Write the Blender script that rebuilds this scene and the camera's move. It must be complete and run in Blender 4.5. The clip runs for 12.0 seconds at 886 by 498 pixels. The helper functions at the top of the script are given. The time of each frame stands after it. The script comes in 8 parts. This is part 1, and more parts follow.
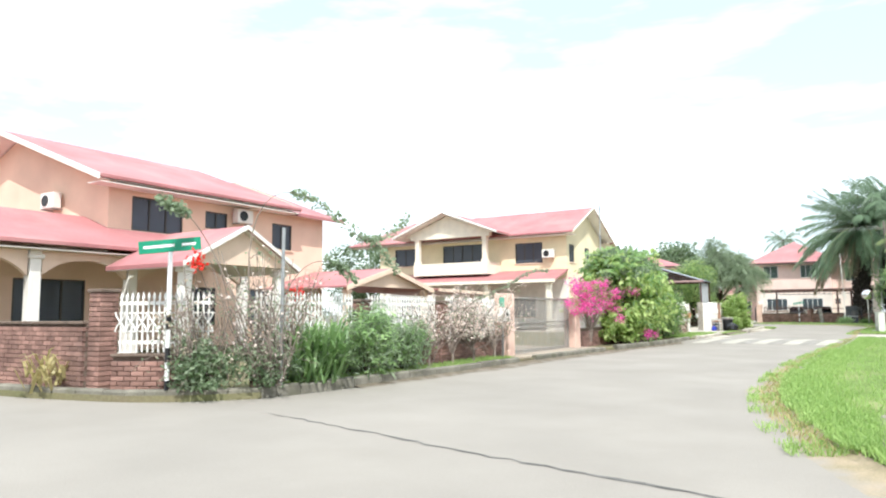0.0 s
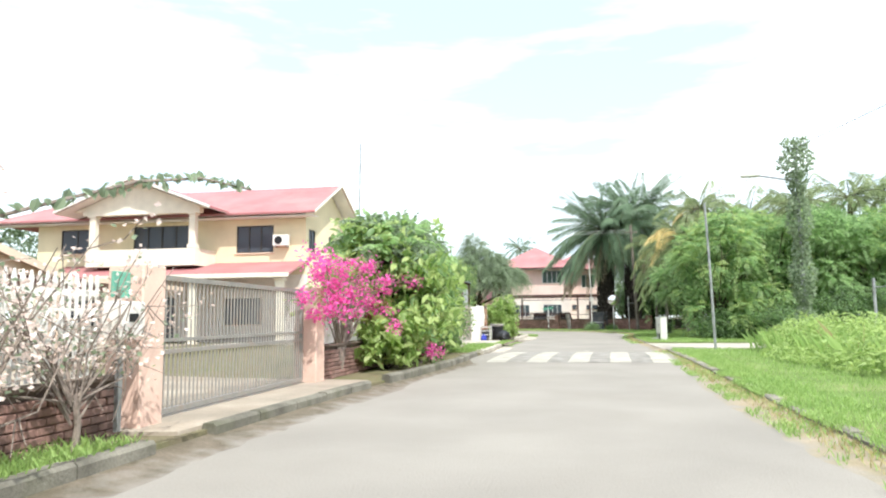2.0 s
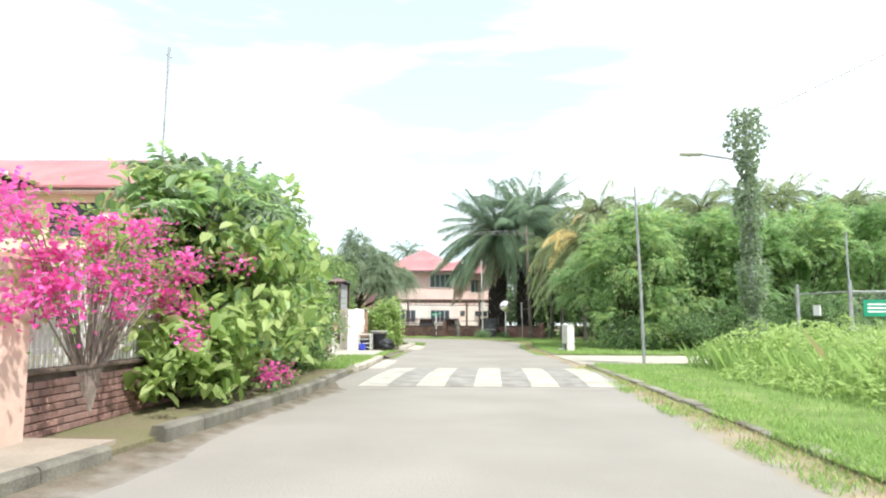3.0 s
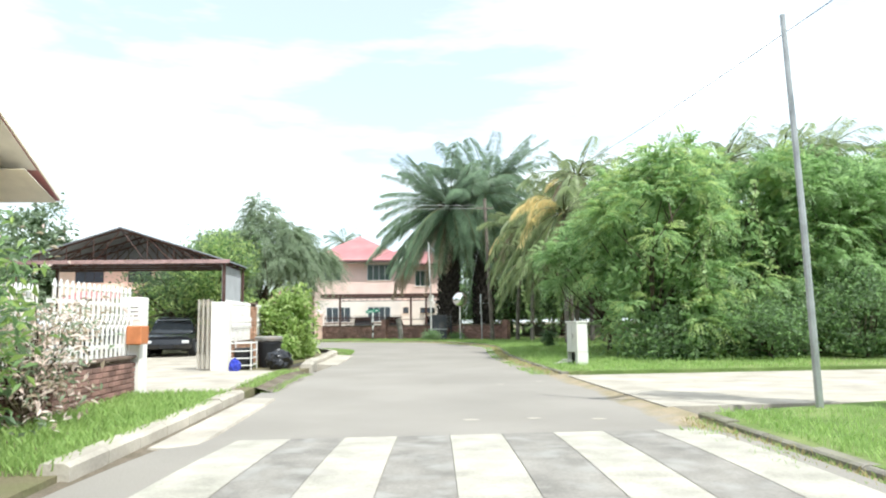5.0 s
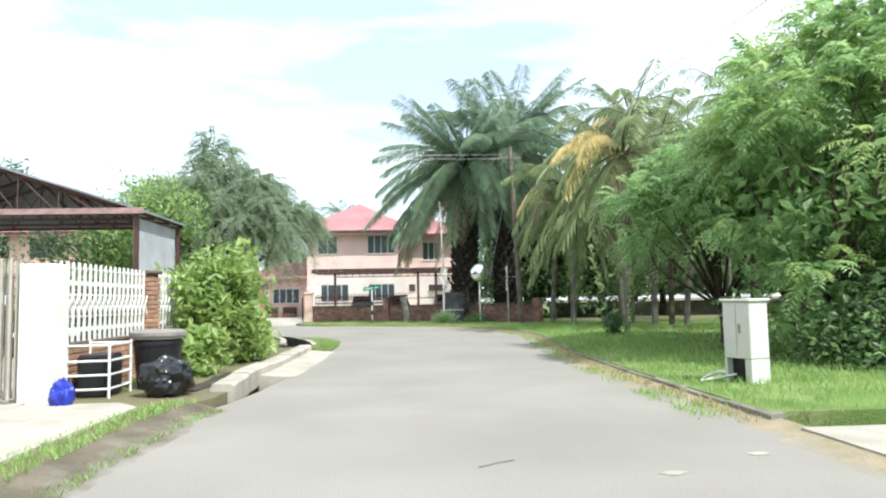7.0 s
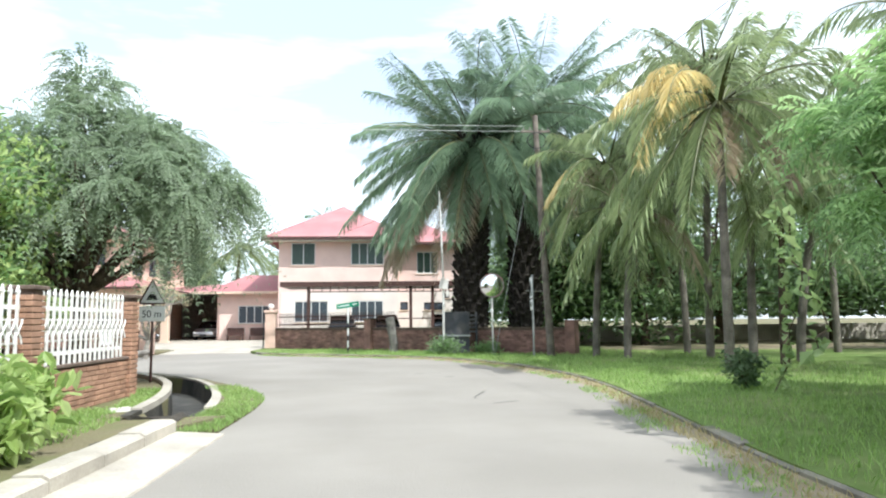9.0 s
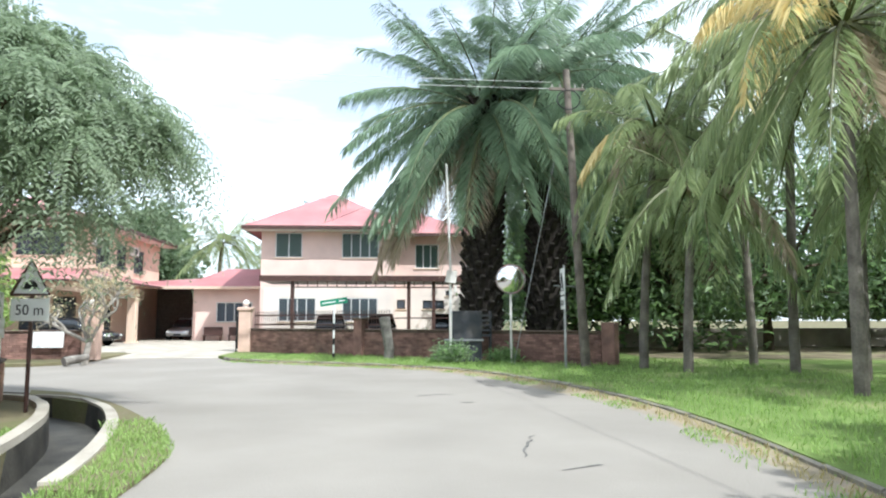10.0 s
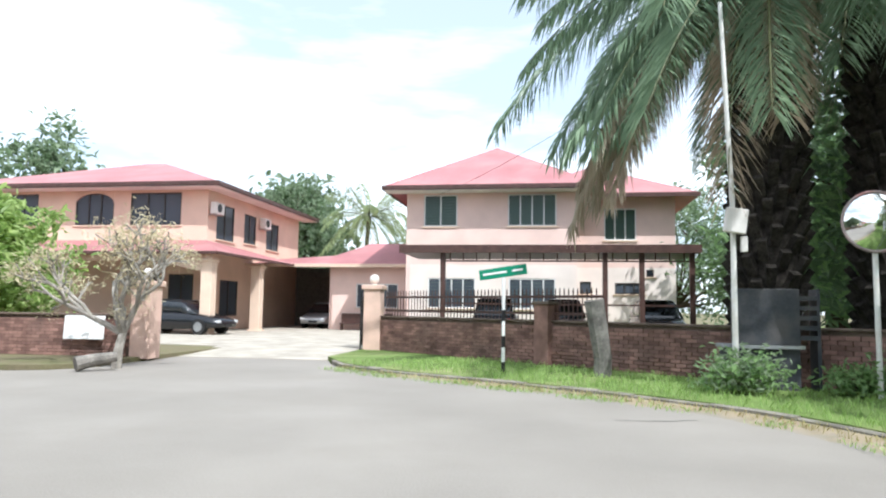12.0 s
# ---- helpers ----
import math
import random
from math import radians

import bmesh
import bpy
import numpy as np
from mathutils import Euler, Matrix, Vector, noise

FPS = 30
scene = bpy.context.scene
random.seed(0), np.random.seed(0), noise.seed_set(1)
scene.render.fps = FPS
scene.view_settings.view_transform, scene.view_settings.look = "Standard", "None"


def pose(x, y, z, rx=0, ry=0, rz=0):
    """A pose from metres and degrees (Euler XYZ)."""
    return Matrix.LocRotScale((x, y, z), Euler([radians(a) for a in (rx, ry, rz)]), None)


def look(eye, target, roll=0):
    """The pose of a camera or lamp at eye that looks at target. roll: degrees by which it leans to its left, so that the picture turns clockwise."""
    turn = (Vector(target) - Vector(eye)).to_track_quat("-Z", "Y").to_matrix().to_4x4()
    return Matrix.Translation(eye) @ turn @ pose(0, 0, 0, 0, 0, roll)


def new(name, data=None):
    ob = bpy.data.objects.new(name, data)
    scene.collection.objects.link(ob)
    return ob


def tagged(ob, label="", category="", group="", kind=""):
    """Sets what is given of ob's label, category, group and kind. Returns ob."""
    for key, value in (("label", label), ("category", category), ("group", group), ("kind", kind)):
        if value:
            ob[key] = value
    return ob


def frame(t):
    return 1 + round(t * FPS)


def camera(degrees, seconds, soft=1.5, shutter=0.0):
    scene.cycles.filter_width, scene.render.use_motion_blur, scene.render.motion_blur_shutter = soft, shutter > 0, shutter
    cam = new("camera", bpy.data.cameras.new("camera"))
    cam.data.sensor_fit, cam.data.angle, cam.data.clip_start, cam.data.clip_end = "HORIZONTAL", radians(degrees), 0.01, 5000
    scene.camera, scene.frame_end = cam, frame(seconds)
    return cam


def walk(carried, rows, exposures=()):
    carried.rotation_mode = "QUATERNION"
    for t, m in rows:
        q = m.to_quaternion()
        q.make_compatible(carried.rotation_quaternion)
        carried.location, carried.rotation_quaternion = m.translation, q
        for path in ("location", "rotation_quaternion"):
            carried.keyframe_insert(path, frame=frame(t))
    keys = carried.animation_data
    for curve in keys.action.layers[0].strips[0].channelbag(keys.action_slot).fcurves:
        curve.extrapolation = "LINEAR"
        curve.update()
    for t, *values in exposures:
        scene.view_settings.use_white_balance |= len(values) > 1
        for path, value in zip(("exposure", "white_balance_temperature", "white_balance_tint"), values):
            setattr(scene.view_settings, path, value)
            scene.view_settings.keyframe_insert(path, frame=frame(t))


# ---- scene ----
cam = camera(65.9, 12.0, soft=2.1)
PATH = [
    (0, (1.465, 0.772, 1.321), (0.414, 2.464, 1.508), -0.4),
    (0.5, (0.037, 3.324, 1.303), (-0.874, 5.093, 1.504), -0.4),
    (1, (-1.148, 5.934, 1.294), (-1.878, 7.783, 1.501), -0.5),
    (1.5, (-1.983, 8.642, 1.286), (-2.510, 10.560, 1.496), -1.2),
    (2, (-2.593, 11.200, 1.246), (-2.946, 13.159, 1.448), -0.5),
    (2.5, (-2.944, 14.070, 1.248), (-3.108, 16.053, 1.456), -0.3),
    (3, (-3.051, 16.847, 1.231), (-3.075, 18.835, 1.449), 0.2),
    (3.5, (-3.052, 19.768, 1.230), (-2.973, 21.753, 1.453), 0.1),
    (3.7, (-3.030, 20.932, 1.225), (-2.917, 22.915, 1.460), 0.1),
    (5.3, (-2.826, 29.922, 1.240), (-2.683, 31.905, 1.451), -0.8),
    (5.5, (-2.802, 30.883, 1.232), (-2.672, 32.866, 1.447), -1.1),
    (6, (-2.770, 32.964, 1.321), (-2.651, 34.941, 1.602), -1.5),
    (6.5, (-2.751, 35.106, 1.278), (-2.632, 37.097, 1.435), -1.3),
    (7, (-2.740, 37.098, 1.264), (-2.614, 39.088, 1.416), -1.1),
    (7.2, (-2.719, 37.919, 1.270), (-2.587, 39.905, 1.470), -0.9),
    (8.8, (-2.372, 45.234, 1.403), (-2.238, 47.218, 1.623), -0.7),
    (9, (-2.349, 46.239, 1.384), (-2.210, 48.224, 1.592), -0.6),
    (9.5, (-2.329, 48.676, 1.368), (-2.188, 50.660, 1.571), -0.3),
    (10, (-2.379, 51.177, 1.437), (-2.228, 53.160, 1.643), -0.1),
    (10.5, (-2.359, 53.960, 1.431), (-2.227, 55.946, 1.629), -0.2),
    (11, (-2.498, 56.677, 1.409), (-2.459, 58.668, 1.601), -0.0),
    (11.5, (-2.860, 59.253, 1.374), (-2.984, 61.242, 1.540), 0.3),
    (12, (-3.380, 61.401, 1.333), (-3.694, 63.369, 1.506), 0.8),
]
EXPOSURES = ((0.0, 0.75, 6150, 7), (3.5, 0.77, 6250, 7), (5.5, 0.70, 6050, 5), (7.2, 0.70, 6000, 5), (9.0, 0.80, 5950, 7), (10.5, 0.78, 5850, 7), (12.0, 0.68, 5850, 9))
walk(cam, [(t, look(eye, target, roll)) for t, eye, target, roll in PATH], EXPOSURES)


# ---- world, sun ----
SUN_EL, SUN_AZ = 52.0, 138.0  # azimuth clockwise from +y (ahead along the street)
world = bpy.data.worlds.new("sky")
scene.world = world
world.use_nodes = True
wn, wl = world.node_tree.nodes, world.node_tree.links
wn.clear()
w_out = wn.new("ShaderNodeOutputWorld")
w_bg = wn.new("ShaderNodeBackground")
w_sky = wn.new("ShaderNodeTexSky")
w_sky.sky_type = "NISHITA"
w_sky.sun_disc = False
w_sky.sun_elevation = radians(SUN_EL)
w_sky.sun_rotation = radians(SUN_AZ)
w_sky.dust_density, w_sky.air_density, w_sky.ozone_density = 2.0, 1.0, 1.5
w_co = wn.new("ShaderNodeTexCoord")
w_map = wn.new("ShaderNodeMapping")
w_map.inputs["Scale"].default_value = (1.0, 1.6, 5.0)
w_noise = wn.new("ShaderNodeTexNoise")
w_noise.inputs["Scale"].default_value = 1.7
w_noise.inputs["Detail"].default_value = 7.0
w_noise.inputs["Roughness"].default_value = 0.55
w_ramp = wn.new("ShaderNodeValToRGB")
w_ramp.color_ramp.elements[0].position = 0.40
w_ramp.color_ramp.elements[0].color = (0.36, 0.36, 0.36, 1)
w_ramp.color_ramp.elements[1].position = 0.61
w_mix = wn.new("ShaderNodeMixRGB")
w_mix.inputs["Color2"].default_value = (8.0, 8.3, 8.5, 1)  # sunlit thin cloud
wl.new(w_co.outputs["Generated"], w_map.inputs["Vector"])
wl.new(w_map.outputs["Vector"], w_noise.inputs["Vector"])
wl.new(w_noise.outputs["Fac"], w_ramp.inputs["Fac"])
wl.new(w_ramp.outputs["Color"], w_mix.inputs["Fac"])
wl.new(w_sky.outputs["Color"], w_mix.inputs["Color1"])
wl.new(w_mix.outputs["Color"], w_bg.inputs["Color"])
w_bg.inputs["Strength"].default_value = 0.14
wl.new(w_bg.outputs["Background"], w_out.inputs["Surface"])

sun = new("sun", bpy.data.lights.new("sun", "SUN"))
sun.data.energy, sun.data.angle, sun.data.color = 3.75, radians(0.6), (1.0, 0.97, 0.92)
sd = Vector((math.sin(radians(SUN_AZ)) * math.cos(radians(SUN_EL)), math.cos(radians(SUN_AZ)) * math.cos(radians(SUN_EL)), math.sin(radians(SUN_EL))))
sun.matrix_world = look(sd * 100, (0, 0, 0))


# ---- materials ----
def material(name, col, rough=0.7, metal=0.0, vary=0.12, scale=6.0, fine=60.0, bump=0.15, island=0.0, spec=0.4, col2=None, stain=None, stain_scale=0.6, stain_amount=0.5, world_space=True):
    """A two-scale noise material: base colour, grain, stains and relief."""
    m = bpy.data.materials.new(name)
    m.use_nodes = True
    n, l = m.node_tree.nodes, m.node_tree.links
    b = n["Principled BSDF"]
    b.inputs["Roughness"].default_value = rough
    b.inputs["Metallic"].default_value = metal
    b.inputs["Specular IOR Level"].default_value = spec
    if world_space:
        co = n.new("ShaderNodeNewGeometry").outputs["Position"]
    else:
        co = n.new("ShaderNodeTexCoord").outputs["Object"]
    big = n.new("ShaderNodeTexNoise")
    big.inputs["Scale"].default_value, big.inputs["Detail"].default_value = scale, 6
    small = n.new("ShaderNodeTexNoise")
    small.inputs["Scale"].default_value, small.inputs["Detail"].default_value = fine, 4
    l.new(co, big.inputs["Vector"]), l.new(co, small.inputs["Vector"])
    mix = n.new("ShaderNodeMixRGB")
    other = col2 or tuple(c * (1 - 2.2 * vary) for c in col)
    mix.inputs["Color1"].default_value = (*other, 1)
    mix.inputs["Color2"].default_value = (*[min(1, c * (1 + vary)) for c in col], 1)
    ramp = n.new("ShaderNodeMapRange")
    ramp.inputs["From Min"].default_value, ramp.inputs["From Max"].default_value = 0.3, 0.7
    l.new(big.outputs["Fac"], ramp.inputs["Value"])
    l.new(ramp.outputs["Result"], mix.inputs["Fac"])
    last = mix.outputs["Color"]
    grain = n.new("ShaderNodeMixRGB")
    grain.blend_type = "MULTIPLY"
    grain.inputs["Fac"].default_value = min(1, vary * 3)
    l.new(last, grain.inputs["Color1"]), l.new(small.outputs["Fac"], grain.inputs["Color2"])
    up = n.new("ShaderNodeBrightContrast")
    up.inputs["Bright"].default_value = 0.0
    l.new(grain.outputs["Color"], up.inputs["Color"])
    last = up.outputs["Color"]
    if stain:
        sn = n.new("ShaderNodeTexNoise")
        sn.inputs["Scale"].default_value, sn.inputs["Detail"].default_value = stain_scale, 8
        l.new(co, sn.inputs["Vector"])
        sr = n.new("ShaderNodeMapRange")
        sr.inputs["From Min"].default_value, sr.inputs["From Max"].default_value = 0.5, 0.68
        sr.inputs["To Max"].default_value = stain_amount
        l.new(sn.outputs["Fac"], sr.inputs["Value"])
        sm = n.new("ShaderNodeMixRGB")
        sm.inputs["Color2"].default_value = (*stain, 1)
        l.new(sr.outputs["Result"], sm.inputs["Fac"]), l.new(last, sm.inputs["Color1"])
        last = sm.outputs["Color"]
    if island:
        src = n.new("ShaderNodeNewGeometry").outputs["Random Per Island"] if island > 0 else n.new("ShaderNodeObjectInfo").outputs["Random"]
        hv = n.new("ShaderNodeHueSaturation")
        mr = n.new("ShaderNodeMapRange")
        mr.inputs["To Min"].default_value, mr.inputs["To Max"].default_value = 1 - abs(island), 1 + abs(island)
        l.new(src, mr.inputs["Value"]), l.new(mr.outputs["Result"], hv.inputs["Value"]), l.new(last, hv.inputs["Color"])
        last = hv.outputs["Color"]
    l.new(last, b.inputs["Base Color"])
    if bump:
        bp = n.new("ShaderNodeBump")
        bp.inputs["Strength"].default_value, bp.inputs["Distance"].default_value = bump, 0.02
        l.new(small.outputs["Fac"], bp.inputs["Height"]), l.new(bp.outputs["Normal"], b.inputs["Normal"])
    return m


def leaf_material(name, col, col2, gloss=0.45, through_light=0.35):
    """Leaves: colour varies leaf by leaf, some light passes through."""
    m = bpy.data.materials.new(name)
    m.use_nodes = True
    n, l = m.node_tree.nodes, m.node_tree.links
    b, out = n["Principled BSDF"], n["Material Output"]
    rnd = n.new("ShaderNodeNewGeometry")
    mix = n.new("ShaderNodeMixRGB")
    mix.inputs["Color1"].default_value, mix.inputs["Color2"].default_value = (*col, 1), (*col2, 1)
    big = n.new("ShaderNodeTexNoise")
    big.inputs["Scale"].default_value = 0.8
    l.new(rnd.outputs["Position"], big.inputs["Vector"])
    add = n.new("ShaderNodeMath")
    add.operation = "MULTIPLY_ADD"
    add.inputs[1].default_value, add.inputs[2].default_value = 0.55, -0.02
    l.new(rnd.outputs["Random Per Island"], add.inputs[0])
    add2 = n.new("ShaderNodeMath")
    add2.operation = "MULTIPLY_ADD"
    add2.inputs[1].default_value = 0.6
    l.new(big.outputs["Fac"], add2.inputs[0]), l.new(add.outputs[0], add2.inputs[2])
    l.new(add2.outputs[0], mix.inputs["Fac"])
    l.new(mix.outputs["Color"], b.inputs["Base Color"])
    b.inputs["Roughness"].default_value = gloss
    b.inputs["Specular IOR Level"].default_value = 0.35
    tr = n.new("ShaderNodeBsdfTranslucent")
    hs = n.new("ShaderNodeHueSaturation")
    hs.inputs["Value"].default_value = 1.5
    l.new(mix.outputs["Color"], hs.inputs["Color"]), l.new(hs.outputs["Color"], tr.inputs["Color"])
    ms = n.new("ShaderNodeMixShader")
    ms.inputs["Fac"].default_value = through_light
    l.new(b.outputs["BSDF"], ms.inputs[1]), l.new(tr.outputs["BSDF"], ms.inputs[2]), l.new(ms.outputs["Shader"], out.inputs["Surface"])
    return m


def glass_material(name, col, rough=0.05, transmission=0.7):
    m = bpy.data.materials.new(name)
    m.use_nodes = True
    b = m.node_tree.nodes["Principled BSDF"]
    b.inputs["Base Color"].default_value = (*col, 1)
    b.inputs["Roughness"].default_value = rough
    b.inputs["Transmission Weight"].default_value = transmission
    b.inputs["IOR"].default_value = 1.3
    return m


M_ROAD = material("old asphalt", (0.298, 0.272, 0.236), 0.9, scale=0.45, fine=42, vary=0.06, bump=0.4, spec=0.2, stain=(0.235, 0.213, 0.183), stain_scale=0.6, stain_amount=0.42)
M_CONC = material("weathered concrete", (0.52, 0.47, 0.39), 0.9, scale=1.2, fine=30, vary=0.12, bump=0.3, spec=0.2, stain=(0.28, 0.25, 0.20), stain_scale=1.5, stain_amount=0.5)
M_KERB = material("mossy concrete", (0.27, 0.25, 0.20), 0.95, scale=2.0, fine=40, vary=0.2, bump=0.4, spec=0.2, stain=(0.09, 0.09, 0.055), stain_scale=1.8, stain_amount=0.75)
M_KERB2 = material("weathered kerb concrete", (0.36, 0.33, 0.27), 0.95, scale=2.0, fine=40, vary=0.2, bump=0.4, spec=0.2, stain=(0.17, 0.17, 0.10), stain_scale=1.8, stain_amount=0.7)
M_SOIL = material("grassy soil", (0.20, 0.185, 0.10), 0.95, scale=1.5, fine=30, vary=0.2, bump=0.6, spec=0.1, col2=(0.24, 0.20, 0.13), stain=(0.12, 0.15, 0.05), stain_scale=0.8)
M_LAWN = material("lawn", (0.21, 0.30, 0.09), 0.95, scale=1.0, fine=50, vary=0.2, bump=0.7, spec=0.1, col2=(0.16, 0.23, 0.065), stain=(0.33, 0.30, 0.16), stain_scale=0.5)
def dirt_material(name, col, col2, bare=(0.272, 0.248, 0.215)):
    """Loose dirt lying on asphalt: thick by the kerb, thinning out in patches."""
    m = material(name, col, 0.95, scale=2.5, fine=40, vary=0.16, bump=0.5, spec=0.1, col2=col2)
    n, l = m.node_tree.nodes, m.node_tree.links
    b = n["Principled BSDF"]
    old = b.inputs["Base Color"].links[0].from_socket
    at = n.new("ShaderNodeAttribute")
    at.attribute_name = "cover"
    geo = n.new("ShaderNodeNewGeometry")
    no = n.new("ShaderNodeTexNoise")
    no.inputs["Scale"].default_value, no.inputs["Detail"].default_value = 3.5, 8
    l.new(geo.outputs["Position"], no.inputs["Vector"])
    ad = n.new("ShaderNodeMath")
    ad.operation = "MULTIPLY_ADD"
    ad.inputs[1].default_value = 1.4
    l.new(no.outputs["Fac"], ad.inputs[0]), l.new(at.outputs["Fac"], ad.inputs[2])
    mr = n.new("ShaderNodeMapRange")
    mr.inputs["From Min"].default_value, mr.inputs["From Max"].default_value = 0.85, 1.5
    l.new(ad.outputs[0], mr.inputs["Value"])
    mx = n.new("ShaderNodeMixRGB")
    mx.inputs["Color1"].default_value = (*bare, 1)
    l.new(mr.outputs["Result"], mx.inputs["Fac"]), l.new(old, mx.inputs["Color2"]), l.new(mx.outputs["Color"], b.inputs["Base Color"])
    return m


M_DRAIN = material("wet drain concrete", (0.11, 0.10, 0.08), 0.7, scale=2, fine=30, vary=0.3, bump=0.3)
M_DIRT = dirt_material("tan dirt", (0.40, 0.32, 0.225), (0.30, 0.26, 0.15))
M_GRIT = dirt_material("dark gutter grit", (0.20, 0.165, 0.125), (0.13, 0.11, 0.075))
M_YARD = material("dusty stained concrete", (0.44, 0.375, 0.295), 0.9, scale=1.0, fine=30, vary=0.14, bump=0.3, spec=0.2, stain=(0.27, 0.22, 0.165), stain_scale=1.1, stain_amount=0.6)
M_WHITE = material("white road paint", (0.52, 0.485, 0.40), 0.8, scale=2.5, fine=40, vary=0.14, bump=0.1, stain=(0.36, 0.33, 0.29), stain_scale=3.0, stain_amount=0.85)
M_BLACKPAINT = material("dark road paint", (0.315, 0.288, 0.25), 0.85, scale=2.5, fine=40, vary=0.15, bump=0.1, stain=(0.32, 0.305, 0.275), stain_scale=3.0, stain_amount=0.7)
M_PEACH = material("peach wall paint", (0.75, 0.545, 0.415), 0.85, scale=0.7, fine=25, vary=0.06, bump=0.08, spec=0.2, stain=(0.64, 0.46, 0.345), stain_scale=0.5, stain_amount=0.35)
M_CREAM = material("cream yellow wall paint", (0.78, 0.68, 0.46), 0.85, scale=0.7, fine=25, vary=0.06, bump=0.08, spec=0.2, stain=(0.62, 0.53, 0.37), stain_scale=0.5, stain_amount=0.35)
M_CREAMTRIM = material("cream white trim paint", (0.80, 0.73, 0.60), 0.7, scale=2, fine=30, vary=0.05, bump=0.05, stain=(0.6, 0.52, 0.42), stain_scale=1.0, stain_amount=0.3)
M_PINK = material("pale pink wall paint", (0.82, 0.605, 0.53), 0.85, scale=0.7, fine=25, vary=0.06, bump=0.08, spec=0.2, stain=(0.70, 0.51, 0.445), stain_scale=0.5, stain_amount=0.35)
M_TRIMP = material("white trim paint", (0.78, 0.74, 0.68), 0.6, scale=2, fine=30, vary=0.05, bump=0.05, stain=(0.55, 0.5, 0.43), stain_scale=1.2, stain_amount=0.35)
M_PEACHTRIM = material("pale peach trim paint", (0.74, 0.56, 0.43), 0.7, scale=2, fine=30, vary=0.05, bump=0.05, stain=(0.5, 0.4, 0.32), stain_scale=1.0, stain_amount=0.3)
M_ROOF = material("red metal roofing", (0.45, 0.185, 0.185), 0.6, scale=0.5, fine=12, vary=0.10, bump=0.05, spec=0.4, stain=(0.43, 0.24, 0.22), stain_scale=0.6, stain_amount=0.5)
M_SOFFIT = material("white soffit board", (0.80, 0.76, 0.70), 0.8, scale=1.5, fine=20, vary=0.05, bump=0.05)
M_FRAME = material("dark window frame", (0.05, 0.045, 0.04), 0.4, scale=3, fine=30, vary=0.1, bump=0.0)
M_ALU = material("white aluminium frame", (0.70, 0.70, 0.68), 0.4, scale=3, fine=30, vary=0.05, bump=0.0)
M_GLASS = glass_material("dark tinted glass", (0.10, 0.115, 0.14), 0.07, 0.3)
M_GREENGLASS = glass_material("green louvre glass", (0.09, 0.135, 0.115), 0.07, 0.3)
# indoor shade is put into this plaster's dark colour
M_ROOMSHADE = material("plaster darkened for indoor shade", (0.20, 0.18, 0.16), 0.9, bump=0)
M_BRICK = material("red brown clay brick", (0.36, 0.21, 0.17), 0.9, scale=3, fine=45, vary=0.18, bump=0.4, spec=0.2, island=-0.28, stain=(0.14, 0.10, 0.085), stain_scale=1.2, stain_amount=0.5)
M_BRICKI = material("red brown clay bricks in a run", (0.36, 0.21, 0.17), 0.9, scale=3, fine=45, vary=0.18, bump=0.4, spec=0.2, island=0.28, stain=(0.14, 0.10, 0.085), stain_scale=1.2, stain_amount=0.5)
M_BRICK2 = material("pale orange clay brick", (0.50, 0.29, 0.19), 0.9, scale=3, fine=45, vary=0.14, bump=0.4, spec=0.2, island=-0.22, stain=(0.20, 0.13, 0.09), stain_scale=1.2, stain_amount=0.4)
M_BRICKI2 = material("pale orange clay bricks in a run", (0.50, 0.29, 0.19), 0.9, scale=3, fine=45, vary=0.14, bump=0.4, spec=0.2, island=0.22, stain=(0.20, 0.13, 0.09), stain_scale=1.2, stain_amount=0.4)
M_MORTAR = material("grey mortar", (0.20, 0.15, 0.12), 0.95, scale=5, fine=60, vary=0.15, bump=0.3, spec=0.1)
M_PILLAR = material("peach gate pillar paint", (0.72, 0.50, 0.40), 0.8, scale=2.5, fine=30, vary=0.07, bump=0.1, stain=(0.45, 0.33, 0.26), stain_scale=1.5, stain_amount=0.4)
M_IRON = material("grey painted iron", (0.33, 0.31, 0.28), 0.45, metal=0.2, scale=5, fine=40, vary=0.1, bump=0.05, stain=(0.22, 0.13, 0.08), stain_scale=5, stain_amount=0.4)
M_WHITEIRON = material("white painted iron", (0.80, 0.78, 0.73), 0.5, scale=5, fine=40, vary=0.06, bump=0.05, stain=(0.45, 0.36, 0.28), stain_scale=5, stain_amount=0.4)
M_BROWNIRON = material("dark brown painted steel", (0.10, 0.05, 0.04), 0.5, scale=4, fine=40, vary=0.15, bump=0.05)
M_GALV = material("galvanised steel", (0.45, 0.46, 0.46), 0.45, metal=0.6, scale=4, fine=50, vary=0.12, bump=0.05)
M_BLACK = material("black plastic", (0.018, 0.018, 0.02), 0.45, scale=5, fine=40, vary=0.2, bump=0.05)
M_BARK = material("grey brown bark", (0.16, 0.125, 0.09), 0.95, scale=4, fine=30, vary=0.25, bump=0.8, spec=0.1)
M_DARKBARK = material("dark fibrous palm bark", (0.085, 0.074, 0.062), 0.95, scale=5, fine=24, vary=0.3, bump=1.0, spec=0.1)
M_POLE = material("weathered timber pole", (0.26, 0.22, 0.18), 0.9, scale=3, fine=40, vary=0.2, bump=0.3)
M_CAB = material("pale grey cabinet paint", (0.62, 0.62, 0.56), 0.55, scale=2, fine=30, vary=0.06, bump=0.05, stain=(0.42, 0.4, 0.33), stain_scale=2, stain_amount=0.4)
M_GREEN = material("green sign face", (0.01, 0.24, 0.13), 0.4, scale=4, fine=30, vary=0.06, bump=0.0)
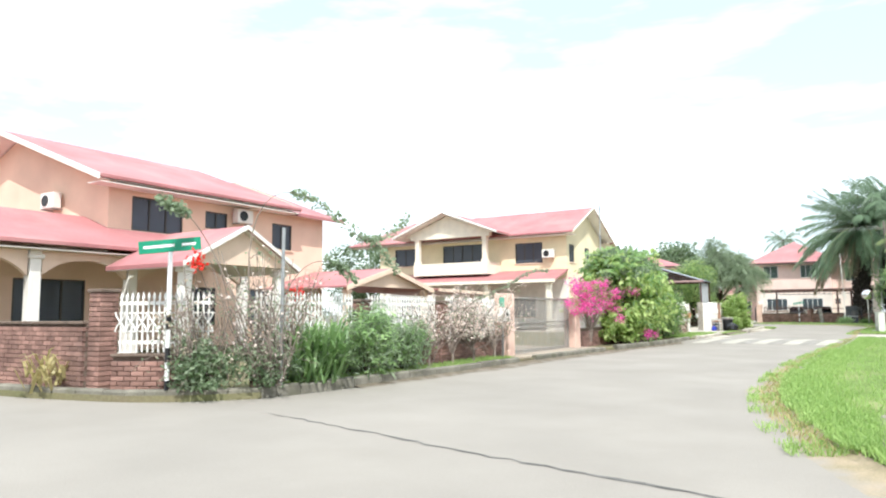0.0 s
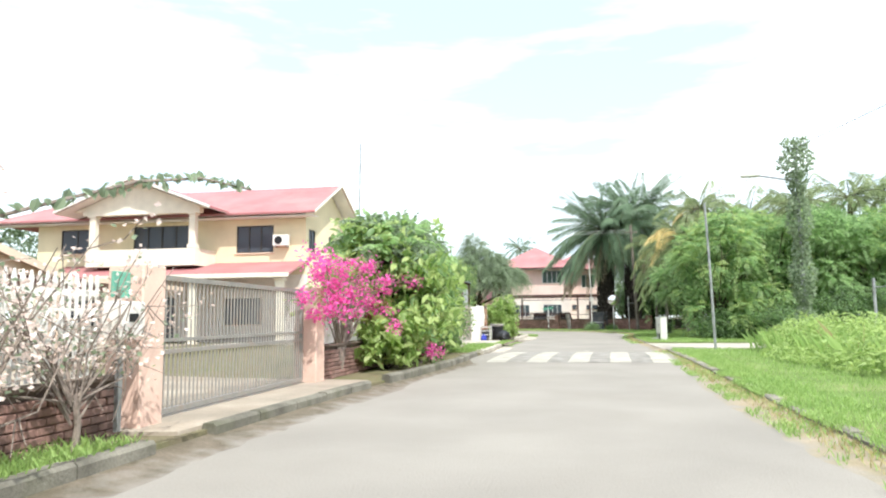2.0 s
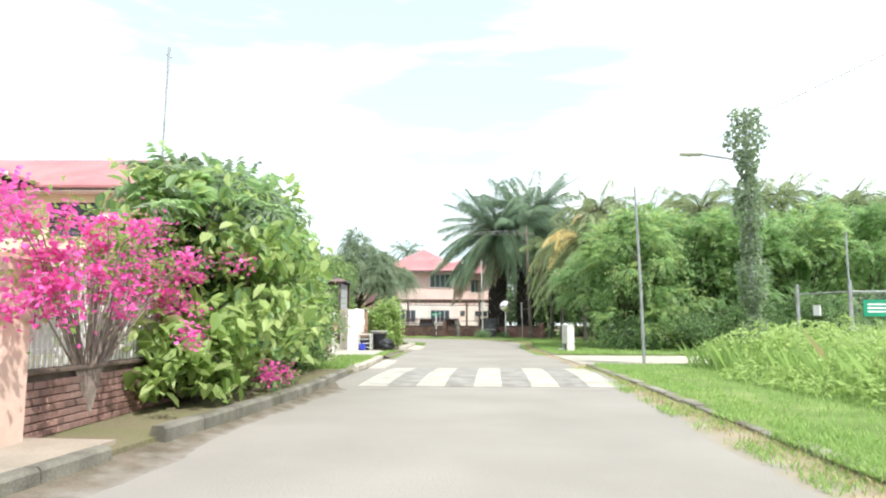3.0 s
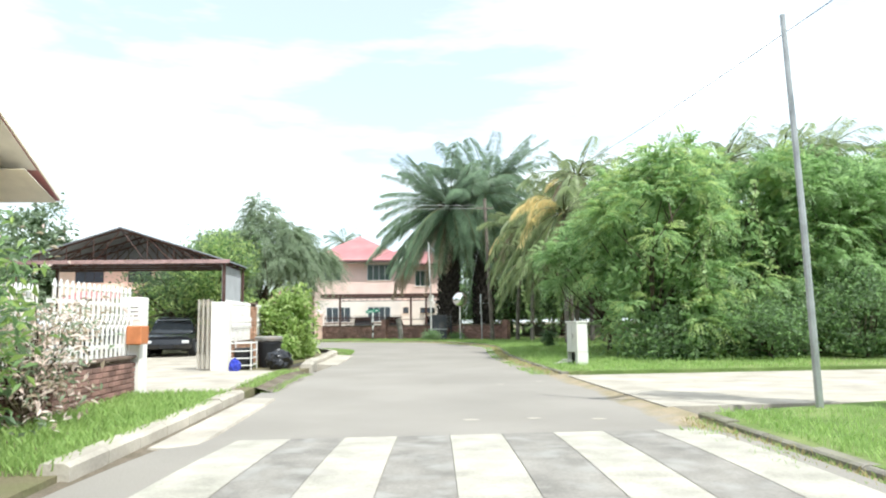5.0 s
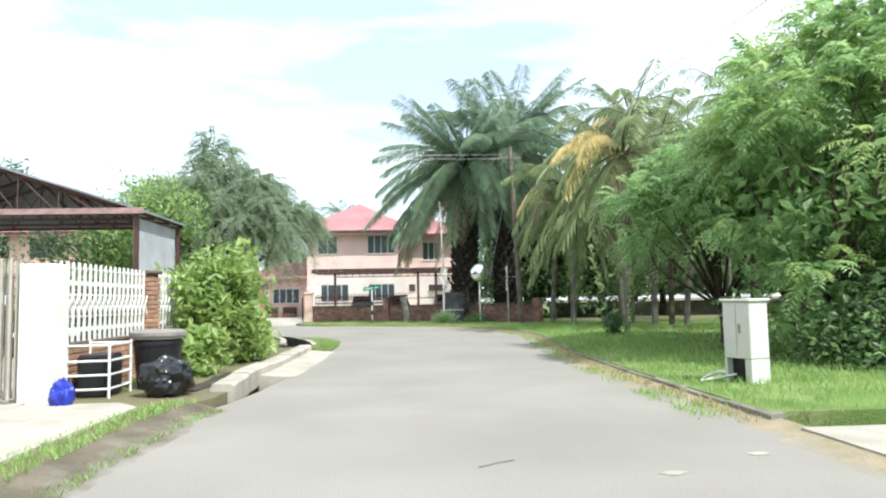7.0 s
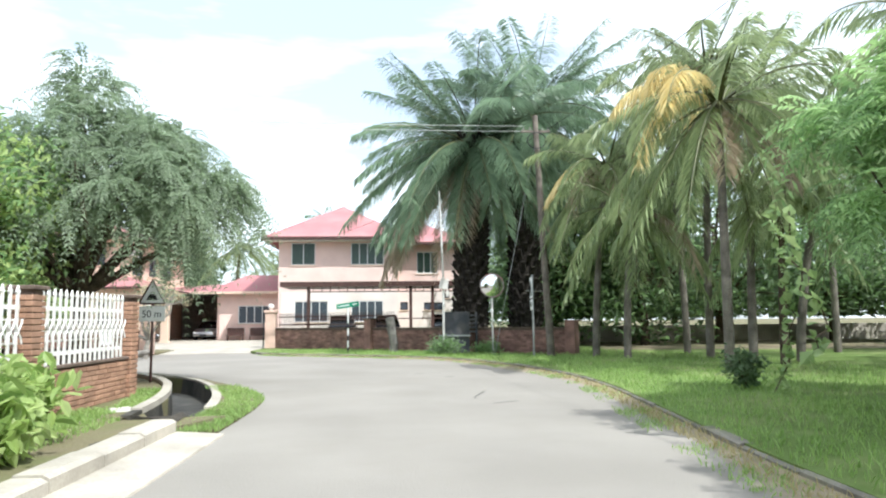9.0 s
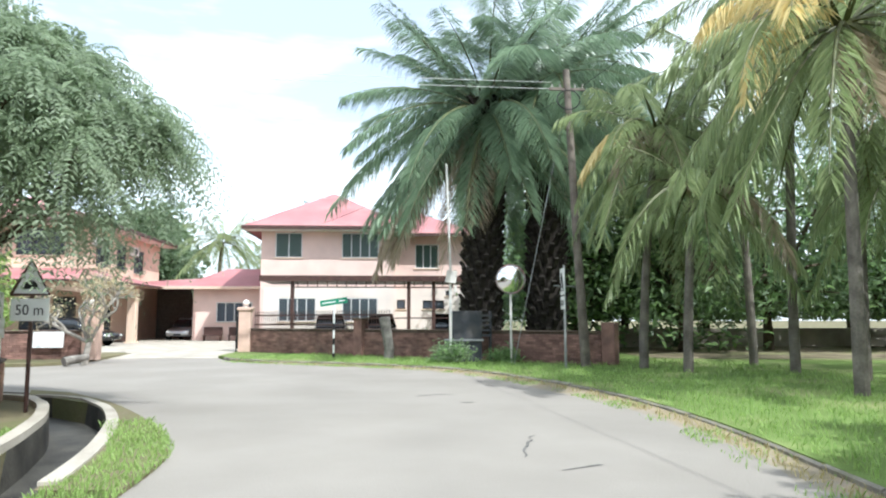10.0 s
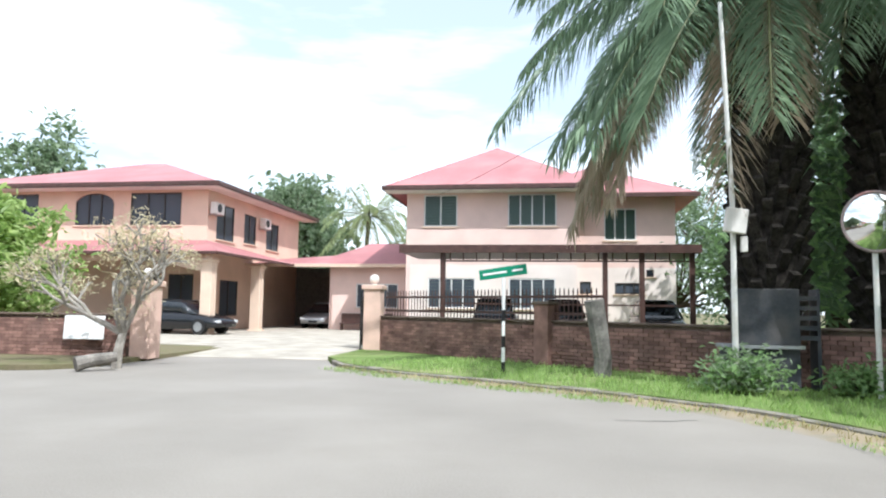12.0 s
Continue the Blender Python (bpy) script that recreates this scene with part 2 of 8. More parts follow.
M_SIGNW = material("white sign face", (0.82, 0.82, 0.80), 0.4, scale=4, fine=30, vary=0.03, bump=0.0)
M_CARBLACK = material("black car paint", (0.012, 0.013, 0.016), 0.2, scale=4, fine=30, vary=0.05, bump=0, spec=0.6)
M_CARGREY = material("silver car paint", (0.42, 0.43, 0.45), 0.3, metal=0.4, scale=4, fine=30, vary=0.05, bump=0, spec=0.6)
M_TYRE = material("tyre rubber", (0.02, 0.02, 0.02), 0.85, scale=4, fine=40, vary=0.1, bump=0.1)
L_BUSH = leaf_material("bright shrub leaves", (0.08, 0.16, 0.035), (0.34, 0.44, 0.13), through_light=0.45)
L_DARK = leaf_material("dark tree leaves", (0.055, 0.095, 0.05), (0.17, 0.24, 0.115), through_light=0.4)
L_FEATHER = leaf_material("feathery green leaves", (0.09, 0.165, 0.065), (0.29, 0.42, 0.17), through_light=0.5)
L_SPRAY = leaf_material("pale feathery sprays", (0.17, 0.29, 0.11), (0.42, 0.56, 0.26), through_light=0.5)
L_GREY = leaf_material("grey green leaves", (0.11, 0.15, 0.085), (0.33, 0.40, 0.26), through_light=0.5)
L_PALM = leaf_material("oil palm leaflets", (0.065, 0.115, 0.07), (0.31, 0.41, 0.265), gloss=0.3)
L_COCO = leaf_material("coconut palm leaflets", (0.13, 0.18, 0.075), (0.40, 0.46, 0.24), gloss=0.4)
L_YELLOW = leaf_material("yellowed palm leaflets", (0.58, 0.46, 0.19), (0.78, 0.68, 0.38))
L_DEAD = leaf_material("dry brown palm leaflets", (0.26, 0.20, 0.14), (0.44, 0.37, 0.27), through_light=0.25)
L_PINKF = leaf_material("magenta bracts", (0.56, 0.045, 0.28), (0.78, 0.17, 0.46), through_light=0.4)
L_REDF = leaf_material("red petals", (0.55, 0.01, 0.01), (0.75, 0.05, 0.03))
L_PALEF = leaf_material("pale papery blossoms", (0.62, 0.47, 0.41), (0.84, 0.73, 0.66))
L_GRASS = leaf_material("grass blades", (0.145, 0.25, 0.055), (0.36, 0.48, 0.16), through_light=0.4)
L_WEED = leaf_material("bright weed leaves", (0.18, 0.28, 0.07), (0.44, 0.54, 0.19), through_light=0.4)
L_STRAW = leaf_material("dry grass blades", (0.25, 0.22, 0.09), (0.42, 0.36, 0.17), through_light=0.3)
L_LIME = leaf_material("lime green leaves", (0.20, 0.30, 0.08), (0.52, 0.60, 0.26), through_light=0.5)


# ---- building tools ----
RND = random.Random(11)


def mesh_object(name, bm, mat):
    me = bpy.data.meshes.new(name)
    bm.to_mesh(me)
    bm.free()
    for m in (mat if isinstance(mat, (list, tuple)) else [mat]):
        me.materials.append(m)
    return new(name, me)


def part(name, bm, mat, parent, label="", loc=None, rz=0.0):
    ob = mesh_object(name, bm, mat)
    ob.parent = parent
    if loc:
        ob.matrix_basis = pose(*loc, 0, 0, rz)
    return tagged(ob, label=label)


def share(name, data, parent, m):
    ob = new(name, data)
    ob.parent = parent
    ob.matrix_basis = m
    return ob


def thing(name, label, category, loc=(0, 0, 0), rz=0.0, group="", kind=""):
    ob = new(name)
    ob.empty_display_size = 0.2
    ob.matrix_basis = pose(*loc, 0, 0, rz)
    return tagged(ob, label, category, group, kind)


def structure(name, bm, mat, label, category):
    return tagged(mesh_object(name, bm, mat), label, category, kind="structure")


def box(bm, x0, y0, z0, x1, y1, z1, bevel=0.0, m=None):
    """An axis-aligned box, with bevelled edges where asked."""
    g = bmesh.ops.create_cube(bm, size=1.0, matrix=Matrix.Translation(((x0 + x1) / 2, (y0 + y1) / 2, (z0 + z1) / 2)) @ Matrix.Diagonal((abs(x1 - x0), abs(y1 - y0), abs(z1 - z0), 1)))
    vs = g["verts"]
    if bevel:
        es = list({e for v in vs for e in v.link_edges})
        r = bmesh.ops.bevel(bm, geom=es, offset=bevel, segments=1, affect="EDGES")
        vs = list({v for f in r["faces"] for v in f.verts} | {v for v in vs if v.is_valid})
    if m is not None:
        bmesh.ops.transform(bm, matrix=m, verts=[v for v in vs if v.is_valid])
    return vs


def boxes(*rows, bevel=0.0):
    bm = bmesh.new()
    for r in rows:
        box(bm, *r, bevel=bevel)
    return bm


def tube(bm, pts, r, sides=8, r_end=None, cap=True):
    """A tube along points, tapering from r to r_end."""
    pts = [Vector(p) for p in pts]
    r_end = r if r_end is None else r_end
    rings = []
    for i, p in enumerate(pts):
        d = (pts[min(i + 1, len(pts) - 1)] - pts[max(i - 1, 0)]).normalized()
        a = d.orthogonal().normalized() if i == 0 else (ref - d * ref.dot(d)).normalized()
        ref = a
        b = d.cross(a)
        k = r + (r_end - r) * i / max(1, len(pts) - 1)
        rings.append([bm.verts.new(p + (a * math.cos(2 * math.pi * j / sides) + b * math.sin(2 * math.pi * j / sides)) * k) for j in range(sides)])
    for u, v in zip(rings, rings[1:]):
        for j in range(sides):
            bm.faces.new((u[j], u[(j + 1) % sides], v[(j + 1) % sides], v[j]))
    if cap:
        bm.faces.new(list(reversed(rings[0])))
        bm.faces.new(rings[-1])
    return bm


def tubes(*rows):
    bm = bmesh.new()
    for r in rows:
        tube(bm, *r)
    return bm


def prism(bm, outline, z0, z1):
    """A flat polygon raised from z0 to z1."""
    lo = [bm.verts.new((x, y, z0)) for x, y in outline]
    hi = [bm.verts.new((x, y, z1)) for x, y in outline]
    n = len(outline)
    top = bm.faces.new(hi)
    for i in range(n):
        bm.faces.new((lo[i], lo[(i + 1) % n], hi[(i + 1) % n], hi[i]))
    bmesh.ops.recalc_face_normals(bm, faces=bm.faces[:])
    if top.normal.z < 0:
        bmesh.ops.reverse_faces(bm, faces=bm.faces[:])
    bmesh.ops.triangulate(bm, faces=[top], ngon_method="EAR_CLIP")
    return bm


def sweep(bm, line, profile, close=False):
    """A profile (across to the right of the line, height) carried along a line in the plan, mitred."""
    n = len(line)
    rings = []
    for i, p in enumerate(line):
        a, b = Vector(line[max(0, i - 1)]), Vector(line[min(n - 1, i + 1)])
        d = (b - a).normalized()
        side = Vector((d.y, -d.x))
        rings.append([bm.verts.new((p[0] + side.x * u, p[1] + side.y * u, v)) for u, v in profile])
    for s, t in zip(rings, rings[1:]):
        for j in range(len(profile) - 1):
            bm.faces.new((s[j], t[j], t[j + 1], s[j + 1]))
    for r in (rings[0], rings[-1]):
        if len(r) > 2:
            bm.faces.new(r)
    bmesh.ops.recalc_face_normals(bm, faces=bm.faces[:])
    return bm


def resample(line, step):
    out = [Vector(line[0])]
    for a, b in zip(line, line[1:]):
        a, b = Vector(a), Vector(b)
        k = max(1, round((b - a).length / step))
        out += [a.lerp(b, i / k) for i in range(1, k + 1)]
    return [tuple(p) for p in out]


def smooth_line(pts, per=5):
    """Catmull-Rom through plan points."""
    P = [Vector(p) for p in pts]
    out = []
    for i in range(len(P) - 1):
        p0, p1, p2, p3 = P[max(0, i - 1)], P[i], P[i + 1], P[min(len(P) - 1, i + 2)]
        for k in range(per):
            t = k / per
            out.append(0.5 * (2 * p1 + (p2 - p0) * t + (2 * p0 - 5 * p1 + 4 * p2 - p3) * t * t + (3 * p1 - p0 - 3 * p2 + p3) * t ** 3))
    out.append(P[-1])
    return [tuple(p) for p in out]


def panel_wall(bm, a, b, z0, z1, thick, holes=(), start=None):
    """An upright wall from plan point a to b with rectangular openings (from, sill, to, head) along it."""
    a, b = Vector(a), Vector(b)
    d = (b - a).normalized()
    inward = Vector((-d.y, d.x))
    first, length = thick if start is None else start, (b - a).length  # butts against the wall before it
    clampu, clampz = (lambda u: min(max(u, first), length)), (lambda z: min(max(z, z0), z1))
    us = sorted({first, length, *[clampu(h[k]) for h in holes for k in (0, 2)]})
    zs = sorted({z0, z1, *[clampz(h[k]) for h in holes for k in (1, 3)]})
    verts = {}

    def at(i, k, side):
        if (i, k, side) not in verts:
            q = a + d * us[i] + inward * thick * side
            verts[i, k, side] = bm.verts.new((q.x, q.y, zs[k]))
        return verts[i, k, side]

    def solid(i, k):
        if not (0 <= i < len(us) - 1 and 0 <= k < len(zs) - 1):
            return False
        u, z = (us[i] + us[i + 1]) / 2, (zs[k] + zs[k + 1]) / 2
        return not any(h[0] < u < h[2] and h[1] < z < h[3] for h in holes)

    for i in range(len(us) - 1):
        for k in range(len(zs) - 1):
            if not solid(i, k):
                continue
            bm.faces.new((at(i, k, 0), at(i + 1, k, 0), at(i + 1, k + 1, 0), at(i, k + 1, 0)))
            bm.faces.new((at(i, k, 1), at(i, k + 1, 1), at(i + 1, k + 1, 1), at(i + 1, k, 1)))
            for ok, p, q in ((solid(i - 1, k), (i, k + 1), (i, k)), (solid(i + 1, k), (i + 1, k), (i + 1, k + 1)), (solid(i, k - 1), (i, k), (i + 1, k)), (solid(i, k + 1), (i + 1, k + 1), (i, k + 1))):
                if not ok:
                    bm.faces.new((at(*p, 0), at(*p, 1), at(*q, 1), at(*q, 0)))
    bmesh.ops.recalc_face_normals(bm, faces=bm.faces[:])
    return bm


def slab(bm, quad, t):
    """A sheet of thickness t below a quad or triangle of points."""
    hi = [bm.verts.new(p) for p in quad]
    lo = [bm.verts.new((p[0], p[1], p[2] - t)) for p in quad]
    n = len(quad)
    bm.faces.new(hi)
    bm.faces.new(list(reversed(lo)))
    for i in range(n):
        bm.faces.new((hi[i], lo[i], lo[(i + 1) % n], hi[(i + 1) % n]))
    bmesh.ops.recalc_face_normals(bm, faces=bm.faces[:])
    return bm


def soup(name, verts, faces, mat, parent=None, label=""):
    """One mesh from arrays of corners and faces of equal length."""
    me = bpy.data.meshes.new(name)
    me.from_pydata(verts.reshape(-1, 3).tolist(), [], faces.tolist())
    me.materials.append(mat)
    ob = new(name, me)
    ob.parent = parent
    return tagged(ob, label=label)


def leaf_cloud(centres, length, width, rng, droop=0.3, fold=0.15, spread=1.0, out_from=None):
    """Kite-shaped leaves (4 corners each) at the given places, turned at random, hanging by droop."""
    n = len(centres)
    d = rng.normal(size=(n, 3)) * spread * np.array([1, 1, 0.55])
    if out_from is not None:
        o = centres - np.asarray(out_from)
        d += 1.2 * o / (np.linalg.norm(o, axis=1, keepdims=True) + 1e-6)
    d[:, 2] -= droop
    d /= np.linalg.norm(d, axis=1, keepdims=True) + 1e-9
    s = np.cross(d, np.array([0.0, 0.0, 1.0]) + 0.6 * rng.normal(size=(n, 3)))
    s /= np.linalg.norm(s, axis=1, keepdims=True) + 1e-9
    nn = np.cross(s, d)
    k = rng.uniform(0.6, 1.3, size=(n, 1))
    L, W = length * k, width * k
    base = centres - d * L * 0.5
    tip = centres + d * L * 0.5 - nn * L * fold
    mid = centres + nn * L * fold * 0.4
    return np.stack([base, mid + s * W * 0.5, tip, mid - s * W * 0.5], 1)


def ovate_cloud(centres, length, width, rng, droop=0.5):
    """Broad leaves: two halves of 4 corners each, folded along the midrib, tips bent down."""
    n = len(centres)
    d = rng.normal(size=(n, 3)) * np.array([1, 1, 0.5])
    d[:, 2] -= droop
    d /= np.linalg.norm(d, axis=1, keepdims=True) + 1e-9
    s = np.cross(d, np.array([0.0, 0.0, 1.0]) + 0.5 * rng.normal(size=(n, 3)))
    s /= np.linalg.norm(s, axis=1, keepdims=True) + 1e-9
    nn = np.cross(s, d)
    k = rng.uniform(0.55, 1.3, size=(n, 1))
    L, W = length * k, width * k
    base, tip = centres - d * L * 0.5, centres + d * L * 0.5 - nn * L * 0.12
    out = []
    for q in (-1, 1):
        lo = base + d * L * 0.3 + s * W * 0.46 * q + nn * W * 0.14
        hi = base + d * L * 0.68 + s * W * 0.4 * q + nn * W * 0.08
        out.append(np.stack([base, lo, hi, tip] if q > 0 else [base, tip, hi, lo], 1))
    return np.stack(out, 1).reshape(-1, 4, 3)


def quads(v):
    return np.arange(len(v) * 4).reshape(-1, 4)


def clump_points(rng, centre, radii, clumps, per, size, hollow=0.55, floor=None, flat=0.7):
    """Leaf places: clumps scattered near the skin of a rough ellipsoid, denser outside than in."""
    c = rng.normal(size=(clumps, 3))
    c /= np.linalg.norm(c, axis=1, keepdims=True)
    r = hollow + (1.05 - hollow) * rng.random((clumps, 1)) ** 0.6
    r *= 1 + 0.16 * np.sin(5 * c[:, :1] + 3 * c[:, 1:2]) + 0.1 * rng.normal(size=(clumps, 1))
    c = np.asarray(centre) + c * r * np.asarray(radii)
    sz = size * rng.uniform(0.6, 1.35, size=(clumps, 1, 1))
    p = c[:, None, :] + np.clip(rng.normal(size=(clumps, per, 3)), -1.7, 1.7) * sz * np.array([1, 1, flat])
    p = p.reshape(-1, 3)
    if floor is not None:
        p = p[p[:, 2] > floor + 0.03]
    return p, c


def ragged_strip(line, lo, hi, z, seed, inner=-0.12, rise=0.05):
    """A flat strip beside a line, its far edge wandering between lo and hi metres to the right; cover says how thick the dirt lies."""
    r = random.Random(seed)
    bm = bmesh.new()
    cover = bm.verts.layers.float.new("cover")
    pts = resample(line, 0.35)
    w, prev = (lo + hi) / 2, None
    for i, p in enumerate(pts):
        a, b = Vector(pts[max(0, i - 1)]), Vector(pts[min(len(pts) - 1, i + 1)])
        d = (b - a).normalized()
        s = Vector((d.y, -d.x))
        w = min(hi, max(lo, w + r.uniform(-0.12, 0.12)))
        q0, q1, q2 = Vector(p) + s * inner, Vector(p) + s * w * 0.5, Vector(p) + s * w
        cur = (bm.verts.new((*q0, z + rise)), bm.verts.new((*q1, z + 0.006)), bm.verts.new((*q2, z - 0.015)))
        cur[0][cover], cur[1][cover], cur[2][cover] = 1.0, 0.62, 0.0
        if prev:
            for k in (0, 1):
                bm.faces.new((prev[k], prev[k + 1], cur[k + 1], cur[k]))
        prev = cur
    bmesh.ops.recalc_face_normals(bm, faces=bm.faces[:])
    return bm


# ---- ground, road, kerbs ----
LEFT = smooth_line([(-6.75, 8.5), (-6.45, 10.5), (-6.3, 14), (-6.25, 18), (-6.05, 22), (-5.7, 25.5), (-5.45, 29), (-5.35, 34), (-5.3, 40), (-5.3, 44.5), (-4.9, 46.6), (-4.65, 50), (-4.6, 54), (-4.62, 58), (-5.0, 59.6), (-5.75, 61.2), (-7.1, 63.4), (-8.6, 65.2)], 4)
CORNER_L = smooth_line([(-60, 6.0), (-30, 6.3), (-13, 6.6), (-9.2, 6.95), (-7.7, 7.5), (-6.75, 8.5)], 4)
SIDE_S = smooth_line([(-8.6, 65.2), (-11.5, 66.2), (-20, 66.7), (-60, 67.5)], 4)
SIDE_N = smooth_line([(-60, 74.6), (-25, 73.6), (-15, 73.3), (-12.9, 74.3)], 4)
FAR = smooth_line([(-8.5, 77.0), (-7.9, 76.0), (-6.4, 74.7), (-4.4, 73.5), (-2.2, 72.0), (-0.5, 70.3), (0.8, 67.3), (1.7, 63.6), (1.85, 60), (1.5, 56.5), (1.05, 52), (0.9, 47), (0.85, 43)], 4)
RIGHT = smooth_line([(0.85, 43), (0.8, 38), (0.65, 32), (0.36, 26), (0.1, 20), (0.1, 15), (0.4, 11.5), (1.05, 8.6), (2.2, 6.2), (5, 4.9), (14, 4.4), (60, 4.0)], 4)

def between(line, lo, hi):
    return [p for p in line if lo <= p[1] <= hi]


bm = bmesh.new()
bmesh.ops.create_circle(bm, cap_ends=True, segments=48, radius=900, matrix=Matrix.Translation((0, 40, -0.42)))
structure("ground", bm, M_SOIL, "low grassy soil that reaches the horizon", "ground")

road_outline = CORNER_L[:-1] + LEFT[:-1] + SIDE_S + SIDE_N + [(-12.9, 78), (-8.9, 78)] + FAR[:-1] + RIGHT + [(60, -14), (-60, -14)]
bm = bmesh.new()
prism(bm, road_outline, -0.3, 0.0)
structure("road", bm, M_ROAD, "sun-bleached grey asphalt road with patches and cracks", "road")

# verges and yards, a step above the road
left_plot = [(-60, 6.0), *CORNER_L[1:-1], *[p for p in LEFT if p[1] < 56.5], (-5.6, 56.0), (-6.0, 56.6), (-6.2, 58.3), (-6.75, 60.2), (-7.6, 62.2), (-8.6, 63.6), (-9.9, 64.6), (-14, 65.6), (-60, 66.4)]
bm = bmesh.new()
prism(bm, [(x - (0.12 if 8.5 < y < 56.5 else 0) - (0.42 * min(1, (y - 46.2) / 2.5) if 46.2 < y < 55.95 and x > -5.4 else 0), y) for x, y in left_plot], -0.3, 0.1)
structure("verge_left", bm, M_SOIL, "grass and soil verge beside the houses", "verge")
island = [p for p in LEFT if p[1] > 56.3] + [(-9.6, 65.75), (-9.2, 64.9), (-7.2, 63.1), (-6.2, 61.1), (-5.55, 58.8), (-5.3, 57.2)]
bm = bmesh.new()
prism(bm, island, -0.3, 0.05)
structure("verge_corner", bm, M_SOIL, "small grassy hump between drain and road", "verge")
bm = bmesh.new()
prism(bm, [(x, y + 0.12) for x, y in SIDE_N] + [(-12.9, 130), (-60, 130)], -0.3, 0.1)
structure("yard_north", bm, M_SOIL, "grassy yard behind a low brick wall", "yard")
right_edge = list(reversed([p for p in RIGHT if p[1] < 37.4]))
bm = bmesh.new()
prism(bm, [(p[0] + 0.1, p[1]) for p in reversed(right_edge)][::-1] + [(4.6, 37.6), (60, 37.6), (60, 4.0)], -0.3, 0.1)
structure("verge_right", bm, M_LAWN, "mown green grass verge along the road", "verge")
far_edge = [p for p in FAR if p[1] > 43.2]
bm = bmesh.new()
prism(bm, [(p[0] + 0.08, p[1] + 0.1) for p in far_edge] + [(60, 43.2), (60, 130), (-8.9, 130), (-8.9, 78)], -0.3, 0.1)
structure("verge_far", bm, M_LAWN, "green grass verge under palms round the bend", "verge")
bm = bmesh.new()
prism(bm, [(0.87, 43.2), (0.83, 37.6), (4.6, 37.6), (60, 37.6), (60, 43.2)], -0.3, 0.06)
structure("drive_right", bm, M_CONC, "pale concrete driveway apron on the grass side", "driveway")
bm = bmesh.new()
slab(bm, [(-12.9, 77.9, 0.012), (-8.9, 77.9, 0.012), (-8.9, 80.8, 0.118), (-13.3, 80.8, 0.118)], 0.3)
prism(bm, [(-13.3, 80.8), (-8.9, 80.8), (-8.9, 104), (-20, 104), (-23, 97.5), (-23, 82.5)], -0.3, 0.118)
structure("drive_north", bm, M_CONC, "pale concrete driveway between two houses", "driveway")
bm = bmesh.new()
prism(bm, [(-5.75, 40.4), (-5.75, 45.2), (-6.1, 45.6), (-7.3, 45.6), (-7.3, 57), (-19, 57), (-19, 40.4)], 0.0, 0.13)
structure("drive_carport", bm, M_CONC, "pale concrete driveway into an open carport", "driveway")
bm = bmesh.new()
prism(bm, [(-6.46, 17.6), (-6.2, 23.4), (-9, 23.6), (-20, 26), (-20, 41), (-34, 41), (-34, 28), (-9, 17.4)], 0.0, 0.14)
structure("drive_gate", bm, M_YARD, "dusty stained concrete apron and court behind the gate", "driveway")

bm = bmesh.new()
prism(bm, [(6.5, 74.5), (14, 72.5), (30, 72), (60, 71), (60, 83.6), (7.5, 83.6)], 0.0, 0.112)
structure("bare_ground", bm, material("bare tan ground", (0.36, 0.30, 0.20), 0.95, scale=0.7, fine=25, vary=0.2, bump=0.5, spec=0.1, stain=(0.20, 0.25, 0.09), stain_scale=0.5, stain_amount=0.7), "bare tan ground beyond the palms", "ground")
structure("low_wall", boxes((7.5, 83.7, 0.05, 60, 83.9, 1.0), bevel=0.02), M_CONC, "long low pale concrete wall beyond the palms", "wall")

# bare dirt along the open side
structure("dirt_edge", ragged_strip([q for q in RIGHT if 6.5 < q[1]], 0.25, 0.75, 0.005, 3), M_DIRT, "bare tan dirt along the edge of the road", "dirt")
structure("dirt_edge_bend", ragged_strip([q for q in FAR if q[1] < 75], 0.25, 0.8, 0.005, 4), M_DIRT, "bare tan dirt along the bend of the road", "dirt")
structure("dirt_edge_left", ragged_strip(list(reversed(between(LEFT, 10, 40))), -0.6, -0.25, 0.005, 5, 0.1), M_GRIT, "sand and grit in the gutter along the kerb", "dirt")
structure("dirt_apron", ragged_strip(list(reversed(between(LEFT, 40.2, 46.0))), -0.75, -0.35, 0.005, 6, 0.14, 0.1), M_GRIT, "weedy grit at the foot of the apron", "dirt")

# kerbs
KERB = [(-0.02, -0.1), (-0.02, 0.15), (-0.05, 0.18), (-0.17, 0.18), (-0.19, 0.1)]


def kerb(line, mat, label, h=1.0, block=0.9, out=1, wide=1.0):
    """A run of kerb stones, each a part of its own."""
    t = thing("kerb", label, "kerb", kind="structure")
    pts = resample(line, block)
    for a, b in zip(pts, pts[1:]):
        bm = bmesh.new()
        av, bv = Vector(a), Vector(b)
        g = (bv - av) * 0.012
        lift = RND.uniform(-0.012, 0.012)
        sweep(bm, [tuple(av + g), tuple(bv - g)], [(u * out * wide, v * h + (lift if v > 0.05 else 0)) for u, v in KERB])
        part("kerb_stone", bm, mat, t)
    return t




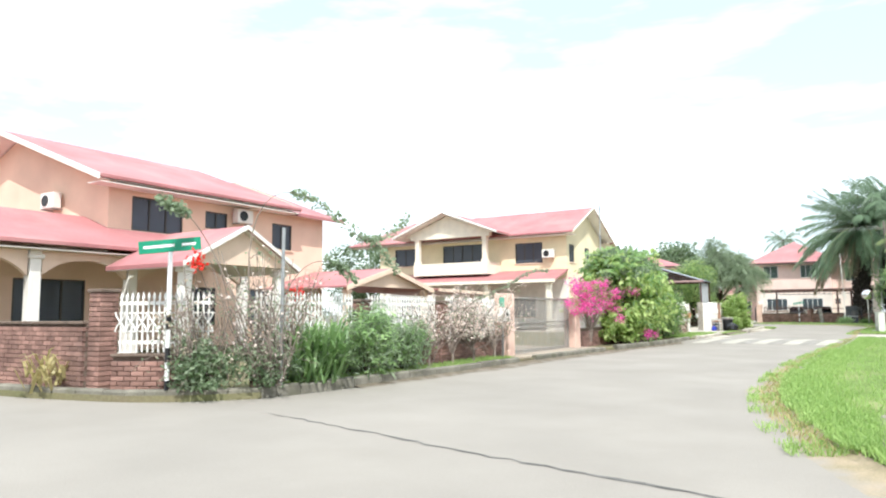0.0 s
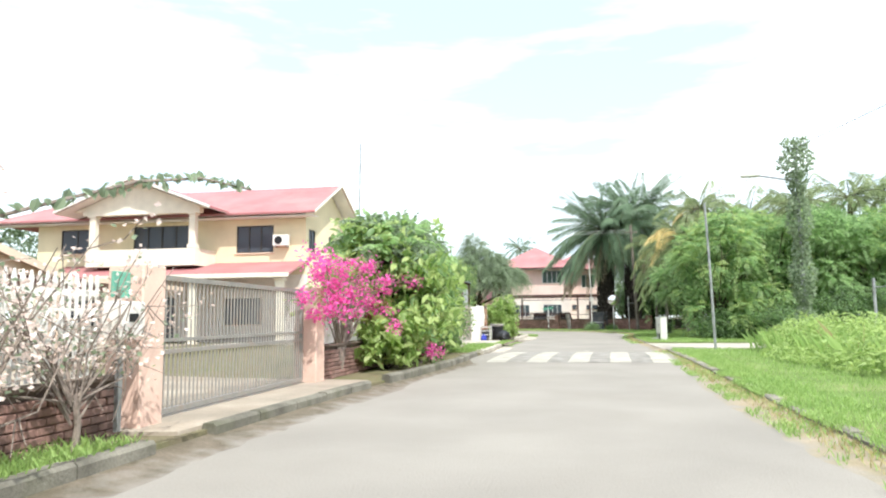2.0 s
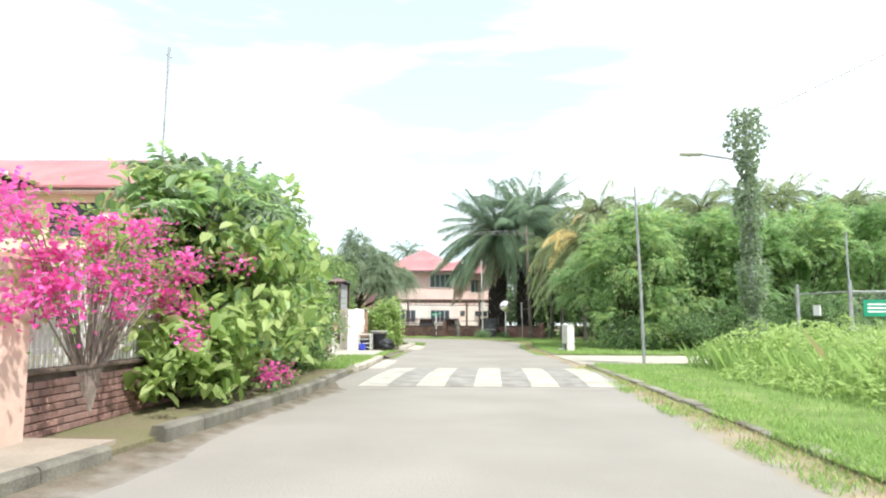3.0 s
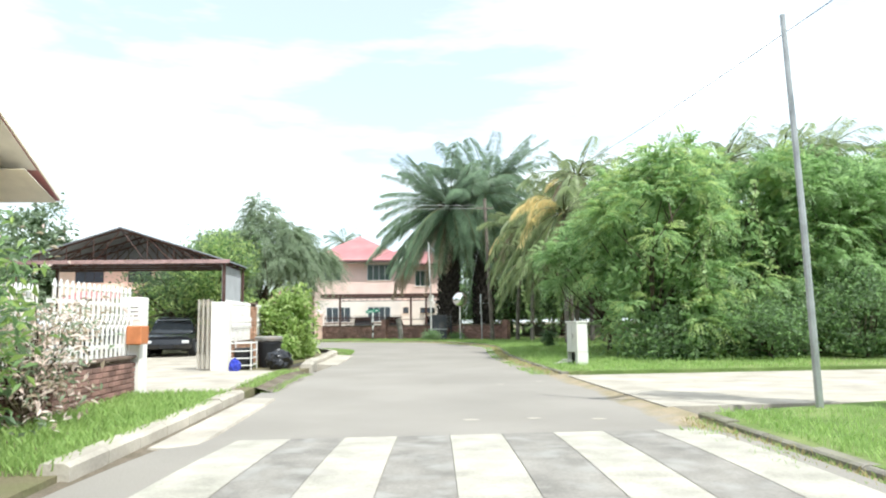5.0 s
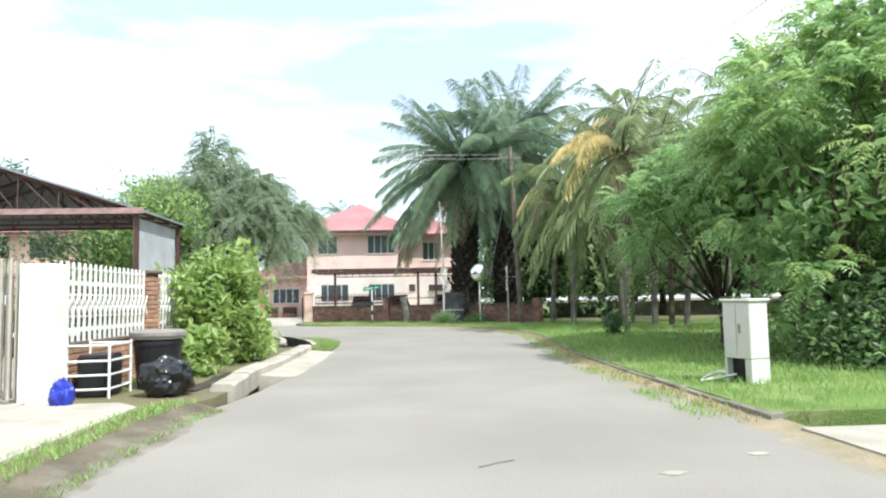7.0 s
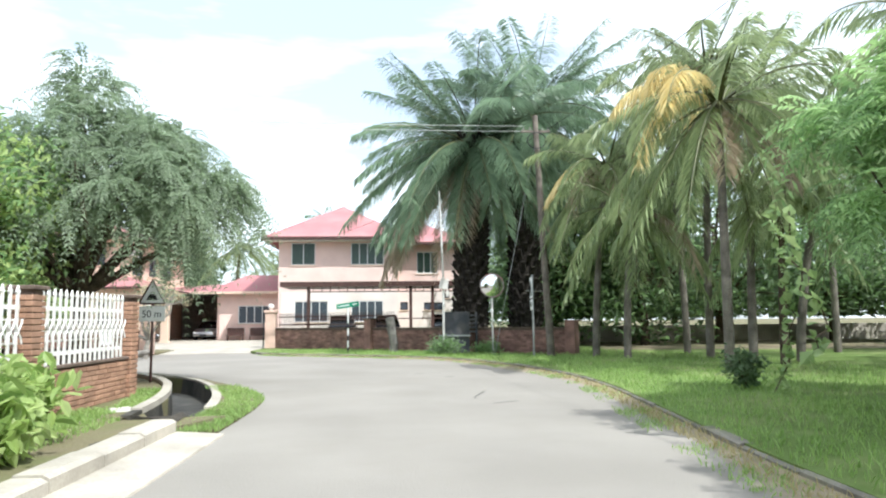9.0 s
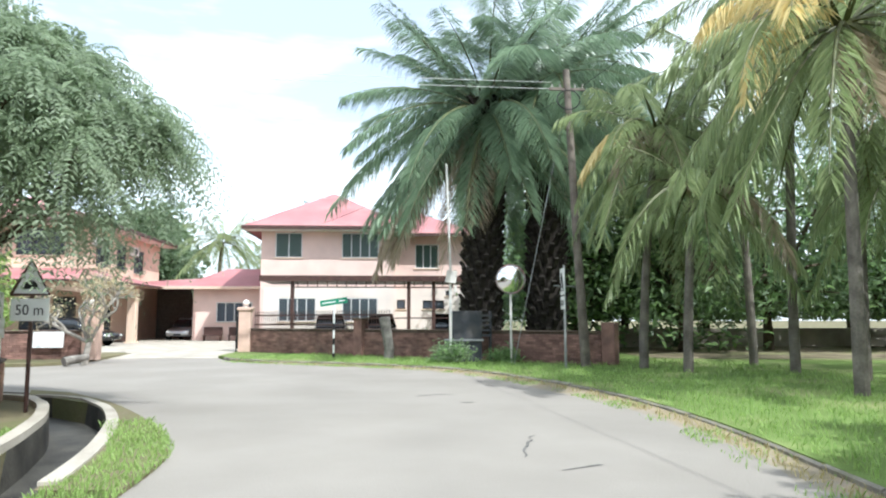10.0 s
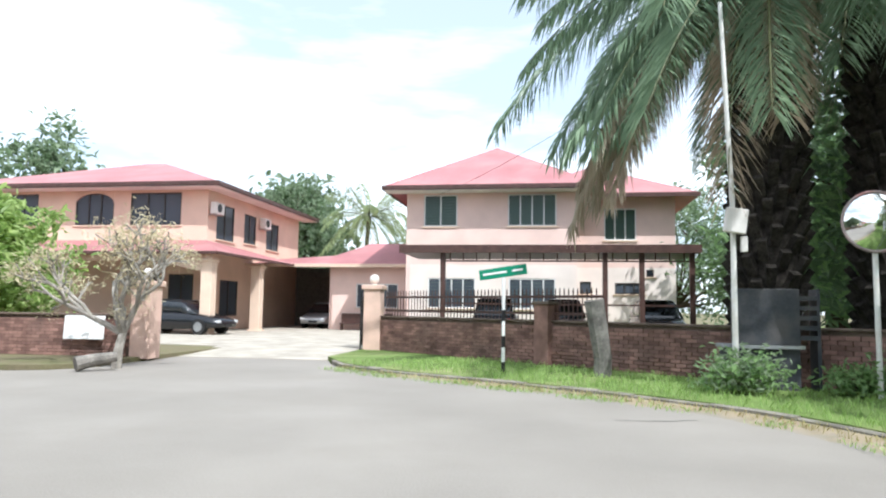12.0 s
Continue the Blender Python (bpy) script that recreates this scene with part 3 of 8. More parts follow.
kerb(CORNER_L[8:], M_KERB, "mossy concrete kerb round the corner plot")
kerb(between(LEFT, 8.4, 17.4), M_KERB, "mossy dark concrete kerb with moss and dirt")
kerb(between(LEFT, 17.6, 23.3), M_KERB, "stained low concrete edge of the gate apron", h=0.95)
kerb(between(LEFT, 23.5, 33.2), M_KERB, "mossy broken concrete kerb below the shrubs", h=1.1)
kerb(between(LEFT, 33.0, 40.2), M_CONC, "pale broken concrete kerb beside the lawn", h=1.0, wide=1.5)
kerb([(x - 0.42 * min(1, (y - 46.2) / 2.5), y) for x, y in between(LEFT, 46.2, 55.5)], M_CONC, "pale raised concrete kerb round the planting bed", h=1.1, block=2.2, wide=1.9)
structure("bed_soil", ragged_strip(list(reversed(between(LEFT, 46.4, 56.2))), 1.1, 1.5, 0.108, 9, 0.74), material("dark damp soil", (0.09, 0.075, 0.055), 0.95, scale=3, fine=30, vary=0.25, bump=0.7), "dark bare soil of the planting bed", "soil")
kerb(list(reversed(between(RIGHT, 15.5, 37.4))), M_KERB2, "weathered grassy concrete kerb on the open side", h=0.58, out=-1)
kerb(list(reversed(between(FAR, 43.3, 77))), M_KERB2, "low weathered concrete kerb round the bend with grass over it", h=0.5, out=-1)

bm = boxes((1.5, 8.0, -0.05, 1.7, 10.2, 0.13), (1.702, 8.0, 0.02, 2.5, 10.2, 0.115), bevel=0.02)
structure("culvert", bm, M_KERB2, "weathered concrete culvert slab at the grassy corner", "culvert")

# gutter slabs along the raised kerb and the old gutter by the lawn
bm = bmesh.new()
sweep(bm, [(x + 0.04, y) for x, y in between(LEFT, 34.5, 40)], [(0.0, -0.05), (0.0, 0.045), (0.42, 0.03), (0.45, -0.05)])
structure("gutter", bm, M_CONC, "broken pale concrete gutter strip along the kerb", "gutter")
bm = bmesh.new()
sweep(bm, [(x - 0.38, y) for x, y in between(LEFT, 49.0, 55.8)], [(-0.1, -0.2), (-0.1, 0.06), (0.5, 0.02), (0.52, -0.05)])
structure("gutter_east", bm, M_CONC, "pale concrete gutter slab along the kerb", "gutter")

# open drain at the bend
drain = smooth_line([(-5.55, 55.9), (-5.7, 57.3), (-5.95, 58.7), (-6.3, 60.0), (-6.75, 61.3), (-7.6, 62.9), (-9.0, 64.1), (-14, 65.2)], 4)
bm = bmesh.new()
sweep(bm, drain, [(-0.5, 0.16), (-0.36, 0.16), (-0.34, -0.3), (0.34, -0.3), (0.36, 0.045), (0.44, 0.045), (0.46, -0.3)])
structure("drain", bm, M_DRAIN, "open dark concrete storm drain round the corner", "drain")
bm = bmesh.new()
sweep(bm, drain[2:], [(-0.52, 0.1), (-0.52, 0.19), (-0.36, 0.19), (-0.355, 0.1)])
structure("drain_lip", bm, M_CONC, "pale concrete lip of the drain", "drain")
bm = bmesh.new()
sweep(bm, drain[4:-4], [(0.36, -0.1), (0.36, 0.085), (0.52, 0.075), (0.53, -0.1)])
structure("drain_edge", bm, M_CONC, "pale worn concrete edge on the road side of the drain", "drain")

# the hump with its painted zebra
hump = thing("speed_hump", "low asphalt speed hump painted in worn white stripes", "speed hump", kind="structure")
bm = bmesh.new()
Y0, Y1, SKEW = 29.9, 36.3, 0.062
prof = [(Y0 + (Y1 - Y0) * i / 16, 0.075 * math.sin(math.pi * i / 16) ** 0.8 + 0.002) for i in range(17)]
xs = [-5.5 + 5.85 * i / 2 for i in range(3)]
grid = [[bm.verts.new((x + SKEW * (y - 30), y, z)) for x in xs] for y, z in prof]
for r, s in zip(grid, grid[1:]):
    for j in range(2):
        bm.faces.new((r[j], r[j + 1], s[j + 1], s[j]))
part("hump_surface", bm, M_ROAD, hump)
NB = 9
for k in range(NB):
    w = 0.562
    x0 = -4.88 + k * w
    bm = bmesh.new()
    rows = [[bm.verts.new((x + SKEW * (y - 30), y, z + 0.006)) for x in (x0, x0 + w * 0.985)] for y, z in prof[1:-1]]
    for r, s in zip(rows, rows[1:]):
        bm.faces.new((r[0], r[1], s[1], s[0]))
    part("stripe", bm, M_WHITE if k % 2 == 0 else M_BLACKPAINT, hump, "" if k % 2 else "worn cream white stripe")


def crack(pts, w, seed):
    """A tar-filled crack lying on the road."""
    r = random.Random(seed)
    bm = bmesh.new()
    line = resample(pts, 0.18)
    prev = None
    for i, (x, y) in enumerate(line):
        k = w * r.uniform(0.3, 1.0) * math.sin(math.pi * (i + 0.5) / len(line)) ** 0.4
        dx, dy = r.uniform(-0.04, 0.04), r.uniform(-0.04, 0.04)
        cur = (bm.verts.new((x + dx - k * 0.5, y + dy + k, 0.004)), bm.verts.new((x + dx + k * 0.5, y + dy - k, 0.004)))
        if prev:
            bm.faces.new((prev[0], prev[1], cur[1], cur[0]))
        prev = cur
    ob = mesh_object("road_crack", bm, M_CRACK)
    return tagged(ob, "dark tar-filled crack across the road", "crack", "cracks in the road", "structure")


M_CRACK = material("tar in cracks", (0.21, 0.20, 0.18), 0.9, scale=6, fine=60, vary=0.25, bump=0.3)
crack([(-5.5, 7.45), (-4.3, 7.2), (-2.1, 6.6), (-0.3, 6.2), (1.2, 5.9), (2.6, 5.6)], 0.045, 1)
crack([(-2.2, 42.4), (-1.85, 42.55)], 0.02, 2)
crack([(-0.7, 57.8), (-0.3, 58.0)], 0.04, 4)
crack([(-1.9, 64.3), (-1.4, 64.6), (-1.1, 64.5)], 0.045, 5)
crack([(-0.6, 59.8), (-1.0, 58.4)], 0.03, 6)
crack([(-2.6, 70.1), (-1.6, 70.3)], 0.03, 7)
crack([(-1.2, 63.2), (-0.9, 63.3)], 0.05, 8)


def patch(x, y, w, d, seed, mat, label):
    """A thin worn spot lying on the road, with an uneven rim."""
    r = random.Random(seed)
    bm = bmesh.new()
    rim = [bm.verts.new((x + w * math.cos(a) * r.uniform(0.6, 1.1), y + d * math.sin(a) * r.uniform(0.6, 1.1), 0.004)) for a in np.linspace(0, 2 * math.pi, 15)[:-1]]
    bm.faces.new(rim)
    return tagged(mesh_object("road_patch", bm, mat), label, "patch", "worn spots on the road", "structure")


for i, (x, y) in enumerate(((-0.8, 42.0), (0.1, 42.5), (-1.9, 37.2), (-1.1, 37.2), (-0.3, 37.0))):
    patch(x, y, 0.11, 0.07, 20 + i, M_CONC, "pale worn spot on the asphalt")


# ---- houses ----
M_SLAT = material("tinted louvre slats", (0.10, 0.15, 0.13), 0.3, scale=3, fine=30, vary=0.12, bump=0)


def wpart(name, bm, mat, owner, label=""):
    """A part whose mesh is given in world metres, under an unturned thing."""
    x, y, z = owner.matrix_basis.translation
    return part(name, bm, mat, owner, label, (-x, -y, -z))


def window(owner, at, size, facing, panes=2, frame_mat=None, glass=None, sill=True, louvre=0, name="window"):
    """A framed window. at: middle of its sill on the wall's face; facing: degrees (0 looks to -y, 90 to +x)."""
    frame_mat, glass = frame_mat or M_FRAME, glass or M_GLASS
    w, h = size
    x, y, z = owner.matrix_basis.translation
    bm = bmesh.new()
    t = 0.06
    pw = (w - t) / panes
    panel_wall(bm, (-w / 2, 0.02), (w / 2, 0.02), 0, h, 0.1, [(i * pw + t, t, (i + 1) * pw, h - t) for i in range(panes)], 0)
    win = part(name, bm, frame_mat, owner, "", (at[0] - x, at[1] - y, at[2] - z), facing)
    for i in range(louvre):
        zz = t + (h - 2 * t) * (i + 1) / (louvre + 1)
        part("slat", boxes((-w / 2 + t, 0.045, zz - 0.012, w / 2 - t, 0.06, zz + 0.012)), M_SLAT, win)
    for i in range(panes):
        u = -w / 2 + (w - t) * i / panes + t
        part("pane", boxes((u, 0.066, t, u + pw - t, 0.076, h - t)), glass, win)
    if sill:
        part("sill", boxes((-w / 2 - 0.08, -0.07, -0.07, w / 2 + 0.08, 0.1, -0.002), bevel=0.01), M_PEACHTRIM, win)
    return win


def air_conditioner(at, facing, label="white wall-mounted air conditioner outdoor unit"):
    t = thing("air_conditioner", label, "air conditioner", at, facing, "air conditioners")
    part("casing", boxes((-0.42, -0.42, 0, 0.42, -0.1, 0.58), bevel=0.02), M_TRIMP, t)
    bm = bmesh.new()
    bmesh.ops.create_cone(bm, cap_ends=True, segments=20, radius1=0.21, radius2=0.21, depth=0.03, matrix=pose(-0.1, -0.43, 0.29, 90))
    part("fan_grille", bm, M_BLACK, t, "dark round fan grille")
    for u in (-0.35, 0.3):
        part("bracket", boxes((u, -0.42, -0.05, u + 0.05, 0, -0.003)), M_GALV, t)
    return t


def gable_roof_x(o, x0, x1, yc, half, z_eave, z_ridge, mat=None, t=0.12, hip=0.0, name="roof"):
    """A roof with its ridge along x; hip: how far the ridge stops short of the x0 end."""
    bm = bmesh.new()
    r0 = x0 + hip
    for s in (-1, 1):
        slab(bm, [(x0, yc + s * half, z_eave), (x1, yc + s * half, z_eave), (x1, yc, z_ridge), (r0, yc, z_ridge)], t)
    if hip:
        slab(bm, [(x0, yc - half, z_eave), (x0, yc + half, z_eave), (r0, yc, z_ridge)], t)
    roof = wpart(name, bm, mat or M_ROOF, o)
    bm = bmesh.new()
    for s in (-1, 1):
        slab(bm, [(x0 + 0.03, yc + s * (half - 0.03), z_eave - t - 0.004), (x1 - 0.03, yc + s * (half - 0.03), z_eave - t - 0.004), (x1 - 0.03, yc, z_ridge - t - 0.004), (r0, yc, z_ridge - t - 0.004)], 0.02)
    wpart("lining", bm, M_SOFFIT, o, "white boarded underside of the eaves")
    return roof


def gable_roof_y(o, y0, y1, xc, half, z_eave, z_ridge, mat=None, t=0.12, name="roof"):
    bm = bmesh.new()
    for s in (-1, 1):
        slab(bm, [(xc + s * half, y0, z_eave), (xc + s * half, y1, z_eave), (xc, y1, z_ridge), (xc, y0, z_ridge)], t)
    roof = wpart(name, bm, mat or M_ROOF, o)
    bm = bmesh.new()
    for s in (-1, 1):
        slab(bm, [(xc + s * (half - 0.03), y0 + 0.03, z_eave - t - 0.004), (xc + s * (half - 0.03), y1 - 0.03, z_eave - t - 0.004), (xc, y1 - 0.03, z_ridge - t - 0.004), (xc, y0 + 0.03, z_ridge - t - 0.004)], 0.02)
    wpart("lining", bm, M_SOFFIT, o, "white boarded underside of the eaves")
    return roof


def hip_roof(o, x0, x1, y0, y1, z_eave, z_ridge, mat=None, t=0.12, name="roof"):
    bm = bmesh.new()
    w, d = x1 - x0, y1 - y0
    if w >= d:
        a, b = (x0 + d / 2, (y0 + y1) / 2, z_ridge), (x1 - d / 2, (y0 + y1) / 2, z_ridge)
        slab(bm, [(x0, y0, z_eave), (x1, y0, z_eave), b, a], t)
        slab(bm, [(x1, y1, z_eave), (x0, y1, z_eave), a, b], t)
        slab(bm, [(x0, y1, z_eave), (x0, y0, z_eave), a], t)
        slab(bm, [(x1, y0, z_eave), (x1, y1, z_eave), b], t)
    else:
        a, b = ((x0 + x1) / 2, y0 + w / 2, z_ridge), ((x0 + x1) / 2, y1 - w / 2, z_ridge)
        slab(bm, [(x0, y0, z_eave), (x1, y0, z_eave), a], t)
        slab(bm, [(x1, y1, z_eave), (x0, y1, z_eave), b], t)
        slab(bm, [(x1, y0, z_eave), (x1, y1, z_eave), b, a], t)
        slab(bm, [(x0, y1, z_eave), (x0, y0, z_eave), a, b], t)
    return wpart(name, bm, mat or M_ROOF, o)


def beam(o, a, b, w, h, mat, name="fascia", label=""):
    """A board between two points, upright, w thick and h high, hanging from the line."""
    a, b = Vector(a), Vector(b)
    d = b - a
    flat = Vector((d.x, d.y, 0)).normalized() if Vector((d.x, d.y, 0)).length > 1e-6 else Vector((1, 0, 0))
    s = Vector((-flat.y, flat.x, 0)) * w / 2
    bm = bmesh.new()
    v = [bm.verts.new(p) for p in (a - s, a + s, b + s, b - s)] + [bm.verts.new(p - Vector((0, 0, h))) for p in (a - s, a + s, b + s, b - s)]
    for f in ((0, 1, 2, 3), (7, 6, 5, 4), (0, 4, 5, 1), (1, 5, 6, 2), (2, 6, 7, 3), (3, 7, 4, 0)):
        bm.faces.new([v[i] for i in f])
    bmesh.ops.recalc_face_normals(bm, faces=bm.faces[:])
    return wpart(name, bm, mat, o, label)


def wall(o, a, b, z0, z1, mat, holes=(), thick=0.2, label="", start=None):
    bm = bmesh.new()
    panel_wall(bm, a, b, z0, z1, thick, holes, start)
    return wpart("wall", bm, mat, o, label)


def gable_end(o, pts, along, mat, thick=0.2):
    """A triangular wall. pts: three points of its face; along: its way inwards."""
    bm = bmesh.new()
    f = [bm.verts.new(p) for p in pts]
    g = [bm.verts.new(Vector(p) + Vector(along) * thick) for p in pts]
    bm.faces.new(f), bm.faces.new(list(reversed(g)))
    for i in range(3):
        bm.faces.new((f[i], f[(i + 1) % 3], g[(i + 1) % 3], g[i]))
    bmesh.ops.recalc_face_normals(bm, faces=bm.faces[:])
    return wpart("gable_wall", bm, mat, o)


def column(o, x, y, z0, z1, r, mat, name="column"):
    bm = bmesh.new()
    box(bm, x - r, y - r, z0, x + r, y + r, z1, 0.02)
    box(bm, x - r * 1.35, y - r * 1.35, z1 - 0.25, x + r * 1.35, y + r * 1.35, z1 - 0.12, 0.02)
    box(bm, x - r * 1.35, y - r * 1.35, z0, x + r * 1.35, y + r * 1.35, z0 + 0.18, 0.02)
    return wpart(name, bm, mat, o)


def arch_wall(o, a, b, z0, z1, rise, mat, thick=0.18):
    """A spandrel beam whose underside is a flat arch, from a to b."""
    a, b = Vector(a), Vector(b)
    d = b - a
    s = Vector((-d.y, d.x)).normalized() * thick
    bm = bmesh.new()
    n = 14
    rows = []
    for i in range(n + 1):
        t = i / n
        p = a + d * t
        z = z0 + rise * (1 - abs(2 * t - 1) ** 2.6)
        rows.append([bm.verts.new((*q, k)) for q in (p, p + s) for k in (z, z1)])
    for u, v in zip(rows, rows[1:]):
        bm.faces.new((u[0], v[0], v[1], u[1])), bm.faces.new((u[2], u[3], v[3], v[2]))
        bm.faces.new((u[0], u[2], v[2], v[0])), bm.faces.new((u[1], v[1], v[3], u[3]))
    bmesh.ops.recalc_face_normals(bm, faces=bm.faces[:])
    return wpart("arch", bm, mat, o)


# -- house with the corner garden
h1 = thing("house", "two-storey peach house with pink-red metal roofs and a porch", "house", (-26.9, 16, 0))
X, E = -20.8, M_PEACH
wall(h1, (X, 14.6), (X, 25.6), 3.4, 6.05, E, [(0.9, 4.35, 3.05, 5.6), (4.1, 4.75, 5.2, 5.45), (7.7, 4.2, 8.9, 5.35)])
wall(h1, (-33, 14.6), (X, 14.6), 3.4, 6.05, E)
wall(h1, (X, 25.6), (-33, 25.6), 0, 6.05, E)
wall(h1, (-33, 25.6), (-33, 8), 0, 6.05, E)
wall(h1, (X, 8.0), (X, 25.6), 0, 3.39, E, [(1.0, 0.9, 2.9, 2.5), (3.6, 0.9, 5.9, 2.5), (9.5, 0.9, 11.3, 2.4), (13.0, 0.9, 14.8, 2.4)])
wall(h1, (-33, 8.0), (X, 8.0), 0, 3.4, E)
for ya, yb, z0, z1, p in ((15.5, 17.65, 4.35, 5.6, 3), (18.7, 19.8, 4.75, 5.45, 2), (22.3, 23.5, 4.2, 5.35, 2)):
    window(h1, (X, (ya + yb) / 2, z0), (yb - ya, z1 - z0), 90, p)
for ya, yb in ((9.0, 10.9), (11.6, 13.9), (17.5, 19.3), (21.0, 22.8)):
    window(h1, (X, (ya + yb) / 2, 0.9), (yb - ya, 1.6 if ya < 15 else 1.5), 90, 3)
gable_end(h1, [(-33, 14.6, 6.05), (X, 14.6, 6.05), (-26.9, 14.6, 8.35)], (0, 1, 0), E)
gable_end(h1, [(X, 25.6, 6.05), (-33, 25.6, 6.05), (-26.9, 25.6, 8.35)], (0, -1, 0), E)
gable_roof_y(h1, 13.75, 23.2, -26.9, 6.95, 6.02, 8.55)
gable_roof_y(h1, 23.2, 26.4, -26.9, 6.7, 5.85, 8.3)
for s in (-1, 1):
    beam(h1, (-26.9 + s * 6.95, 13.72, 6.04), (-26.9, 13.72, 8.57), 0.05, 0.2, M_TRIMP, "barge_board")
beam(h1, (-19.93, 13.75, 6.03), (-19.93, 23.2, 6.03), 0.05, 0.1, M_ROOF)
beam(h1, (-20.18, 23.2, 5.86), (-20.18, 26.4, 5.86), 0.05, 0.14, M_ROOF)
wpart("soffit", boxes((-20.78, 13.8, 5.78, -19.97, 23.1, 5.81)), M_SOFFIT, h1)
# porch roof along the street side
bm = bmesh.new()
slab(bm, [(-18.0, 7.6, 3.42), (-18.0, 19.0, 3.42), (X, 19.0, 4.35), (X, 14.6, 4.35), (-22.2, 14.6, 4.85), (-22.2, 7.6, 4.85)], 0.1)
slab(bm, [(-33, 7.6, 4.85), (-22.2, 7.6, 4.85), (-22.2, 14.58, 4.85), (-33, 14.58, 4.85)], 0.1)
wpart("porch_roof", bm, M_ROOF, h1)
beam(h1, (-17.97, 7.6, 3.43), (-17.97, 19.0, 3.43), 0.05, 0.1, M_ROOF)
wpart("porch_ceiling", boxes((-20.78, 7.7, 3.18, -18.02, 18.95, 3.21)), M_SOFFIT, h1)
for yc in (8.2, 11.0, 14.0, 18.6):
    column(h1, -18.5, yc, 0, 3.18, 0.16, M_TRIMP)
for a, b in ((8.2, 11.0), (11.0, 14.0), (14.0, 18.6)):
    arch_wall(h1, (-18.4, a + 0.2), (-18.4, b - 0.2), 2.45, 3.17, 0.5, M_PEACHTRIM)
# car porch with its small gable
gable_roof_x(h1, -18.0, -14.4, 15.1, 2.25, 2.78, 4.0)
gable_end(h1, [(-14.62, 13.1, 2.8), (-14.62, 17.1, 2.8), (-14.62, 15.1, 3.83)], (-1, 0, 0), M_PEACHTRIM)
for s in (-1, 1):
    beam(h1, (-14.37, 15.1 + s * 2.25, 2.8), (-14.37, 15.1, 4.02), 0.05, 0.13, M_TRIMP, "barge_board")
    column(h1, -14.9, 15.1 + s * 1.8, 0, 2.78, 0.15, M_TRIMP)
air_conditioner((X, 20.4, 5.1), 90)
air_conditioner((-24.0, 14.6, 5.25), 0, "white air conditioner unit on the gable wall")

# second, lower porch towards the court
bm = bmesh.new()
slab(bm, [(-20.75, 21.9, 2.45), (-16.2, 21.9, 2.45), (-16.2, 25.0, 3.3), (-20.75, 25.0, 3.3)], 0.07)
slab(bm, [(-16.2, 28.3, 2.45), (-20.75, 28.3, 2.45), (-20.75, 25.0, 3.3), (-16.2, 25.0, 3.3)], 0.07)
slab(bm, [(-15.9, 28.32, 2.5), (-15.9, 33.2, 2.4), (-20.75, 33.2, 2.4), (-20.75, 28.32, 2.5)], 0.06)
wpart("court_roof", bm, M_ROOF, h1)
gable_end(h1, [(-16.4, 22.4, 2.46), (-16.4, 27.8, 2.46), (-16.4, 25.0, 3.17)], (-1, 0, 0), M_PEACHTRIM, 0.1)
for ya in (21.9, 28.3):
    beam(h1, (-16.17, ya, 2.46), (-16.17, 25.0, 3.32), 0.05, 0.2, M_PEACHTRIM, "barge_board")
beam(h1, (-15.87, 28.3, 2.5), (-15.87, 33.2, 2.42), 0.05, 0.14, M_PEACHTRIM)
for yc in (22.3, 27.9, 32.8):
    column(h1, -16.5, yc, 0, 2.42, 0.12, M_PEACHTRIM)

# -- cream house behind the gate
h2 = thing("house", "two-storey cream yellow house with a gabled balcony", "house", (-24, 48, 0))
Y, E = 45.0, M_CREAM
wall(h2, (-32, Y), (-16, Y), 3.6, 6.95, E, [(1.5, 5.0, 3.5, 6.35), (6.0, 4.95, 9.4, 6.4), (12.1, 4.8, 14.2, 6.25)])
wall(h2, (-32, Y), (-16, Y), 0, 3.6, M_TRIMP, [(2, 1.0, 4, 2.4), (6.2, 0, 8.6, 2.5), (11.5, 1.0, 13.6, 2.4)])
wall(h2, (-16, Y), (-16, 51.8), 0, 6.95, E, [(0.45, 4.8, 1.4, 6.05), (3.5, 5.2, 4.4, 6.0)])
wall(h2, (-16, 51.8), (-32, 51.8), 0, 6.95, E)
wall(h2, (-32, 51.8), (-32, Y), 0, 6.95, E)
for xa, xb, z0, z1, p in ((-30.5, -28.5, 5.0, 6.35, 2), (-26, -22.6, 4.95, 6.4, 4), (-19.9, -17.8, 4.8, 6.25, 3)):
    window(h2, ((xa + xb) / 2, Y, z0), (xb - xa, z1 - z0), 0, p)
window(h2, (-16, 45.93, 4.8), (0.95, 1.25), 90, 2)
window(h2, (-16, 48.95, 5.2), (0.9, 0.8), 90, 2)
window(h2, (-29, Y, 1.0), (2.0, 1.4), 0, 3)
window(h2, (-19.45, Y, 1.0), (2.1, 1.4), 0, 3)
window(h2, (-24.6, Y, 0.02), (2.4, 2.48), 0, 2, sill=False, name="glass_door")
gable_end(h2, [(-16, 45, 6.95), (-16, 51.8, 6.95), (-16, 48.4, 8.7)], (-1, 0, 0), E)
gable_roof_x(h2, -34.5, -15.2, 48.4, 4.25, 6.8, 8.9, hip=3.6, t=0.09)
bm = bmesh.new()
slab(bm, [(-34.5, 52.66, 6.79), (-15.2, 52.66, 6.79), (-15.2, 54.3, 5.98), (-34.5, 54.3, 5.98)], 0.09)
wpart("rear_eave", bm, M_ROOF, h2)
bm = bmesh.new()
slab(bm, [(-34.4, 52.0, 6.6), (-15.3, 52.0, 6.6), (-15.3, 54.25, 5.86), (-34.4, 54.25, 5.86)], 0.03)
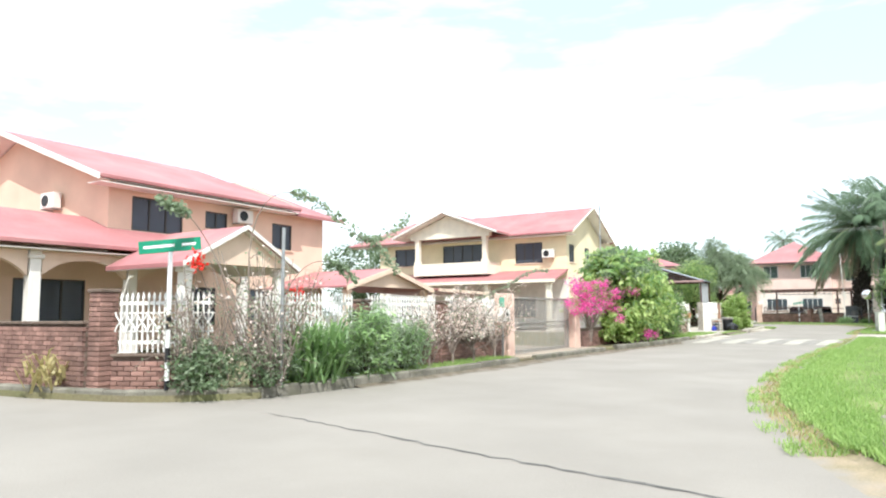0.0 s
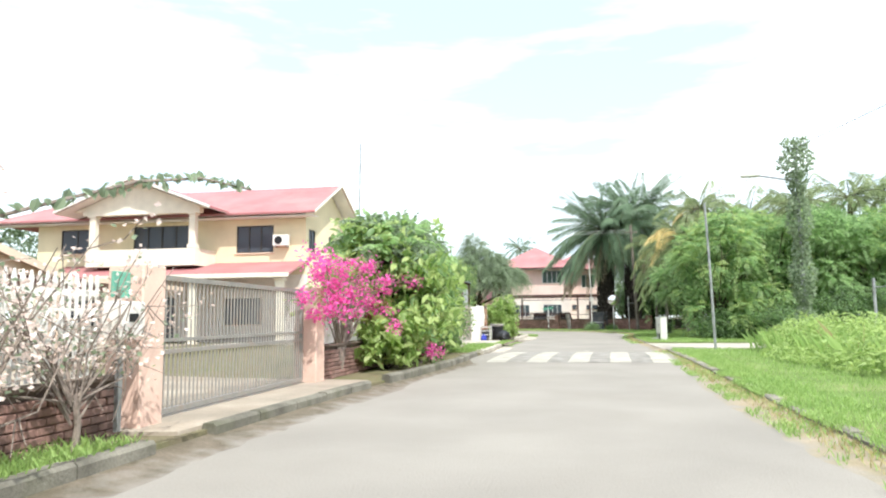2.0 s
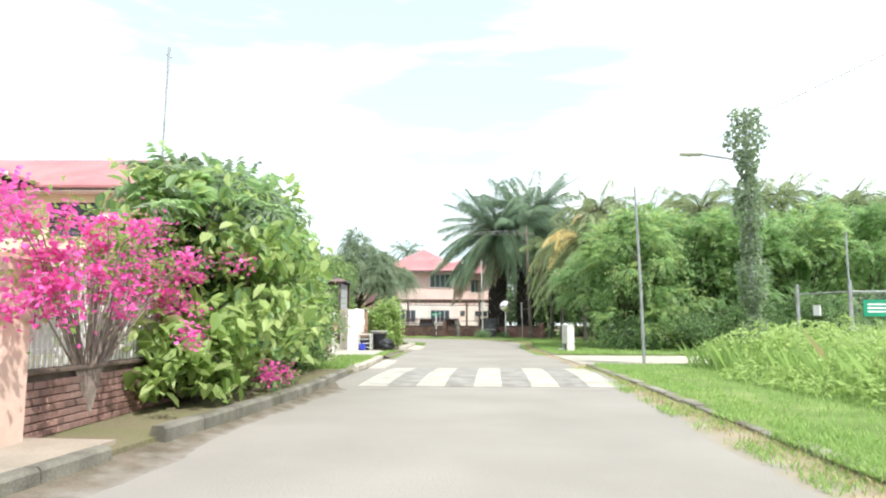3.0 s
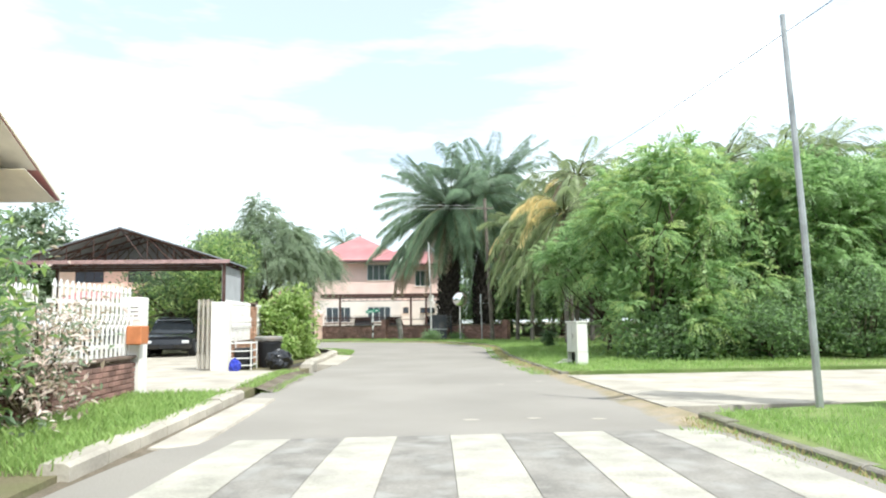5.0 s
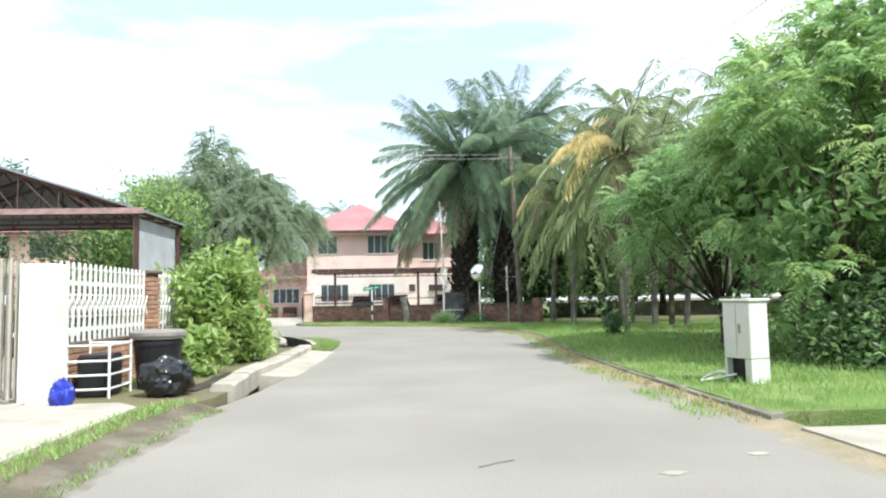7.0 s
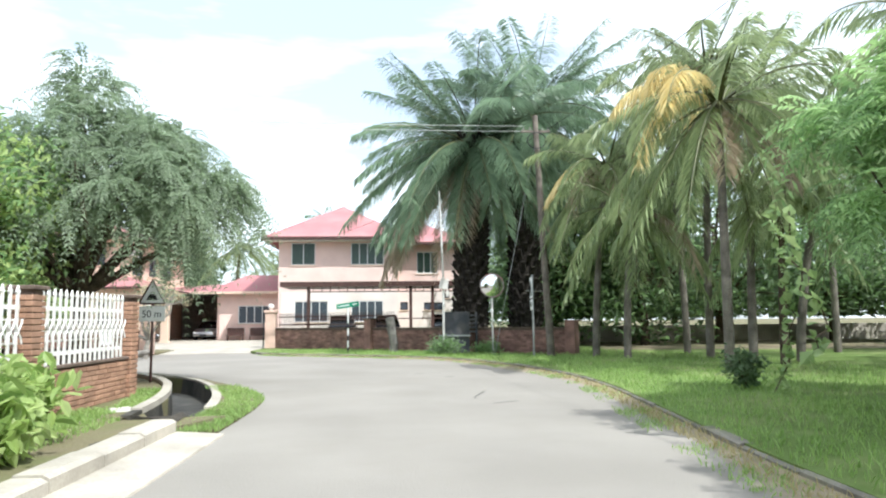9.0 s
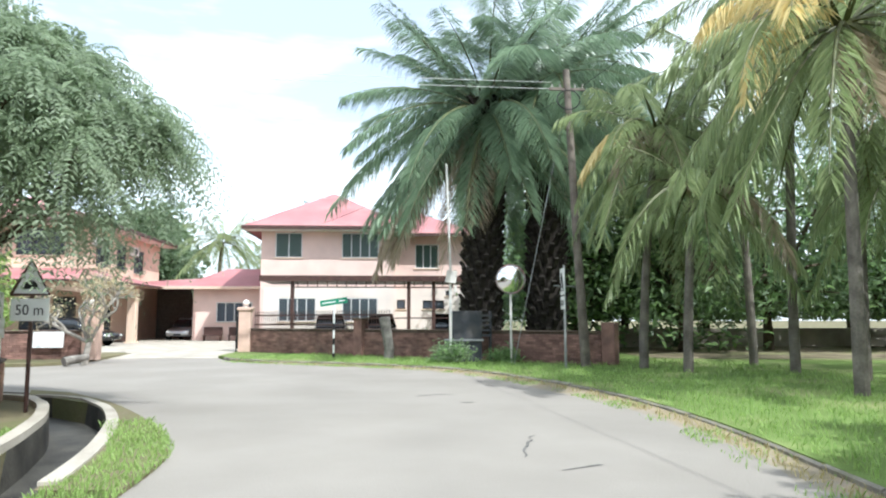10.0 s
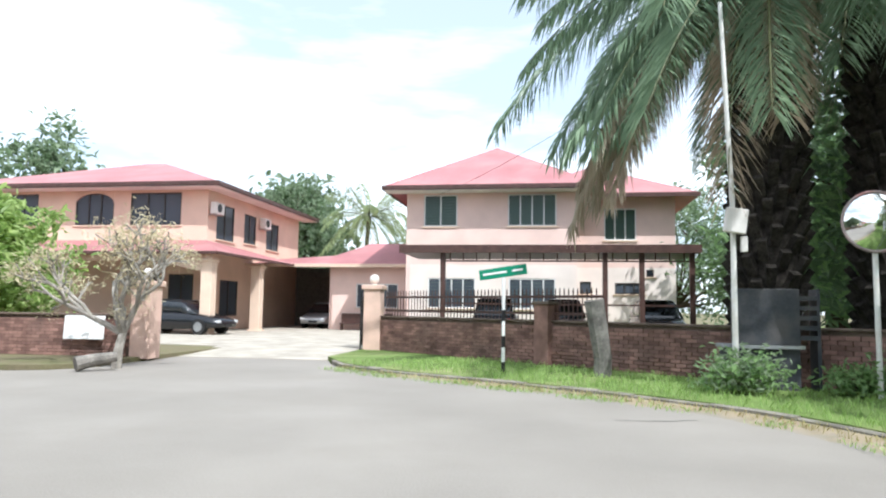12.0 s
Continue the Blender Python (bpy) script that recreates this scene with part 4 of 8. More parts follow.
wpart("rear_soffit", bm, M_CREAMTRIM, h2)
beam(h2, (-15.17, 52.66, 6.8), (-15.17, 54.3, 5.99), 0.05, 0.1, M_CREAMTRIM, "barge_board")
for s in (-1, 1):
    beam(h2, (-15.17, 48.4 + s * 4.25, 6.82), (-15.17, 48.4, 8.92), 0.05, 0.1, M_CREAMTRIM, "barge_board")
beam(h2, (-34.5, 44.12, 6.82), (-15.2, 44.12, 6.82), 0.05, 0.1, M_ROOF)
wpart("soffit", boxes((-34.4, 44.2, 6.6, -15.3, 44.98, 6.63)), M_SOFFIT, h2)
# balcony
wpart("balcony_floor", boxes((-27.3, 42.9, 4.05, -21.1, 44.99, 4.3)), M_CREAMTRIM, h2)
wpart("parapet", boxes((-27.3, 42.9, 4.304, -21.1, 43.05, 4.92), (-27.3, 43.054, 4.304, -27.15, 44.98, 4.92), (-21.25, 43.054, 4.304, -21.1, 44.98, 4.92)), M_CREAMTRIM, h2)
for xc in (-27.05, -21.35):
    column(h2, xc, 43.15, 4.93, 6.9, 0.17, M_CREAMTRIM)
wpart("balcony_beam", boxes((-27.6, 42.95, 6.75, -20.9, 43.3, 6.98)), M_CREAMTRIM, h2)
gable_end(h2, [(-28.2, 43.0, 6.99), (-20.6, 43.0, 6.99), (-24.4, 43.0, 8.4)], (0, 1, 0), M_CREAMTRIM)
gable_roof_y(h2, 42.3, 48.0, -24.4, 4.4, 6.95, 8.62)
for s in (-1, 1):
    beam(h2, (-24.4 + s * 4.4, 42.27, 6.97), (-24.4, 42.27, 8.64), 0.05, 0.13, M_TRIMP, "barge_board")
# lower roof along the front
bm = bmesh.new()
slab(bm, [(-30.0, 41.4, 3.45), (-15.4, 41.4, 3.45), (-15.9, Y, 4.3), (-30.0, Y, 4.3)], 0.1)
wpart("porch_roof", bm, M_ROOF, h2)
beam(h2, (-30.0, 41.37, 3.46), (-15.4, 41.37, 3.46), 0.05, 0.2, M_CREAMTRIM)
for xc in (-29.3, -25.0, -20.5, -16.0):
    column(h2, xc, 41.8, 0, 3.35, 0.17, M_CREAMTRIM)
air_conditioner((-17.25, Y, 5.1), 0)
bm = tubes(([(0, 0, 0), (0, 0, 3.0), (0.04, 0, 5.5)], 0.022, 6), ([(0.04, -0.12, 5.35), (0.04, 0.12, 5.38)], 0.008, 5))
ant = thing("radio_mast", "thin pale metal antenna mast beside the house", "antenna", (-7.6, 27.3, 0.1))
part("mast", bm, M_GALV, ant)

# -- pink house at the bend
h3 = thing("house", "two-storey pale pink house with green louvre windows", "house", (-4, 97, 0))
Y, E = 94.0, M_PINK
M_PALEWALL = material("off-white wall paint", (0.80, 0.70, 0.63), 0.85, scale=0.7, fine=25, vary=0.05, bump=0.08, spec=0.2, stain=(0.62, 0.52, 0.45), stain_scale=0.5, stain_amount=0.3)
wall(h3, (-10.4, Y), (-2.2, Y), 3.45, 7.1, E, [(0.85, 5.3, 2.5, 6.85), (4.95, 5.3, 7.25, 6.85)])
wall(h3, (-10.4, Y), (-2.2, Y), 0, 3.449, M_PALEWALL, [(1.1, 1.35, 3.4, 2.8), (5.0, 1.35, 7.2, 2.8)])
wall(h3, (-2.2, Y), (-2.2, 96), 0, 7.1, E, [(0.5, 5.6, 1.2, 6.6)])
wall(h3, (-2.2, 96), (2.6, 96), 3.45, 7.1, E, [(1.4, 4.8, 2.95, 6.4)], start=0)
wall(h3, (-2.2, 96), (2.6, 96), 0, 3.449, M_PALEWALL, [(0.2, 2.15, 0.75, 2.75), (1.9, 2.15, 3.3, 2.7), (3.4, 3.0, 3.75, 3.35)], start=0)
wall(h3, (2.6, 96), (2.6, 104), 0, 7.1, E)
wall(h3, (2.6, 104), (-10.4, 104), 0, 7.1, E)
wall(h3, (-10.4, 104), (-10.4, Y), 0, 7.1, E)
G = dict(frame_mat=M_ALU, glass=M_GREENGLASS)
window(h3, (-8.72, Y, 5.3), (1.65, 1.55), 0, 2, louvre=9, **G)
window(h3, (-4.3, Y, 5.3), (2.3, 1.55), 0, 4, **G)
window(h3, (-8.15, Y, 1.35), (2.3, 1.45), 0, 4, louvre=7, frame_mat=M_ALU)
window(h3, (-4.3, Y, 1.35), (2.2, 1.45), 0, 4, louvre=7, frame_mat=M_ALU)
window(h3, (-0.03, 96, 4.8), (1.55, 1.6), 0, 3, **G)
window(h3, (-1.72, 96, 2.15), (0.55, 0.6), 0, 1)
window(h3, (0.4, 96, 2.15), (1.4, 0.55), 0, 3)
window(h3, (1.38, 96, 3.0), (0.35, 0.35), 0, 1)
window(h3, (-2.2, 94.85, 5.6), (0.7, 1.0), 90, 1)
hip_roof(h3, -11.4, -1.2, 93.0, 105, 7.15, 10.1)
hip_roof(h3, -6.0, 3.6, 95.0, 104.8, 7.0, 9.3, name="back_roof")
for a, b in (((-11.42, 92.98, 7.17), (-1.2, 92.98, 7.17)), ((-11.42, 92.98, 7.17), (-11.42, 105, 7.17)), ((-1.18, 93, 7.17), (-1.18, 95, 7.17)), ((-1.2, 94.98, 7.02), (3.62, 94.98, 7.02))):
    beam(h3, a, b, 0.05, 0.2, M_BROWNIRON)
wpart("soffit", boxes((-11.35, 93.05, 6.92, -1.25, 93.98, 6.95)), M_SOFFIT, h3)
# single-storey wing and garage bay
wall(h3, (-15.3, 97), (-10.42, 97), 0, 3.65, E, [(1.55, 1.3, 3.85, 2.6)])
wall(h3, (-15.3, 104), (-15.3, 97.2), 0, 3.65, E)
window(h3, (-12.6, 97, 1.3), (2.3, 1.3), 0, 4, frame_mat=M_ALU)
bm = bmesh.new()
slab(bm, [(-16.0, 96.2, 3.6), (-10.45, 96.2, 3.6), (-10.45, 99.2, 4.95), (-13.6, 99.2, 4.95)], 0.1)
slab(bm, [(-20.0, 96.4, 3.55), (-15.9, 96.4, 3.55), (-13.6, 99.2, 4.4), (-20.0, 99.2, 4.0)], 0.1)
slab(bm, [(-20.0, 99.2, 4.0), (-10.45, 99.2, 4.4), (-10.45, 105, 4.2), (-20.0, 105, 4.0)], 0.1)
wpart("wing_roof", bm, M_ROOF, h3)
beam(h3, (-20.0, 96.18, 3.6), (-10.45, 96.18, 3.6), 0.05, 0.16, M_PEACHTRIM)
# back wall of the garage bay, its shade painted in by dark plaster
wall(h3, (-15.3, 104.0), (-20.0, 104.0), 0, 3.8, M_ROOMSHADE)

# -- house across the driveway
M_PALEPEACH = material("pale peach wall paint", (0.78, 0.58, 0.45), 0.85, scale=0.7, fine=25, vary=0.06, bump=0.08, spec=0.2, stain=(0.64, 0.46, 0.35), stain_scale=0.5, stain_amount=0.35)
h4 = thing("house", "two-storey peach house with hipped pink-red roof", "house", (-26, 98, 0))
Y, X, E = 92.0, -19.8, M_PALEPEACH
wall(h4, (-33, Y), (X, Y), 0, 7.0, E, [(6.1, 5.2, 8.2, 6.8), (9.1, 5.2, 11.8, 6.8), (1.5, 5.2, 4.0, 6.8), (9.5, 0.9, 10.9, 2.8), (11.3, 0.9, 12.6, 2.8)])
wall(h4, (X, Y), (X, 104), 0, 7.0, E, [(0.9, 4.6, 2.8, 6.4), (4.0, 4.7, 5.5, 6.3), (6.9, 4.6, 8.7, 6.2), (1.5, 0.8, 3.5, 2.6)])
wall(h4, (X, 104), (-33, 104), 0, 7.0, E)
wall(h4, (-33, 104), (-33, Y), 0, 7.0, E)
for xa, xb in ((-26.9, -24.8), (-23.9, -21.2), (-31.5, -29.0)):
    window(h4, ((xa + xb) / 2, Y, 5.2), (xb - xa, 1.6), 0, 3)
for xa, xb in ((-23.5, -22.1), (-21.7, -20.4)):
    window(h4, ((xa + xb) / 2, Y, 0.9), (xb - xa, 1.9), 0, 2)
for ya, yb, z0, z1 in ((92.9, 94.8, 4.6, 6.4), (96.0, 97.5, 4.7, 6.3), (98.9, 100.7, 4.6, 6.2), (93.5, 95.5, 0.8, 2.6)):
    window(h4, (X, (ya + yb) / 2, z0), (yb - ya, z1 - z0), 90, 2)
bm = bmesh.new()
for sgn, xe in ((1, -26.9), (-1, -24.8)):
    rim = [(xe + sgn * 1.05 * (1 - math.cos(a_)), 6.3 + 0.5 * math.sin(a_)) for a_ in np.linspace(0, math.pi / 2, 7)] + [(xe, 6.8)]
    lo = [bm.verts.new((u, Y - 0.03, w_)) for u, w_ in rim]
    hi = [bm.verts.new((u, Y + 0.06, w_)) for u, w_ in rim]
    bm.faces.new(lo), bm.faces.new(list(reversed(hi)))
    for j in range(len(rim)):
        bm.faces.new((lo[j], lo[(j + 1) % len(rim)], hi[(j + 1) % len(rim)], hi[j]))
bmesh.ops.recalc_face_normals(bm, faces=bm.faces[:])
wpart("window_arch", bm, E, h4)
hip_roof(h4, -34.0, -18.8, 91.0, 105, 7.15, 9.6)
for a, b in (((-34, 90.98, 7.17), (-18.78, 90.98, 7.17)), ((-18.78, 91, 7.17), (-18.78, 105, 7.17))):
    beam(h4, a, b, 0.05, 0.2, M_BROWNIRON)
wpart("soffit", boxes((-33.9, 91.05, 6.92, -18.85, 91.98, 6.95), (-19.78, 92.0, 6.92, -18.85, 104.9, 6.95)), M_SOFFIT, h4)
bm = bmesh.new()
slab(bm, [(-31, 87.6, 3.55), (-17.0, 87.6, 3.55), (-19.8, 91.99, 4.45), (-31, 91.99, 4.45)], 0.1)
slab(bm, [(-17.0, 87.6, 3.55), (-17.0, 97.0, 3.55), (-19.79, 97.0, 4.3), (-19.79, 91.99, 4.45)], 0.1)
wpart("porch_roof", bm, M_ROOF, h4)
beam(h4, (-31, 87.57, 3.56), (-16.97, 87.57, 3.56), 0.05, 0.12, M_BROWNIRON)
beam(h4, (-16.97, 87.57, 3.56), (-16.97, 97.0, 3.56), 0.05, 0.12, M_BROWNIRON)
for xc, yc in ((-17.6, 88.2), (-27.4, 88.2), (-17.6, 93.0)):
    column(h4, xc, yc, 0, 3.4, 0.24, M_PEACHTRIM)
arch_wall(h4, (-27.1, 88.1), (-17.9, 88.1), 2.75, 3.42, 0.45, M_PEACHTRIM)
for yc, zz in ((92.45, 5.75), (98.2, 5.7)):
    air_conditioner((X, yc, zz), 90)

# -- carport of the pink house, brown steel
cp3 = thing("carport", "dark brown steel carport with a flat roof and truss edge", "carport", (-4, 89.5, 0.1))
wpart("carport_roof", boxes((-9.1, 86.8, 3.45, 1.9, 90.6, 3.55)), M_BROWNIRON, cp3)
wpart("edge_beam", boxes((-9.1, 86.7, 3.42, 1.9, 86.79, 3.72)), M_BROWNIRON, cp3)
for xc in (-7.45, -1.45, -0.15, 1.6):
    wpart("post", boxes((xc - 0.09, 86.9, 0.1, xc + 0.09, 87.08, 3.44)), M_BROWNIRON, cp3)
bm = bmesh.new()
box(bm, -7.35, 86.95, 3.1, 1.5, 87.0, 3.16)
for i in range(18):
    x = -7.2 + i * 0.5
    box(bm, x, 86.955, 3.162, x + 0.05, 86.995, 3.44)
wpart("truss", bm, M_BROWNIRON, cp3)
wpart("rail", boxes((-7.35, 86.96, 1.5, 1.5, 87.0, 1.56)), M_BROWNIRON, cp3)

# -- gabled carport with steel trusses
cpb = thing("carport", "open gabled carport with dark steel trusses", "carport", (-12.8, 55.5, 0.13))
XC, HALF, ZE, ZR, Y0, Y1 = -12.8, 3.85, 3.62, 4.87, 53.8, 57.3
bm = bmesh.new()
for s in (-1, 1):
    slab(bm, [(XC + s * HALF, Y0, ZE), (XC + s * HALF, Y1, ZE), (XC, Y1, ZR), (XC, Y0, ZR)], 0.05)
M_DARKROOF = material("grey roof sheet", (0.32, 0.34, 0.38), 0.6, scale=1.5, fine=20, vary=0.15, bump=0.1)
wpart("roof", bm, M_DARKROOF, cpb)
for y in (53.9, 55.0, 56.1, 57.2):
    rows = [([(XC - 3.8, y, ZE - 0.1), (XC + 3.8, y, ZE - 0.1)], 0.035, 6)]
    for s in (-1, 1):
        rows.append(([(XC + s * 3.8, y, ZE - 0.06), (XC, y, ZR - 0.1)], 0.035, 6))
        for k in (0.25, 0.5, 0.75):
            rows.append(([(XC + s * 3.8 * k, y, ZE - 0.1), (XC + s * 3.8 * k, y, ZR - 0.1 - (ZR - ZE) * k)], 0.02, 5))
            rows.append(([(XC + s * 3.8 * k, y, ZE - 0.1), (XC + s * 3.8 * max(0, k - 0.25), y, ZR - 0.1 - (ZR - ZE) * max(0, k - 0.25))], 0.02, 5))
    wpart("truss", tubes(*rows), M_BROWNIRON, cpb)
M_SHEET = material("pale grey translucent sheet", (0.52, 0.53, 0.54), 0.5, scale=2, fine=20, vary=0.1, bump=0.05)
for x in (XC - 3.7, XC + 3.7):
    for y in (54.0, 57.1):
        wpart("post", boxes((x - 0.05, y - 0.05, 0.13, x + 0.05, y + 0.05, ZE - 0.1)), M_BROWNIRON, cpb)
for i in range(10):
    wpart("side_sheet", boxes((XC + 3.6, 54.06 + i * 0.3, 1.3, XC + 3.63, 54.35 + i * 0.3, 3.45)), M_SHEET, cpb)
gable_end(cpb, [(XC - 3.8, 57.2, 3.5), (XC + 3.8, 57.2, 3.5), (XC, 57.2, 4.75)], (0, 1, 0), M_DARKROOF, 0.03)
wpart("valance", boxes((XC - 3.95, Y0 - 0.03, ZE - 0.12, XC + 3.95, Y0 - 0.005, ZE + 0.02)), material("faded maroon fascia", (0.42, 0.28, 0.27), 0.7, vary=0.15), cpb)


# ---- walls, fences, gates ----
def brick_mesh(l, w, h, name, mat=None):
    bm = bmesh.new()
    box(bm, 0, 0, 0, l, w, h, 0.006)
    me = bpy.data.meshes.new(name)
    bm.to_mesh(me)
    bm.free()
    me.materials.append(mat or M_BRICK)
    return me


BRICKS = [brick_mesh(0.215, 0.11, 0.068, "brick"), brick_mesh(0.10, 0.11, 0.068, "brick_half")]
ORANGE = [brick_mesh(0.215, 0.11, 0.068, "brick", M_BRICK2), brick_mesh(0.10, 0.11, 0.068, "brick_half", M_BRICK2)]
COURSE, STEP = 0.08, 0.227


def brick_wall(a, b, z0, height, label, side=1, single=300, cap=True, orange=False):
    """A low wall: mortar core and coursed bricks on the face (to the right of a to b when side is 1)."""
    a, b = Vector(a), Vector(b)
    length, ang = (b - a).length, math.degrees(math.atan2(b.y - a.y, b.x - a.x))
    t = thing("brick_wall", label, "wall", (a.x, a.y, z0), ang, kind="structure")
    part("core", boxes((0, -0.05, -0.1, length, 0.05, height - 0.005)), M_MORTAR, t)
    n = 0
    rest = bmesh.new()
    for c in range(int(height / COURSE)):
        x = -STEP / 2 * (c % 2)
        while x < length - 0.05:
            lo, hi = max(0, x), min(length, x + 0.215)
            if hi - lo > 0.08:
                full = hi - lo > 0.2
                y = -0.105 - RND.uniform(0, 0.008) if side > 0 else 0.0
                if n < single:
                    share("brick", (ORANGE if orange else BRICKS)[0 if full else 1], t, pose(lo, y, c * COURSE + 0.006, 0, 0, RND.uniform(-0.8, 0.8)))
                else:
                    box(rest, lo, y, c * COURSE + 0.006, hi, y + 0.11, c * COURSE + 0.074)
                n += 1
            x += STEP
    if n > single:
        ob = part("bricks", rest, M_BRICKI2 if orange else M_BRICKI, t)
        ob["kind"] = "stuff"
    else:
        rest.free()
    if cap:
        part("coping", boxes((-0.01, -0.13, height, length + 0.01, 0.08, height + 0.05), bevel=0.01), M_MORTAR, t)
    return t


def picket_mesh(h, w, name, mat):
    """A flat pointed picket with a spear tip."""
    bm = bmesh.new()
    out = [(-w / 2, 0), (w / 2, 0), (w / 2, h - 0.12), (w * 0.9, h - 0.085), (0, h), (-w * 0.9, h - 0.085), (-w / 2, h - 0.12)]
    f = [bm.verts.new((x, -0.012, z)) for x, z in out]
    g = [bm.verts.new((x, 0.012, z)) for x, z in out]
    bm.faces.new(f), bm.faces.new(list(reversed(g)))
    for i in range(len(out)):
        j = (i + 1) % len(out)
        bm.faces.new((f[i], f[j], g[j], g[i]))
    bmesh.ops.recalc_face_normals(bm, faces=bm.faces[:])
    me = bpy.data.meshes.new(name)
    bm.to_mesh(me)
    bm.free()
    me.materials.append(mat)
    return me


P_WHITE = picket_mesh(0.98, 0.026, "picket", M_WHITEIRON)
P_BROAD = picket_mesh(1.08, 0.05, "picket", M_WHITEIRON)


def scroll_mesh(name, mat, w=0.17, h=0.32):
    """A lattice piece of two crossed S-shaped bars."""
    bm = bmesh.new()
    for s in (-1, 1):
        pts = [(s * w * 0.5 * math.cos(math.pi * k / 6), 0.0, h * k / 6) for k in range(7)]
        tube(bm, pts, 0.014, 5)
    me = bpy.data.meshes.new(name)
    bm.to_mesh(me)
    bm.free()
    me.materials.append(mat)
    return me


P_SCROLL = scroll_mesh("scroll", M_WHITEIRON)


def white_fence(a, b, z0, label, pitch=0.165):
    """A white ornamental railing: spear pickets, three rails and a band of lattice."""
    a, b = Vector(a), Vector(b)
    length, ang = (b - a).length, math.degrees(math.atan2(b.y - a.y, b.x - a.x))
    t = thing("fence_panel", label, "fence", (a.x, a.y, z0), ang, "white fence panels along the street")
    broad = "ornamental" in label
    for z, k in ((0.16, 0.03), (0.34, 0.012), (0.64, 0.012), (0.8, 0.03)):
        part("rail", boxes((0, -0.02, z - k, length, 0.02, z + k)), M_WHITEIRON, t)
    n = int(length / (pitch if broad else 0.092))
    for i in range(n):
        share("picket", P_BROAD if broad else P_WHITE, t, pose((i + 0.5) * length / n, -0.034, 0.0))
        if broad or i % 2 == 0:
            share("scroll", P_SCROLL, t, pose((i + 0.5) * length / n, -0.062, 0.33))
    return t


def brick_pier(x, y, z0, h, w=0.32, label="square brick fence pier", kind=None):
    kind = kind or BRICKS
    t = thing("brick_pier", label, "pier", (x, y, z0), 0, "brick piers", "structure")
    part("core", boxes((-w / 2 + 0.03, -w / 2 + 0.03, 0, w / 2 - 0.03, w / 2 - 0.03, h - 0.004)), M_MORTAR, t)
    for c in range(int(h / COURSE)):
        k = w / 2
        z = c * COURSE + 0.006
        o = 0 if c % 2 else 1
        for q in range(4):
            for s in (0, 1):
                u = -k + s * 0.213 + (0 if o else 0.0)
                m = Matrix.Rotation(q * math.pi / 2, 4, "Z") @ Matrix.Translation((u, -k - 0.004 * RND.random(), z))
                if s == 0 or o:
                    share("brick", kind[0 if s == 0 else 1], t, m)
                else:
                    share("brick", kind[1], t, m)
    part("cap", boxes((-k - 0.03, -k - 0.03, h, k + 0.03, k + 0.03, h + 0.06), bevel=0.012), M_MORTAR, t)
    return t


WX = -7.2
# corner garden
brick_wall((-30, 7.1), (-9.45, 7.3), 0.1, 1.08, "solid red-brown brick garden wall by the side road", single=0)
brick_pier(-9.3, 7.45, 0.1, 1.6)
brick_wall((-9.1, 7.55), (-7.6, 8.3), 0.1, 0.55, "low red-brown brick base round the corner")
white_fence((-9.05, 7.58), (-7.62, 8.28), 0.72, "white spear-topped iron fence panel on brick")
brick_wall((WX, 8.75), (WX, 17.6), 0.1, 0.55, "low weathered brick wall below a white fence", single=300)
for ya, yb in ((8.75, 11.3), (11.75, 14.3), (14.75, 17.3)):
    white_fence((WX, ya), (WX, yb), 0.72, "white spear-topped iron fence panel on brick")
for y in (11.52, 14.52):
    brick_pier(WX, y, 0.1, 1.45)


def gate_pillar(x, y, z0, h, w, mat, label, cap=0.0, ball=False):
    t = thing("gate_pillar", label, "pillar", (x, y, z0), 0, "gate pillars", "structure")
    part("shaft", boxes((-w / 2, -w / 2, -0.05, w / 2, w / 2, h), bevel=0.015), mat, t)
    if cap:
        part("cap", boxes((-w / 2 - 0.06, -w / 2 - 0.06, h, w / 2 + 0.06, w / 2 + 0.06, h + cap), bevel=0.02), mat, t)
    if ball:
        bm = bmesh.new()
        bmesh.ops.create_uvsphere(bm, u_segments=18, v_segments=12, radius=0.14, matrix=Matrix.Translation((0, 0, h + cap + 0.17)))
        tube(bm, [(0, 0, h + cap), (0, 0, h + cap + 0.05)], 0.07, 12)
        for f in bm.faces:
            f.smooth = True
        part("globe_lamp", bm, M_TRIMP, t, "white round globe lamp, unlit")
    return t


gate_pillar(WX, 17.95, 0.1, 1.75, 0.42, M_PILLAR, "plain peach-painted concrete gate pillar")
gate_pillar(WX, 23.05, 0.1, 1.72, 0.42, M_PILLAR, "plain peach-painted concrete gate pillar")

# sliding gate of the cream house
gate = thing("gate", "closed grey iron sliding gate of thin upright bars", "gate", (WX - 0.05, 18.2, 0.14), 90)
GL = 4.6
part("gate_frame", boxes((0, -0.03, 0.03, GL, 0.03, 0.09), (0, -0.03, 0.72, GL, 0.03, 0.77), (0, -0.03, 0.86, GL, 0.03, 0.9), (0, -0.03, 1.58, GL, 0.03, 1.64), (0, -0.031, 0.09, 0.06, 0.031, 1.58), (GL - 0.06, -0.031, 0.09, GL, 0.031, 1.58)), M_IRON, gate)
BAR = bpy.data.meshes.new("bar")
bm = tubes(([(0, 0, 0.09), (0, 0, 1.58)], 0.012, 6))
bm.to_mesh(BAR)
bm.free()
BAR.materials.append(M_IRON)
for i in range(48):
    share("bar", BAR, gate, pose(0.1 + i * (GL - 0.2) / 47, 0, 0))
part("gate_rail", boxes((-0.3, -0.05, -0.02, GL + 0.3, 0.05, 0.01)), M_IRON, gate)
